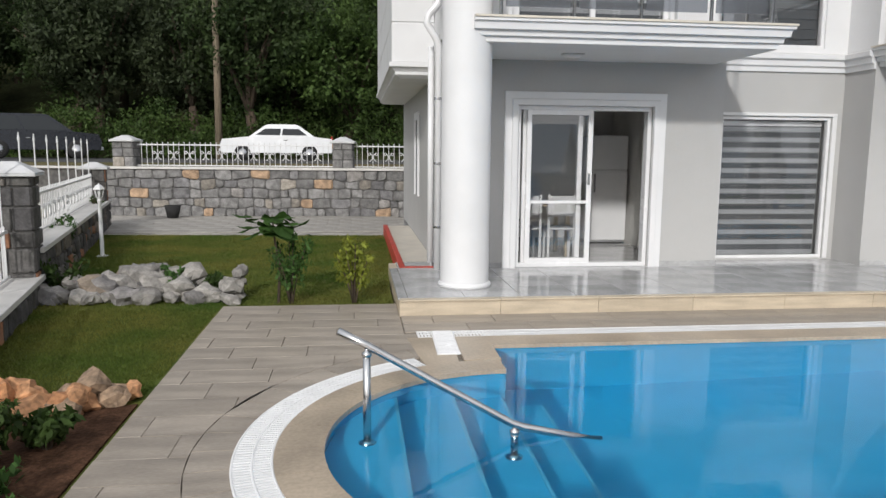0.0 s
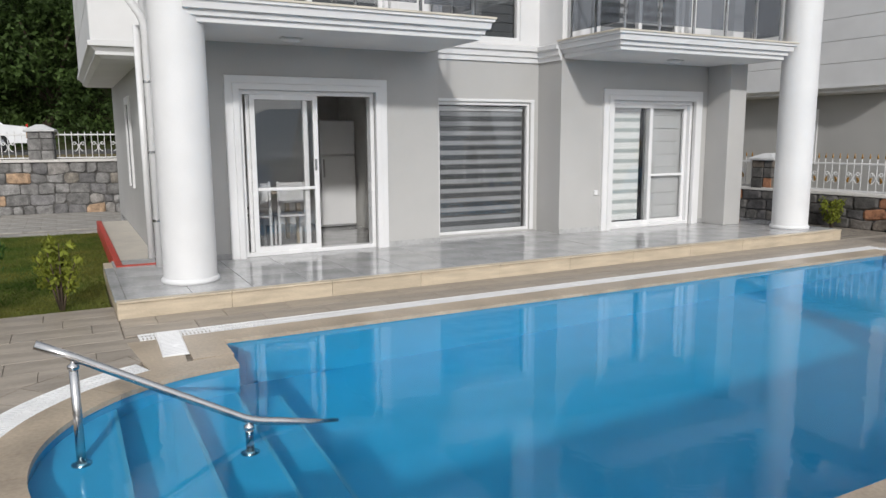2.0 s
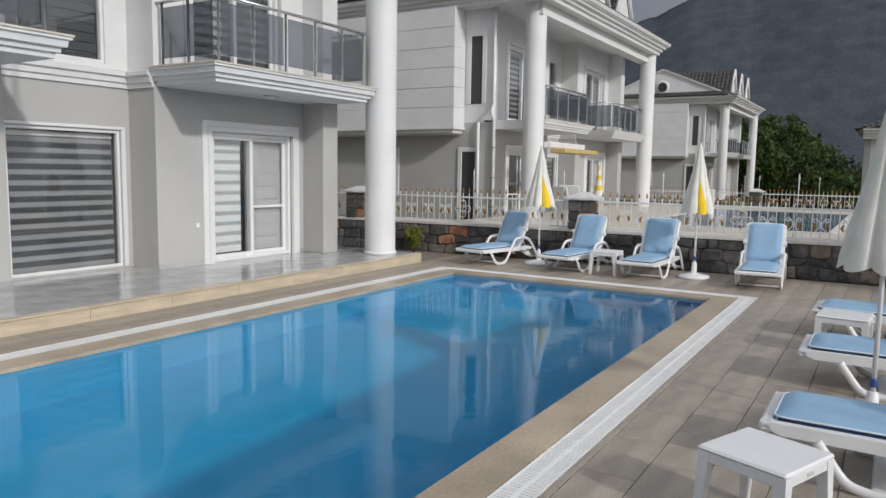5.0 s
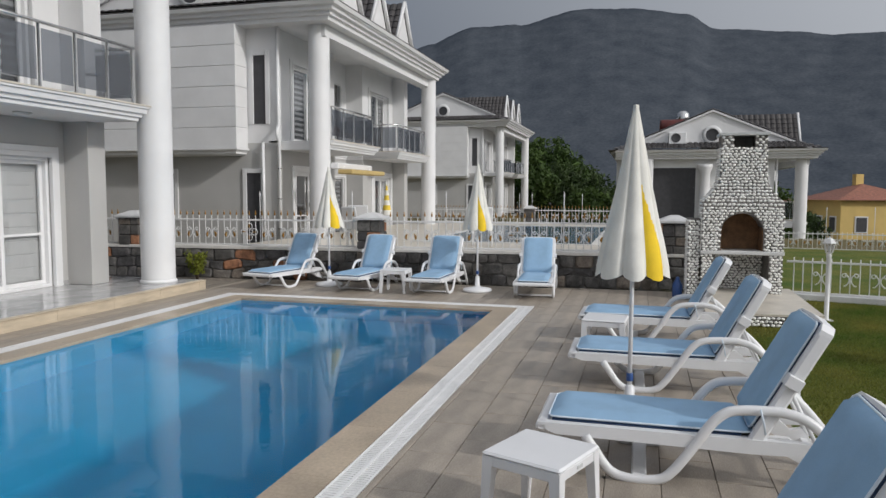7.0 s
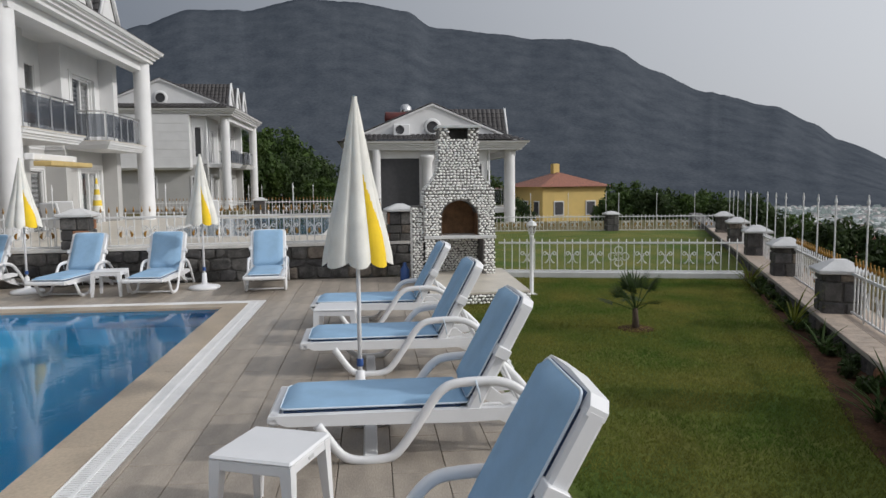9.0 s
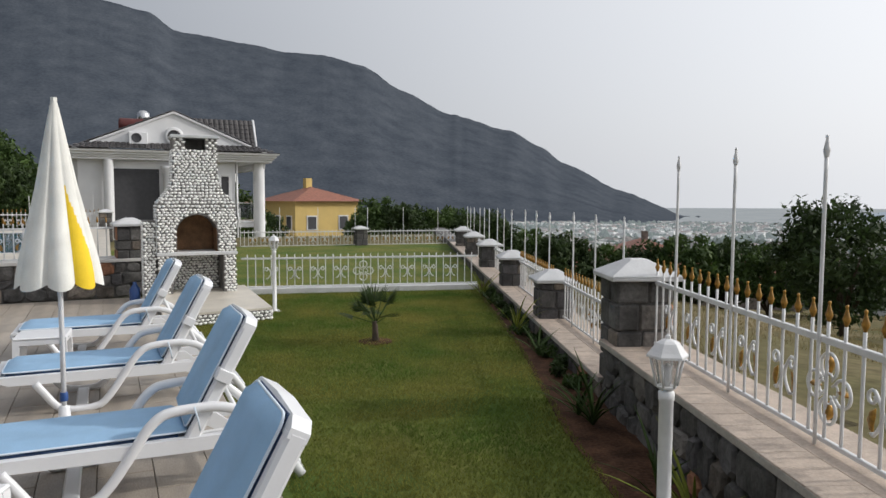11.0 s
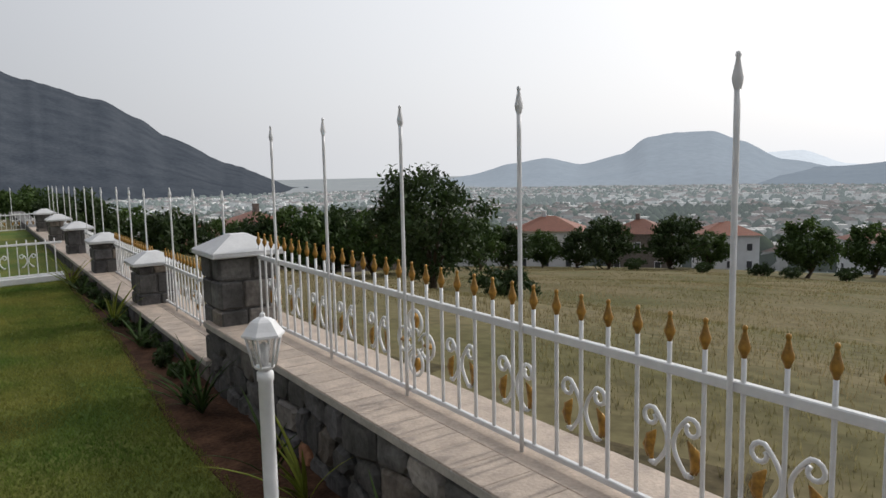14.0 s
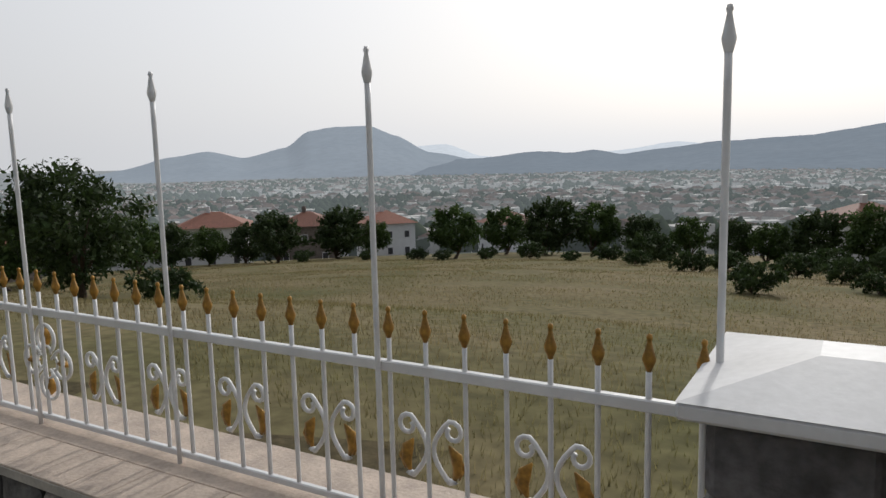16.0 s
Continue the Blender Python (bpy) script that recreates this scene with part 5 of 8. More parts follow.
pillar(WW @ pose(WU, 0.24, 0), 0.46, 1.36, "square stone pillar with a white pyramid cap", 0.16, 0.06, sd=21, base=-0.05)
pillar(WW @ pose(WWL - 0.1, 0.24, 0), 0.46, 1.22, "square stone pillar with a white pyramid cap", 0.15, 0.06, sd=22, base=-0.05)
fence_panel(WW @ pose(-3.2, 0.26, WZN), 5.1, 0.52, True, False, 0.945, 1.47, phase=0.3, gold=False, label="white iron fence panel with scrolls on the stone wall")
fence_panel(WW @ pose(WU + 0.26, 0.26, WZF), WWL - WU - 0.6, 0.52, True, False, 0.945, 1.3, phase=0.5, gold=False, label="white iron fence panel with scrolls on the stone wall")


# ---- garden furniture ----
M_PLASTIC = material("white_plastic", (0.72, 0.725, 0.74), 0.35, vary=0.02, scale=4, bump=0.03, fine=120)
M_BLUE = material("blue_cushion", (0.27, 0.43, 0.61), 0.85, vary=0.05, scale=5, bump=0.35, fine=260)
M_PIPING = material("cushion_piping", (0.62, 0.7, 0.78), 0.8, vary=0.03)
M_NAVY = material("cushion_underside", (0.07, 0.12, 0.24), 0.85, vary=0.08, bump=0.2)
M_CANVAS = material("white_canvas", (0.72, 0.71, 0.66), 0.9, vary=0.06, scale=5, bump=0.3, fine=150)
M_YELLOW = material("yellow_canvas", (0.8, 0.55, 0.02), 0.85, vary=0.06, bump=0.2, fine=150)
M_POLE = material("white_pole", (0.75, 0.75, 0.76), 0.35, vary=0.03)
M_BLUEPL = material("blue_plastic", (0.03, 0.08, 0.25), 0.4, vary=0.05)


def slab(poly, x0, x1, c=0.0):
    """A side profile of (y, z) points, counter-clockwise seen from +x, made x0 to x1 wide."""
    n = len(poly)
    vs = [(x0, y, z) for y, z in poly] + [(x1, y, z) for y, z in poly]
    return Geo().add(vs, [tuple(range(n))[::-1], tuple(range(n, 2 * n))] + [(i, (i + 1) % n, n + (i + 1) % n, n + i) for i in range(n)])


def cushion_geo(w, length, t, r=0.05):
    """A soft flat pad from y = 0 to -length, its edge rounded, slightly puffed."""
    g = Geo()
    nu, nv = 10, 18
    half = []
    for i in range(nu + 1):
        for j in range(nv + 1):
            u, v = i / nu * 2 - 1, j / nv * 2 - 1
            x, y = u * w / 2, v * length / 2
            ex, ey = max(0, abs(x) - (w / 2 - r)) / r, max(0, abs(y) - (length / 2 - r)) / r
            e = min(1, math.hypot(ex, ey))
            if ex > 0 and ey > 0 and math.hypot(ex, ey) > 1:
                k = 1 / math.hypot(ex, ey)
                x, y = math.copysign(w / 2 - r + ex * k * r, x), math.copysign(length / 2 - r + ey * k * r, y)
            z = t / 2 * (1 - e ** 3) + 0.008 * (1 - u * u) * (1 - v ** 4)
            half.append((x, y - length / 2, z))
    k = nv + 1
    fs = [(i * k + j, (i + 1) * k + j, (i + 1) * k + j + 1, i * k + j + 1) for i in range(nu) for j in range(nv)]
    g.add([(x, y, t / 2 + z) for x, y, z in half], fs, True)
    g.add([(x, y, t / 2 - z * 0.9) for x, y, z in half], [f[::-1] for f in fs], True)
    return g


def ring(w, length, r, z, rad):
    pts = []
    for cx, cy, a0 in ((w / 2 - r, -r, 0), (-w / 2 + r, -r, 90), (-w / 2 + r, -length + r, 180), (w / 2 - r, -length + r, 270)):
        pts += [(cx + r * math.cos(radians(a0 + t)), cy + r * math.sin(radians(a0 + t)), z) for t in range(0, 91, 18)]
    pts.append(pts[0])
    return Geo().tube(pts, rad, 6)


def lounger(m, label, group):
    """A moulded plastic sun lounger. Foot end at y = 0, head towards -y; the backrest is raised."""
    s = thing("sun_lounger", label, "lounger", m, group)
    W = 0.66
    seat_z, by, ang, bl = 0.30, -1.21, 62, 0.73
    # seat pan with a turned-down lip
    pan = Geo().box((-W / 2 + 0.05, -1.24, seat_z - 0.03), (W / 2 - 0.05, -0.02, seat_z), c=0.008)
    part("seat", pan, M_PLASTIC, s)
    for sx in (-1, 1):
        a, b = sx * (W / 2 - 0.055), sx * W / 2
        part("side_rail", slab([(0.0, seat_z - 0.015), (0.01, seat_z + 0.012), (-1.5, seat_z + 0.012), (-1.62, seat_z - 0.02), (-1.6, seat_z - 0.06), (-1.2, seat_z - 0.07), (-0.1, seat_z - 0.055)], min(a, b), max(a, b)), M_PLASTIC, s)
        # looped front leg
        loop = [(-0.28, seat_z - 0.05), (-0.33, 0.18), (-0.42, 0.06), (-0.52, 0.02), (-0.66, 0.02), (-0.76, 0.06), (-0.88, 0.22), (-0.97, 0.36), (-1.04, 0.44), (-1.12, 0.475), (-1.3, 0.485), (-1.42, 0.47), (-1.52, 0.42), (-1.64, 0.30), (-1.78, 0.12), (-1.86, 0.0)]
        smooth_pts = []
        for i in range(len(loop) - 1):
            p0, p1, p2, p3 = [Vector(loop[min(max(q, 0), len(loop) - 1)]) for q in (i - 1, i, i + 1, i + 2)]
            for t in (0, 0.34, 0.67):
                q = 0.5 * ((2 * p1) + (p2 - p0) * t + (2 * p0 - 5 * p1 + 4 * p2 - p3) * t * t + (3 * p1 - p0 - 3 * p2 + p3) * t ** 3)
                smooth_pts.append((sx * (W / 2 + 0.0), q.x, q.y))
        smooth_pts.append((sx * W / 2, *loop[-1]))
        part("armrest_and_leg", Geo().tube(smooth_pts, 0.03, 8, up=(1, 0, 0), flat=0.72), M_PLASTIC, s, "curved white armrest that runs down into the legs")
    part("front_crossbar", Geo().box((-W / 2 + 0.03, -0.64, 0.012), (W / 2 - 0.03, -0.55, 0.035), c=0.01), M_PLASTIC, s)
    part("foot_end", Geo().box((-W / 2, -0.06, seat_z - 0.05), (W / 2, 0.02, seat_z + 0.012), c=0.018), M_PLASTIC, s)
    # raised back
    B = pose(0, by, seat_z, 0, 0, 0) @ pose(0, 0, 0, -ang, 0, 0)
    back = Geo()
    back.box((-W / 2 + 0.01, -bl, -0.055), (-W / 2 + 0.075, 0.04, 0.022), m=B, c=0.014)
    back.box((W / 2 - 0.075, -bl, -0.055), (W / 2 - 0.01, 0.04, 0.022), m=B, c=0.014)
    back.box((-W / 2 + 0.075, -bl, -0.02), (W / 2 - 0.075, -0.01, 0.0), m=B, c=0.006)
    top_ = [(-W / 2 + 0.01, -bl + 0.03), (W / 2 - 0.01, -bl + 0.03), (W / 2 - 0.012, -bl - 0.005), (W / 2 - 0.06, -bl - 0.04), (0.0, -bl - 0.052), (-W / 2 + 0.06, -bl - 0.04), (-W / 2 + 0.012, -bl - 0.005)]
    back.prism(top_[::-1], -0.052, 0.02, m=B)
    part("backrest", back, M_PLASTIC, s)
    # toothed support frame behind
    for sx in (-1, 1):
        x0, x1 = sx * (W / 2 - 0.16), sx * (W / 2 - 0.12)
        pr = [(-1.25, 0.29), (-1.34, 0.30), (-1.42, 0.30), (-1.5, 0.235), (-1.56, 0.25), (-1.62, 0.18), (-1.68, 0.19), (-1.74, 0.12), (-1.84, 0.1), (-1.9, 0.0), (-1.84, 0.0), (-1.78, 0.05), (-1.6, 0.1), (-1.4, 0.2)]
        part("back_support", slab(pr[::-1], min(x0, x1), max(x0, x1)), M_PLASTIC, s)
        part("prop", Geo().tube([B @ Vector((sx * (W / 2 - 0.14), -0.36, -0.03)), Vector((sx * (W / 2 - 0.14), -1.6, 0.2))], 0.014, 6), M_PLASTIC, s)
    part("rear_crossbar", Geo().box((-W / 2 + 0.02, -1.86, 0.05), (W / 2 - 0.02, -1.8, 0.09), c=0.01), M_PLASTIC, s)
    part("rear_crossbar", Geo().box((-W / 2 + 0.1, -1.6, 0.16), (W / 2 - 0.1, -1.55, 0.19), c=0.008), M_PLASTIC, s)
    # cushions
    cw = W - 0.13
    c = part("seat_cushion", cushion_geo(cw, 1.17, 0.065), M_BLUE, s, "pale blue seat cushion with white piping", pose(0, -0.05, seat_z + 0.002))
    part("piping", ring(cw, 1.17, 0.05, 0.032, 0.006), M_PIPING, c)
    part("cushion_base", Geo().box((-cw / 2 + 0.02, -1.11, 0.0), (cw / 2 - 0.02, -0.02, 0.012), c=0.004), M_NAVY, c)
    b = part("back_cushion", cushion_geo(cw, bl - 0.02, 0.065), M_BLUE, s, "pale blue back cushion with white piping", B @ pose(0, -0.045, 0.006))
    part("piping", ring(cw, bl - 0.02, 0.05, 0.03, 0.006), M_PIPING, b)
    part("cushion_base", Geo().box((-cw / 2 + 0.015, -bl + 0.01, 0.0), (cw / 2 - 0.015, -0.02, 0.014), c=0.004), M_NAVY, b)
    for sx in (-1, 1):
        part("strap", Geo().box((-0.045, -0.035, -0.06), (0.045, 0.035, 0.03), m=pose(sx * (W / 2 - 0.03), -0.36, -0.004), c=0.004), M_PLASTIC, b, "white elastic strap")
        tie = Geo().tube([(sx * (W / 2 + 0.03), by - 0.03, 0.50), (sx * (W / 2 + 0.035), by - 0.05, 0.42), (sx * (W / 2 + 0.03), by - 0.06, 0.36)], 0.006, 5)
        part("tie", tie, M_PIPING, s, "white cloth tie")
    return s


def side_table(m):
    t = thing("side_table", "small square white plastic side table beside loungers", "table", m, "side tables")
    part("tabletop", Geo().box((-0.24, -0.24, 0.40), (0.24, 0.24, 0.425), c=0.012), M_PLASTIC, t)
    for q in range(4):
        R_ = pose(0, 0, 0, 0, 0, 90 * q)
        part("apron", Geo().box((-0.21, -0.232, 0.345), (0.21, -0.215, 0.40), m=R_, c=0.005), M_PLASTIC, t)
        g = Geo()
        vs = [R_ @ Vector(p) for p in ((-0.235, -0.235, 0.4), (-0.17, -0.235, 0.4), (-0.17, -0.17, 0.4), (-0.235, -0.17, 0.4), (-0.245, -0.245, 0), (-0.205, -0.245, 0), (-0.205, -0.205, 0), (-0.245, -0.205, 0))]
        g.add(vs, [(3, 2, 1, 0), (4, 5, 6, 7), (0, 1, 5, 4), (1, 2, 6, 5), (2, 3, 7, 6), (3, 0, 4, 7)])
        part("leg", g, M_PLASTIC, t)
    part("badge", Geo().box((-0.03, -0.237, 0.365), (0.03, -0.232, 0.385), c=0.002), M_SHUTTER, t, "small grey maker's badge")
    return t


def umbrella(m, h=2.15, bottom=1.06, base=True, sd=1, twist=0, label=None):
    """A closed parasol: pole, hanging folded canopy with one yellow panel, and a domed foot."""
    u = thing("parasol", label or "closed white and yellow canvas parasol", "parasol", m, "closed parasols")
    pole = part("pole", Geo().tube([(0, 0, 0.02), (0, 0, h - 0.02)], 0.017, 10), M_POLE, u)
    part("pole_collar", Geo().lathe([(0.024, 0.30), (0.027, 0.31), (0.027, 0.35), (0.024, 0.36)], 10), M_BLUEPL, u, "blue plastic clamp")
    rng = random.Random(sd)
    n, rows = 96, 44
    prof = [(0.0, 0.02), (0.03, 0.028), (0.1, 0.045), (0.25, 0.08), (0.45, 0.125), (0.65, 0.18), (0.8, 0.225), (0.93, 0.26), (1.0, 0.27)]
    rad = lambda f: next(a[1] + (b[1] - a[1]) * (f - a[0]) / (b[0] - a[0]) for a, b in zip(prof, prof[1:]) if f <= b[0] + 1e-9)
    amp = [rng.uniform(0.55, 1.0) for _ in range(8)]
    vs, fw, fy = [], [], []
    for r in range(rows + 1):
        f = r / rows
        for k in range(n):
            a = 2 * math.pi * k / n
            lobe = k * 8 // n
            ph = (k * 8 / n) % 1
            fold = math.sin(math.pi * ph) ** 0.8
            R_ = rad(f) * (1 - 0.24 * f ** 0.5 * amp[lobe] * (1 - fold))
            sag = -0.022 * fold * f ** 6 + 0.018 * (1 - fold) * f ** 6
            tw = 0.22 * f * math.sin(3 * a + sd)
            vs.append((R_ * math.cos(a + tw * 0.3), R_ * math.sin(a + tw * 0.3), h - (h - bottom) * f + sag))
    for r in range(rows):
        for k in range(n):
            q = (r * n + k, (r + 1) * n + k, (r + 1) * n + (k + 1) % n, r * n + (k + 1) % n)
            (fy if k * 8 // n == 0 and r > rows * (0.5 + 0.5 * ((k % 12) / 12)) * 0.9 else fw).append(q)
    M_ = pose(0, 0, 0, 0, 0, twist)
    can = Geo().add(vs, fw, True, M_)
    can.add([(0.02 * math.cos(t), 0.02 * math.sin(t), h + z) for z in (-0.01, 0.03) for t in (0, 1.57, 3.14, 4.71)], [(0, 1, 5, 4), (1, 2, 6, 5), (2, 3, 7, 6), (3, 0, 4, 7), (4, 5, 6, 7)])
    co = part("canopy", can, M_CANVAS, u, "folded white canvas canopy")
    part("yellow_panel", Geo().add(vs, fy, True, M_ @ Matrix.Scale(1.004, 4, (1, 0, 0))), M_YELLOW, co, "yellow canvas panel")
    if base:
        part("foot", Geo().lathe([(0.24, 0), (0.25, 0.02), (0.24, 0.05), (0.12, 0.075), (0.045, 0.09), (0.035, 0.26), (0.02, 0.27)], 24), M_PLASTIC, u, "round white weighted foot")
    return u


lg = "sun loungers by the pool"
L_SIDE = "white plastic sun lounger with blue cushions on the deck"
lo = lounger(pose(4.76, 0.46, 0), L_SIDE, lg)
for x, y, r in ((2.74, 0.66, 0), (6.75, 0.46, 0.5), (8.74, 0.53, -1)):
    copy_thing(lo, pose(x, y, 0, 0, 0, r))
for x, y, r in ((11.32, 1.50, 94), (11.3, 3.28, 89), (11.26, 4.66, 84), (11.25, 6.28, 79)):
    copy_thing(lo, pose(x, y, 0, 0, 0, r) @ Matrix.Scale(0.93, 4))
st_ = side_table(pose(3.755, 0.355, 0, 0, 0, -21.5) @ Matrix.Scale(0.93, 4))
copy_thing(st_, pose(7.85, 0.22, 0, 0, 0, -4))
copy_thing(st_, pose(11.75, 3.9, 0, 0, 0, 2))
umbrella(pose(5.62, -0.06, 0), 2.31, 1.10, True, 3, 205)
umbrella(pose(12.18, 5.33, 0), 2.12, 1.07, True, 5, 215)
umbrella(pose(12.18, 2.57, 0), 2.16, 1.07, True, 8, 190)

# ---- barbecue ----
M_PEBBLE = material("white_pebble", (0.86, 0.85, 0.82), 0.7, vary=0.08, spread=0.12, scale=20, bump=0.3)
M_PEBJOINT = material("pebble_joint", (0.17, 0.16, 0.15), 0.9, vary=0.2)
M_BRICK = material("brown_firebrick", (0.22, 0.12, 0.06), 0.85, vary=0.2, scale=8, bump=0.4)
bq = thing("barbecue", "tall outdoor barbecue faced with white pebbles", "barbecue", pose(12.2, -1.65, 0.0))
# local: x away from the camera, y to the north; front face at x = 0
HW, HD = 0.595, 0.62
YL = HW
for a_, b_ in (((0, -YL, 0.12), (HD, -0.40, 0.74)), ((0, 0.38, 0.12), (HD, YL, 0.74)), ((HD - 0.06, -0.40, 0.12), (HD, 0.38, 0.74)), ((0, -YL, 0.80), (HD, -0.31, 1.49)), ((0, 0.31, 0.80), (HD, YL, 1.49))):
    part("brick_pier", Geo().box(a_, b_), M_PEBJOINT, bq, "pebble-faced brickwork")
arch = Geo()
na = 12
pts = [(-0.31 * math.cos(math.pi * i / na), 1.10 + 0.29 * math.sin(math.pi * i / na)) for i in range(na + 1)]
arch.prism([(0.31, 1.49), (-0.31, 1.49)] + pts, 0.0, HD, m=Matrix(((0, 0, 1, 0), (1, 0, 0, 0), (0, 1, 0, 0), (0, 0, 0, 1))))
part("arch", arch, M_PEBJOINT, bq)
part("shelf", Geo().box((-0.03, -YL - 0.02, 0.74), (HD, YL + 0.02, 0.80), c=0.01), M_CAPPAINT, bq, "white shelf under the fire opening")
part("fireback", Geo().box((HD - 0.12, -0.31, 0.80), (HD - 0.02, 0.31, 1.45)), M_BRICK, bq, "brown firebrick lining")
part("fire_side", Geo().box((0.05, 0.30, 0.80), (HD - 0.12, 0.309, 1.45)).box((0.05, -0.309, 0.80), (HD - 0.12, -0.30, 1.45)), M_BRICK, bq)
hood = Geo()
lv = [(1.49, 0.0, HW), (1.56, 0.01, 0.59), (1.66, 0.04, 0.50), (1.76, 0.07, 0.42), (1.86, 0.09, 0.365), (2.0, 0.1, 0.345), (2.42, 0.1, 0.335)]
vs, fs = [], []
for z, x, w in lv:
    vs += [(x, -w, z), (HD - x * 0.5, -w, z), (HD - x * 0.5, w, z), (x, w, z)]
for i in range(len(lv) - 1):
    fs += [(4 * i + q, 4 * i + (q + 1) % 4, 4 * i + 4 + (q + 1) % 4, 4 * i + 4 + q) for q in range(4)]
hood.add(vs, fs)
part("hood", hood, M_PEBJOINT, bq, "tapering pebble-faced hood")
ch_ = Geo().box((0.1, 0.16, 2.42), (HD - 0.05, 0.335, 2.60)).box((0.1, -0.335, 2.42), (HD - 0.05, -0.16, 2.60)).box((0.4, -0.16, 2.42), (HD - 0.05, 0.16, 2.6))
part("chimney", ch_, M_PEBJOINT, bq)
part("chimney_top", Geo().box((0.06, -0.37, 2.60), (HD - 0.02, 0.37, 2.65), c=0.008), M_SHUTTER, bq, "grey slab on the chimney")
part("side_wing", Geo().box((0.05, HW + 0.02, 0.0), (HD - 0.1, HW + 0.2, 1.3)), M_PEBJOINT, bq)
plat = thing("barbecue_platform", "low paved platform with a pebble edge under the barbecue", "platform", kind="structure")
PLAT = [(10.25, -2.42), (12.95, -2.5), (12.95, -0.98), (10.1, -0.98)]
part("platform_base", Geo().prism(PLAT, -0.1, 0.11), M_PEBJOINT, plat)
part("platform_top", Geo().prism([(x - 0.02 if x < 11 else x, y) for x, y in PLAT], 0.111, 0.14), M_TRAVE, plat, "beige paving slab")

rng = random.Random(4)


def pebbles(parent, origin, ex, ey, normal, w, h, step=0.058, keep=lambda u, v: True, wid=lambda v: 1.0):
    """Flat rounded pebbles over a rectangle; one joined field."""
    g = Geo()
    o, ex, ey, nn = Vector(origin), Vector(ex), Vector(ey), Vector(normal)
    nv = int(h / (step * 0.72))
    for j in range(nv):
        v = (j + 0.5) / nv * h
        ww = w * wid(v)
        nu = max(1, int(ww / step))
        for i in range(nu):
            u = (i + 0.5 + (j % 2) * 0.5 * 0.8 - 0.2 + rng.uniform(-0.15, 0.15)) / nu * ww - ww / 2
            if not keep(u, v) or abs(u) > ww / 2 - 0.008:
                continue
            a, b, t = step * rng.uniform(0.44, 0.62), step * rng.uniform(0.3, 0.42), rng.uniform(-0.5, 0.5)
            c = o + ex * u + ey * (v + rng.uniform(-0.006, 0.006))
            p1 = []
            for k in range(6):
                q = math.pi / 3 * k
                x, y = a * math.cos(q), b * math.sin(q)
                p1.append(c + ex * (x * math.cos(t) - y * math.sin(t)) + ey * (x * math.sin(t) + y * math.cos(t)))
            p2 = [c + (p - c) * 0.6 + nn * 0.018 for p in p1]
            g.add(p1 + p2, [(k, (k + 1) % 6, 6 + (k + 1) % 6, 6 + k) for k in range(6)] + [(6, 7, 8, 9, 10, 11)], True)
    ob = part("pebble_facing", g, M_PEBBLE, parent)
    ob["kind"] = "stuff"


def not_arch(u, v):
    z = v + 0.80
    return not (abs(u) < 0.33 and (z < 1.10 or (u / 0.33) ** 2 + ((z - 1.10) / 0.31) ** 2 < 1))


X_, Y_, Z_ = Vector((1, 0, 0)), Vector((0, 1, 0)), Vector((0, 0, 1))
pebbles(bq, (-0.001, 0, 0.80), Y_, Z_, -X_, 2 * HW, 0.69, keep=not_arch)
pebbles(bq, (-0.001, 0, 0.14), Y_, Z_, -X_, 2 * HW, 0.60, keep=lambda u, v: abs(u) > 0.41)
pebbles(bq, (HD - 0.065, 0, 0.14), Y_, Z_, -X_, 0.76, 0.60)
for (z0, x0, w0), (z1, x1, w1) in zip(lv, lv[1:]):
    up = Vector((x1 - x0, 0, z1 - z0))
    hh = up.length
    pebbles(bq, (x0 - 0.001, 0, z0), Y_, up / hh, Vector((-up.z, 0, up.x)) / hh, 2 * w0, hh, wid=lambda v, a=w0, b=w1, q=hh: 1 + (b / a - 1) * v / q)
    for sy in (1,):
        us = Vector((0, w1 - w0, z1 - z0)) * 1.0
        pebbles(bq, ((HD + x0 * 0.5) / 2, sy * (w0 + 0.001), z0), -X_, us / us.length, Vector((0, us.z, -us.y)) / us.length, HD - 1.5 * x0, us.length)
for sy in (-1, 1):
    pebbles(bq, (0.099, sy * 0.2475, 2.42), Y_, Z_, -X_, 0.17, 0.18)
pebbles(bq, (HD / 2, HW + 0.001, 0.8), -X_, Z_, Y_, HD, 0.69)
pebbles(bq, (0.049, HW + 0.11, 0.0), Y_, Z_, -X_, 0.18, 1.28)
pebbles(bq, (0.3, HW + 0.201, 0.0), -X_, Z_, Y_, 0.5, 1.28)
pebbles(plat, (10.16, -1.7, -0.03), Vector((-0.104, 0.9946, 0)), Z_, Vector((-0.9946, -0.104, 0)), 1.44, 0.135)
pebbles(plat, (11.6, -2.462, -0.03), Vector((-0.9996, 0.03, 0)), Z_, -Y_, 2.6, 0.135)


# ---- garden lamps ----
M_LAMPGLASS = glass_material("lamp_glass", (0.9, 0.9, 0.9), 0.05, 0.2, (0.5, 0.5, 0.5))


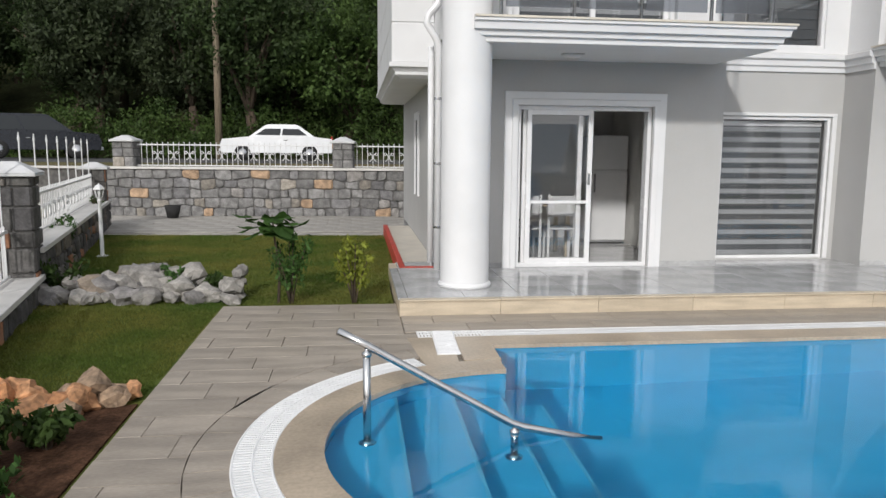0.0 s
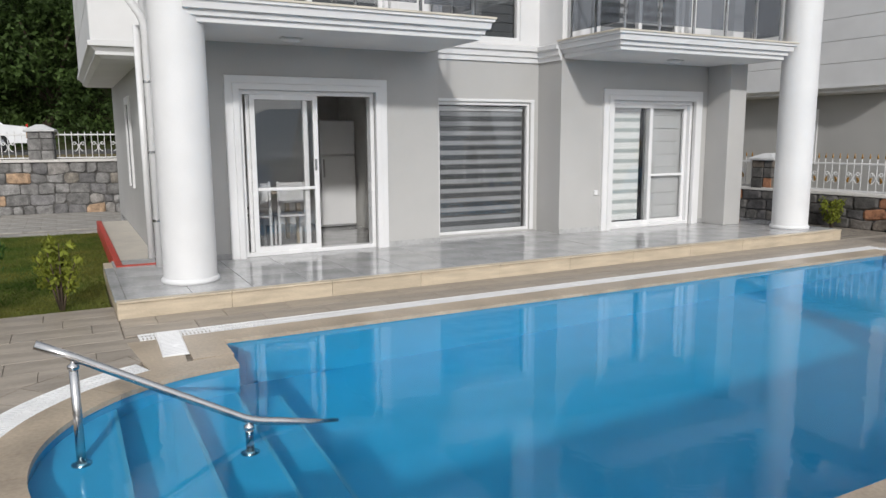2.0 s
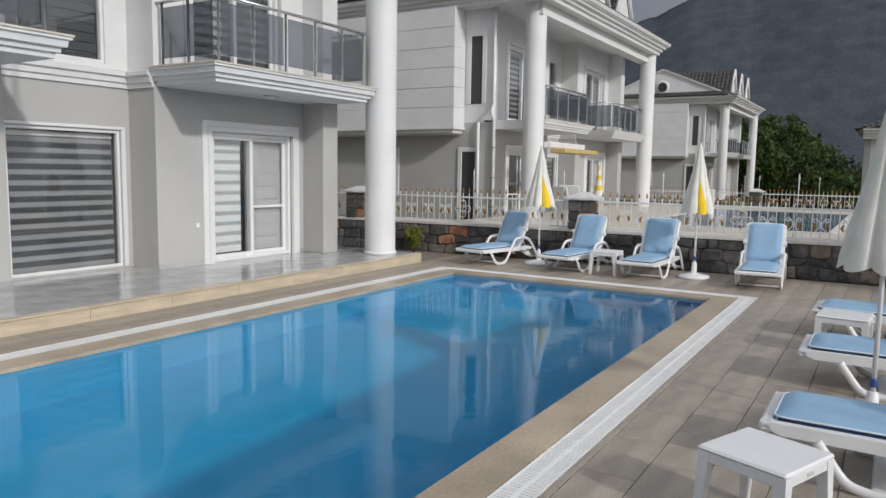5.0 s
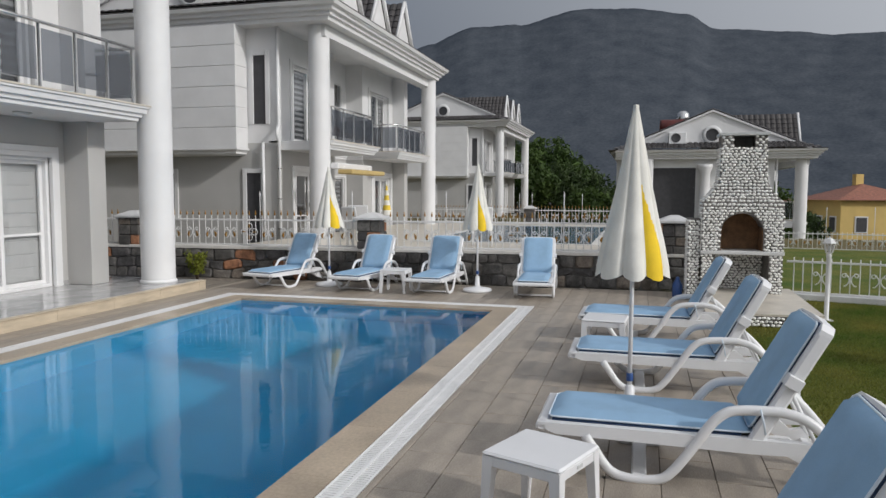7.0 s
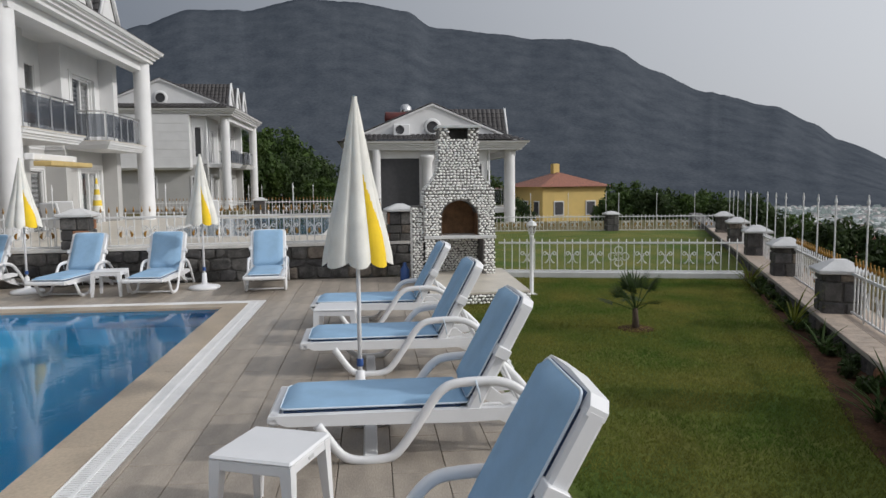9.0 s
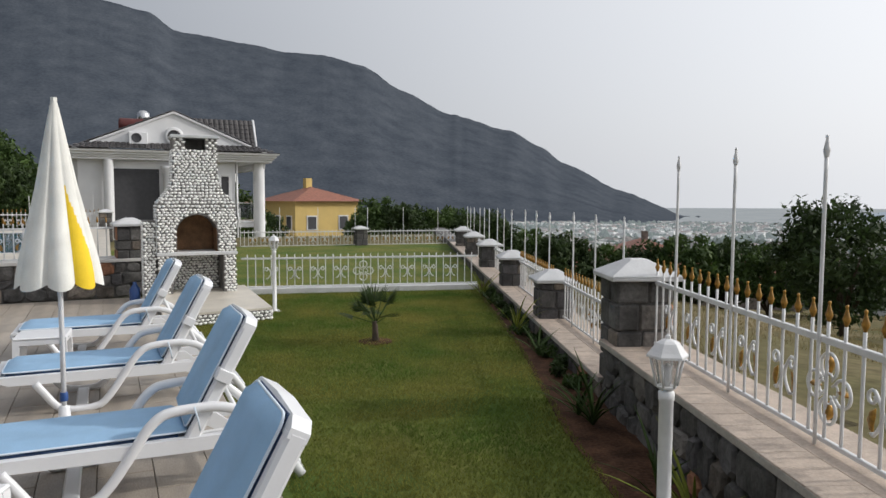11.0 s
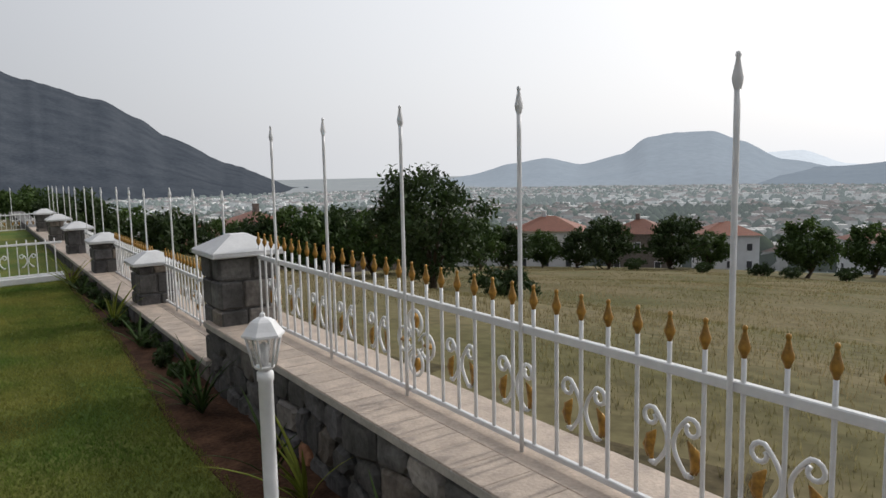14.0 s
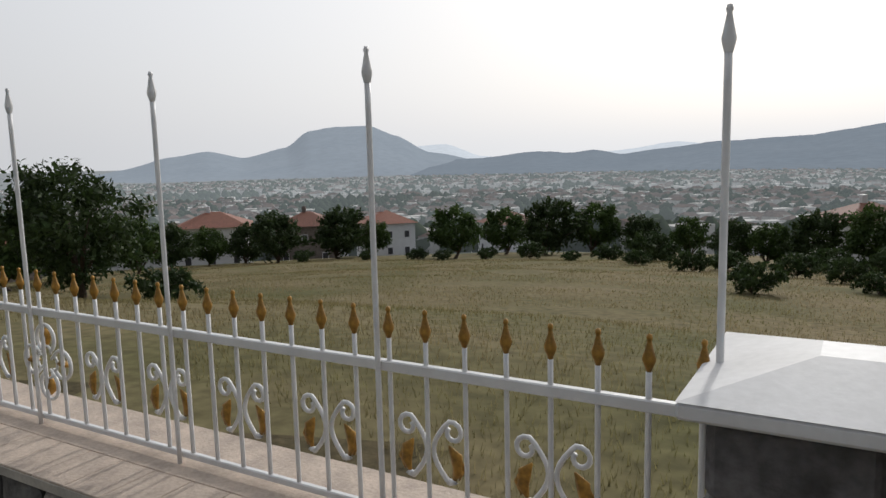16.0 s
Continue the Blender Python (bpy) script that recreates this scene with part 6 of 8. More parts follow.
def garden_lamp(m, h=1.16):
    l = thing("garden_lamp", "white lantern on a white metal post", "lamp", m, "garden lamps")
    part("post", Geo().lathe([(0.05, 0), (0.05, 0.02), (0.03, 0.03), (0.03, h - 0.29), (0.034, h - 0.285), (0.034, h - 0.25), (0.02, h - 0.245)], 14), M_IRON, l)
    g = Geo()
    part("lantern_base", Geo().lathe([(0.02, h - 0.245), (0.04, h - 0.235), (0.045, h - 0.225)], 6), M_IRON, l)
    for k in range(6):
        a = math.pi / 3 * k
        part("lantern_rib", Geo().tube([(0.044 * math.cos(a), 0.044 * math.sin(a), h - 0.225), (0.072 * math.cos(a), 0.072 * math.sin(a), h - 0.1)], 0.005, 5), M_IRON, l)
    o = part("lantern_glass", Geo().lathe([(0.041, h - 0.223), (0.068, h - 0.102)], 6, smooth=False, cap=False), M_LAMPGLASS, l)
    o.visible_shadow = False
    part("bulb", Geo().lathe([(0.012, h - 0.225), (0.02, h - 0.2), (0.02, h - 0.14), (0.0, h - 0.125)], 8), M_PVC, l)
    part("lantern_roof", Geo().lathe([(0.088, h - 0.1), (0.088, h - 0.09), (0.075, h - 0.075), (0.05, h - 0.04), (0.035, h - 0.03), (0.012, h - 0.022), (0.012, h - 0.01), (0.0, h)], 6, smooth=False), M_IRON, l)
    part("foot_plate", Geo().box((-0.08, -0.08, 0), (0.08, 0.08, 0.012), c=0.003), M_CAPPAINT, l)
    return l


gl_ = garden_lamp(pose(2.5, -2.5, -0.035))
copy_thing(gl_, pose(10.95, -2.6, -0.035))
copy_thing(gl_, pose(-4.0, 11.9, -0.035))


# ---- neighbouring villas ----
for dx, dy, dz, lab in ((16.5, 0.1, 0.0, "grey and white neighbouring villa with columns and balconies"), (45.8, 0.9, -0.04, "white villa with dormers two gardens away"), (35.4, -15.2, -2.7, "white gabled villa that stands lower down the slope")):
    v_ = copy_thing(house, pose(dx, dy, dz))
    v_["label"] = lab
for o_ in list(v_.children):                     # the lower villa has an open porch in place of the siding box
    if o_.name.split(".")[0] in ("siding_board", "siding_core", "overhang_moulding"):
        bpy.data.objects.remove(o_)
# porch shade put into colour: a flat dark panel on the wall, no recess
part("porch_opening", Geo().box((HL - 0.03, 12.6, 3.0), (HL - 0.002, 14.6, 5.6)), M_DARK, v_, "dark panel standing for the shade of an open porch")
part("column", Geo().lathe([(0.22, 2.9), (0.22, WZ1)], 24, m=pose(0.75, 14.75, 0)), M_WHITE, v_)
part("pilaster", Geo().lathe([(0.32, 2.9), (0.32, 3.1), (0.24, 3.15), (0.24, 5.4), (0.34, 5.6), (0.34, 5.75)], 24, m=pose(0.8, 12.2, 0)), M_WHITE, v_, "white pilaster with a moulded capital")

M_POOL2 = material("next_pool", (0.02, 0.10, 0.18), 0.1, vary=0.05, scale=2, bump=0.05)
patio = thing("neighbour_patio", "pale raised patio with a small pool in the next garden", "patio", kind="structure")
part("patio_slab", Geo().box((13.75, -0.4, -0.5), (29.5, 8.9, 0.47)), M_TRAVE, patio)
part("patio_pool", Geo().box((17.5, 1.0, 0.471), (26.5, 5.2, 0.476)), M_POOL2, patio, "blue pool surface")
part("pool_rim", Geo().sweep([(17.3, 0.8), (26.7, 0.8), (26.7, 5.4), (17.3, 5.4)], [(-0.2, 0.472), (0.0, 0.472), (0.0, 0.49), (-0.2, 0.49)], closed=True), M_CAPSTONE, patio)
aw = thing("awning", "rolled yellow striped awning under a balcony", "awning", pose(19.2, 7.75, 2.2))
part("cassette", Geo().box((-1.25, -0.1, 0.12), (1.25, 0.12, 0.28), c=0.02), M_PVC, aw)
M_AWN = material("awning_cloth", (0.5, 0.37, 0.15), 0.85, vary=0.08, scale=3, bump=0.2)
part("fabric", Geo().box((-1.25, -0.5, -0.02), (1.25, -0.08, 0.1), c=0.02), M_AWN, aw)
M_YSTRIPE = material("yellow_cushion", (0.75, 0.55, 0.06), 0.85, vary=0.1, scale=8, bump=0.2)
for x, y, r in ((15.2, 5.9, 60), (17.0, 6.6, 95), (16.4, 3.4, 100)):
    t_ = thing("garden_chair", "white plastic garden chair on the neighbouring patio", "chair", pose(x, y, 0.47, 0, 0, r), "garden chairs next door")
    part("seat", Geo().box((-0.25, -0.25, 0.40), (0.25, 0.25, 0.44), c=0.015), M_PLASTIC, t_)
    part("backrest", Geo().box((-0.25, -0.02, 0), (0.25, 0.02, 0.5), m=pose(0, 0.25, 0.42, -15, 0, 0), c=0.015), M_PLASTIC, t_)
    for sx in (-0.22, 0.22):
        for sy in (-0.2, 0.2):
            part("leg", Geo().tube([(sx, sy, 0), (sx * 0.95, sy * 0.95, 0.42)], 0.018, 6), M_PLASTIC, t_)
        part("armrest", Geo().box((sx - 0.025, -0.25, 0.62), (sx + 0.025, 0.27, 0.65), c=0.01), M_PLASTIC, t_)
        part("arm_post", Geo().tube([(sx, -0.2, 0.42), (sx, -0.2, 0.62)], 0.016, 6), M_PLASTIC, t_)
uy = thing("parasol", "closed yellow and white striped parasol next door", "parasol", pose(23.4, 8.25, 0.165) @ Matrix.Scale(0.84, 4), "closed parasols")
part("pole", Geo().tube([(0, 0, 0), (0, 0, 2.1)], 0.02, 8), M_POLE, uy)
for i in range(6):
    part("canopy_band", Geo().lathe([(0.03 + 0.028 * i, 2.1 - 0.2 * i), (0.055 + 0.028 * i, 1.9 - 0.2 * i)], 10, cap=False), M_YSTRIPE if i % 2 == 0 else M_CANVAS, uy)

# fences of the next gardens
fence_panel(pose(25.0, -4.4, -0.05, 0, 0, -98), 3.9, 0.5, False, False, 1.3, 1.35, label="white iron fence of a garden further down")
fence_panel(pose(24.4, -8.7, -0.05, 0, 0, -98), 3.6, 0.5, False, False, 1.3, 1.35, label="white iron fence of a garden further down")
pillar(pose(24.45, -8.45, -0.1), 0.4, 0.62, "white-capped pillar of a garden further down", 0.12, 0.05, sd=70)
fence_panel(pose(29.3, 8.6, 0.47, 0, 0, -93), 4.3, 0.52, True, True, 2.0, 1.2, label="white iron fence behind the next patio")
fence_panel(pose(29.1, 4.1, 0.47, 0, 0, -93), 4.3, 0.52, True, True, 2.0, 1.2, label="white iron fence behind the next patio")
pillar(pose(29.2, 4.2, 0.0), 0.42, 1.05, "stone pillar with a white cap behind the next patio", 0.13, 0.06, sd=71)
pillar(pose(29.0, -0.3, 0.0), 0.42, 1.05, "stone pillar with a white cap behind the next patio", 0.13, 0.06, sd=72)

# roof tanks of the lower villa
M_DRUM = material("dark_red_drum", (0.10, 0.018, 0.015), 0.5, vary=0.15, scale=4)
tank = thing("solar_water_heater", "red and steel solar water heater on a roof", "water heater", pose(39.4, -1.7, 4.35))
for sy in (-0.6, 0.6):
    part("stand_leg", Geo().tube([(-0.5, sy, -0.4), (-0.5, sy, 0.5)], 0.03, 6), M_STEEL, tank)
part("drum", Geo().lathe([(0.0, -0.75), (0.3, -0.72), (0.33, -0.65), (0.33, 0.65), (0.3, 0.72), (0.0, 0.75)], 16, m=pose(-0.5, 0, 0.75, 90, 0, 0)), M_DRUM, tank, "dark red drum")
part("top_tank", Geo().lathe([(0.28, 0), (0.3, 0.1), (0.3, 0.35), (0.15, 0.5), (0.0, 0.52)], 14, m=pose(-0.3, -0.4, 1.0)), M_STEEL, tank)
ac = thing("air_conditioner", "white air conditioner unit on a gable", "air conditioner", pose(36.7, -1.75, 4.05))
part("casing", Geo().box((-0.15, -0.4, 0), (0.15, 0.4, 0.55), c=0.02), M_PVC, ac)
part("fan_grille", Geo().lathe([(0.0, 0), (0.2, 0), (0.22, 0.012), (0.22, 0.0)], 20, m=pose(-0.152, 0.08, 0.28, 0, -90, 0), cap=False), M_DARK, ac)


def small_house(m, w, d, h, wall_mat, roof_mat, label, rise=2.0, storeys=2):
    """A plain far house: walls, hip roof with an overhang, windows with frames, a chimney."""
    v = thing("house", label, "house", m, "houses beyond the field")
    part("wall", Geo().box((-w / 2, -d / 2, -3), (w / 2, d / 2, h)), wall_mat, v)
    o = 0.5
    rx = max(0.3, w / 2 - d / 2)
    vs = [(-w / 2 - o, -d / 2 - o, h), (w / 2 + o, -d / 2 - o, h), (w / 2 + o, d / 2 + o, h), (-w / 2 - o, d / 2 + o, h), (-rx, 0, h + rise), (rx, 0, h + rise)]
    part("roof", Geo().add(vs, [(0, 1, 5, 4), (1, 2, 5), (2, 3, 4, 5), (3, 0, 4), (3, 2, 1, 0)]), roof_mat, v, "red tiled hip roof")
    part("chimney", Geo().box((rx * 0.4, -0.3, h + rise * 0.5), (rx * 0.4 + 0.6, 0.3, h + rise + 0.8)), wall_mat, v)
    for s_ in range(storeys):
        zc = h - 1.9 - 2.8 * s_
        for ax, n_w_, L in (("x", 3, w), ("y", 2, d)):
            for k in range(n_w_):
                q = (k + 0.5) / n_w_ * L - L / 2
                for sg in (-1, 1):
                    if ax == "x":
                        a, b = (q - 0.5, sg * d / 2 - 0.06, zc - 0.65), (q + 0.5, sg * d / 2 + 0.06, zc + 0.65)
                        a2, b2 = (q - 0.4, sg * d / 2 - 0.09, zc - 0.55), (q + 0.4, sg * d / 2 + 0.09, zc + 0.55)
                    else:
                        a, b = (sg * w / 2 - 0.06, q - 0.5, zc - 0.65), (sg * w / 2 + 0.06, q + 0.5, zc + 0.65)
                        a2, b2 = (sg * w / 2 - 0.09, q - 0.4, zc - 0.55), (sg * w / 2 + 0.09, q + 0.4, zc + 0.55)
                    win_ = part("window", Geo().box(a, b), M_WHITE, v)
                    part("pane", Geo().box(a2, b2), M_DARK, win_)
    return v


M_YWALL = material("yellow_render", (0.62, 0.45, 0.16), 0.85, vary=0.05, scale=0.8)
M_BWALL = material("brown_stone", (0.2, 0.17, 0.15), 0.9, vary=0.2, scale=3)
small_house(pose(66.0, -17.4, -1.9, 0, 0, 14), 6.5, 6.4, 3.1, M_YWALL, M_REDROOF, "yellow rendered house with a red tiled roof", 1.3)
small_house(pose(60, -6, -2.5, 0, 0, 10), 9, 8, 3.6, M_WHITE, M_REDROOF, "white house with a red tiled roof", 1.6)
small_house(pose(95, -30, -6.5, 0, 0, 20), 9, 9, 3.5, M_CAPPAINT, M_REDROOF, "cream house half hidden by trees", 1.8)


def along(az, d, dz=0.0):
    """A place on the ground at an azimuth (degrees east of north) and a distance from the pool."""
    x, y = d * math.sin(radians(az)), d * math.cos(radians(az))
    return x, y, ground_z(x, y) + dz


for az, d, w, dd, h, wm, lab, rot in ((153.5, 112, 10, 8, 5.8, M_WHITE, "white house with a red tiled roof below the field", 20), (160.5, 116, 9, 8, 5.6, M_BWALL, "brown stone house with a red tiled roof below the field", 12), (166.5, 128, 9, 8, 6.0, M_WHITE, "white house with a red tiled roof below the field", 25), (176.5, 140, 10, 9, 6, M_WHITE, "white house among trees below the field", 30), (201.5, 95, 9, 8, 5, M_WHITE, "white house with a solar panel among trees", 10), (131, 75, 16, 9, 4.6, M_BWALL, "long house with a red tiled roof behind trees", -30), (126, 82, 14, 9, 4.4, M_WHITE, "house with a red tiled roof behind trees", -25), (137.5, 92, 18, 9, 4.6, M_BWALL, "long house with a dark tiled roof behind trees", -35)):
    x, y, z = along(az, d)
    small_house(pose(x, y, z, 0, 0, rot), w, dd, h, wm, M_REDROOF, lab, 2.0)

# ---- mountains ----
# Haze is painted in: bluish base colours plus a blue-grey emission per range.
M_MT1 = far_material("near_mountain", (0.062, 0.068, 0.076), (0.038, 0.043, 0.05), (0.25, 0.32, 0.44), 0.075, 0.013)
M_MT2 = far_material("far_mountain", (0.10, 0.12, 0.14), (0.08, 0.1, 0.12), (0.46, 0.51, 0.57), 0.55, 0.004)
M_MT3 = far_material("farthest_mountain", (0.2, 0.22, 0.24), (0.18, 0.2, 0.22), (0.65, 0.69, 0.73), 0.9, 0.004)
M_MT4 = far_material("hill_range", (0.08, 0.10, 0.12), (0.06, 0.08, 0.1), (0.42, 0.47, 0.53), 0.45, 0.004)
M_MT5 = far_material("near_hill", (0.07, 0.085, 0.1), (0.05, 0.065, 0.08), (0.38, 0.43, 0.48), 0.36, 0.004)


def mountain(name, label, knots, dist, foot, mat, rough=0.25, sd=0.0, steps=3.0, swell=0.7):
    """A ridge whose height angle runs smoothly through a few knots (azimuth, degrees up); spurs run down to its foot."""
    az0, az1 = knots[0][0], knots[-1][0]
    n = int((az1 - az0) * steps)
    rows = 26
    g = Geo()
    for i in range(n + 1):
        az = az0 + (az1 - az0) * i / n
        k = max(q for q in range(len(knots) - 1) if knots[q][0] <= az + 1e-9)
        (a0, e0), (a1, e1) = knots[k], knots[k + 1]
        t = (az - a0) / (a1 - a0)
        t = t * 0.5 + 0.5 * (t * t * (3 - 2 * t))
        el = e0 + (e1 - e0) * t + rough * (0.55 * noise.noise((az * 0.55, sd, 0)) + 0.3 * noise.noise((az * 2.1, sd, 5)))
        top = 1.7 + dist * math.tan(radians(el))
        for r in range(rows + 1):
            f = r / rows
            d = foot + (dist - foot) * f
            z0 = -85
            z = z0 + (top - z0) * f ** swell
            s1, s2 = az * dist * 0.0175 / 420, f * (dist - foot) / 420
            spur = noise.noise((s1 + 0.4 * s2, s2 * 0.5, sd + 9)) * 0.9 + noise.noise((s1 * 2.3, s2 * 1.6, sd + 4)) * 0.45 + noise.noise((s1 * 5, s2 * 5, sd)) * 0.2
            d += (dist - foot) * 0.05 * spur * math.sin(math.pi * f)
            z += (top - z0) * 0.06 * spur * math.sin(math.pi * f)
            g.v.append((d * math.sin(radians(az)), d * math.cos(radians(az)), z))
        for r in (0,):
            g.v.append(((dist + 300) * math.sin(radians(az)), (dist + 300) * math.cos(radians(az)), -80))
    k = rows + 2
    for i in range(n):
        for r in range(rows + 1):
            g.f.append((i * k + r, i * k + r + 1, (i + 1) * k + r + 1, (i + 1) * k + r))
            g.s.append(True)
    return structure(name, g, mat, label, "mountain")


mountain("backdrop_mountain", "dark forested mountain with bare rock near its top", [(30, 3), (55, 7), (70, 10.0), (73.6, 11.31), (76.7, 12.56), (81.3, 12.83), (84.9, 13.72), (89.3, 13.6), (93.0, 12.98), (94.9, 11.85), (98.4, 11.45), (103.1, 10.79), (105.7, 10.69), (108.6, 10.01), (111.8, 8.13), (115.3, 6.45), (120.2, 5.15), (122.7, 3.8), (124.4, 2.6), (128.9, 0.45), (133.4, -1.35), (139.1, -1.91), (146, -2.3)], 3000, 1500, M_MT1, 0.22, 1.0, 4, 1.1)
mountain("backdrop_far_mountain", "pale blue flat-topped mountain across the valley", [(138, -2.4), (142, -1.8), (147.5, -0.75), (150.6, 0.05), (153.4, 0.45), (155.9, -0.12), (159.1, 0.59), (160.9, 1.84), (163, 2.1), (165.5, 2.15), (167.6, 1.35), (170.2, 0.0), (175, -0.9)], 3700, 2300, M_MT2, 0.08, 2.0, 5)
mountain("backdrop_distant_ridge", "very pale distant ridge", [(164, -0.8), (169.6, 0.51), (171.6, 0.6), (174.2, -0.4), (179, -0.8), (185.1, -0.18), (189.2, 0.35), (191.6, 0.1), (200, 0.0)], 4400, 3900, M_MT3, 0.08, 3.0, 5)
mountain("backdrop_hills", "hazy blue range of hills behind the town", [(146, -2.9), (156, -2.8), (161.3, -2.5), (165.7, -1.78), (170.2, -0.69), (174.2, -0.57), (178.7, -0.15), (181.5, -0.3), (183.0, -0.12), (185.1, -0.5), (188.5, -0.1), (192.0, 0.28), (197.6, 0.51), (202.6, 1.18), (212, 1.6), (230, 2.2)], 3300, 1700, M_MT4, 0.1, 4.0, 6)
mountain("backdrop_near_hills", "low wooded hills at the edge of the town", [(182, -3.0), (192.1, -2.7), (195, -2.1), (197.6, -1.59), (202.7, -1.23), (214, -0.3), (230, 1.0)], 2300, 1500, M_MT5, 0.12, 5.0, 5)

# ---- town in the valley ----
# last value, air: painted haze, an emission that grows from band to band
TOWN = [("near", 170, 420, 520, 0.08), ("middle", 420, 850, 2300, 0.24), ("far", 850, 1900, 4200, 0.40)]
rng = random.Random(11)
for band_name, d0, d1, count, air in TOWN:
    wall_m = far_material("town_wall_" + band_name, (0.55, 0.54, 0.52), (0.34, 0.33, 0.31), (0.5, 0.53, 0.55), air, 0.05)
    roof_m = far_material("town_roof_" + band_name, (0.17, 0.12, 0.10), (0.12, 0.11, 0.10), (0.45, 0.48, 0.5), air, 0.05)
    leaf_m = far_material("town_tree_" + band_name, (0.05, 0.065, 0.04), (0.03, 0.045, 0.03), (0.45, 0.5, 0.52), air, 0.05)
    gw_, gr_, gt_ = Geo(), Geo(), Geo()
    for i in range(count):
        az = rng.uniform(96, 212)
        d = math.sqrt(rng.uniform(d0 * d0, d1 * d1))
        if noise.noise((az * 0.12, d * 0.006, 1)) < -0.22:
            continue
        x, y, z = along(az, d)
        w, l, h = rng.uniform(6, 9), rng.uniform(7, 12), rng.uniform(4.5, 8)
        m = pose(x, y, z, 0, 0, rng.choice((20, 110, 35, 125)) + rng.uniform(-8, 8))
        gw_.box((-w / 2, -l / 2, -2), (w / 2, l / 2, h), m)
        if rng.random() < 0.55:
            gr_.add([(-w / 2 - 0.5, -l / 2 - 0.5, h), (w / 2 + 0.5, -l / 2 - 0.5, h), (w / 2 + 0.5, l / 2 + 0.5, h), (-w / 2 - 0.5, l / 2 + 0.5, h), (0, -l / 2 + 2, h + 2.2), (0, l / 2 - 2, h + 2.2)], [(0, 1, 4), (1, 2, 5, 4), (2, 3, 5), (3, 0, 4, 5)], m=m)
    for i in range(int(count * (2.6 if d0 < 300 else 1.9))):
        az = rng.uniform(92, 214)
        d = math.sqrt(rng.uniform(d0 * d0, d1 * d1))
        x, y, z = along(az, d)
        r = rng.uniform(2.5, 6)
        vs = []
        for k in range(4):
            for q in range(6):
                a = q * math.pi / 3 + k * 0.4
                rr = r * (0.8, 1.0, 0.75, 0.2)[k] * rng.uniform(0.75, 1.2)
                vs.append((x + rr * math.cos(a), y + rr * math.sin(a), z + r * (0.0, 0.5, 1.1, 1.6)[k] * rng.uniform(0.85, 1.1)))
        gt_.add(vs, [(k * 6 + q, k * 6 + (q + 1) % 6, k * 6 + 6 + (q + 1) % 6, k * 6 + 6 + q) for k in range(3) for q in range(6)] + [(18, 19, 20, 21, 22, 23)], True)
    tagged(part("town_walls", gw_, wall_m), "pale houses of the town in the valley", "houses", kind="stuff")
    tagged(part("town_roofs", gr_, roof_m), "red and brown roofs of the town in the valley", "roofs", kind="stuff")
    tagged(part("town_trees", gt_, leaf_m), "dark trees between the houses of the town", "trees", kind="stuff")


# ---- trees and plants ----
def leaf_material(name, c, c2, spread=0.35):
    m = material(name, c, 0.65, vary=0.2, scale=0.6, bump=0.1, fine=20, color2=c2, spread=spread, spec=0.25)
    return m


M_BARK = material("bark", (0.09, 0.065, 0.045), 0.95, vary=0.25, scale=6, bump=0.9, fine=25, streak=(4, 4, 0.7))
M_LEAF = leaf_material("dark_leaves", (0.05, 0.075, 0.024), (0.022, 0.042, 0.011))
M_LEAF2 = leaf_material("mid_leaves", (0.065, 0.105, 0.024), (0.032, 0.06, 0.014))
M_LEAF3 = leaf_material("yellow_green_leaves", (0.30, 0.29, 0.03), (0.12, 0.17, 0.03))
M_LEAF4 = leaf_material("fresh_leaves", (0.07, 0.14, 0.03), (0.04, 0.09, 0.02))
M_LEAF5 = leaf_material("grey_green_leaves", (0.055, 0.072, 0.032), (0.028, 0.04, 0.018))


def leaves(g, c, r, n, size, rng, flat=0.75, up=0.3):
    """n folded leaf blades in a clump of radius r round c."""
    for _ in range(n):
        d = Vector((rng.gauss(0, 1), rng.gauss(0, 1), rng.gauss(0, 1) * flat))
        d.normalize()
        p = c + d * r * rng.uniform(0.45, 1.05)
        a = Vector((rng.gauss(0, 1), rng.gauss(0, 1), rng.gauss(0, 1) + up)).normalized()
        b = a.cross(d if abs(a.dot(d)) < 0.95 else Vector((0.2, 0.5, 0.8))).normalized()
        s = size * rng.uniform(0.6, 1.3)
        g.add([p - a * s, p + b * s * 0.45, p + a * s, p - b * s * 0.45], [(0, 1, 2), (0, 2, 3)])


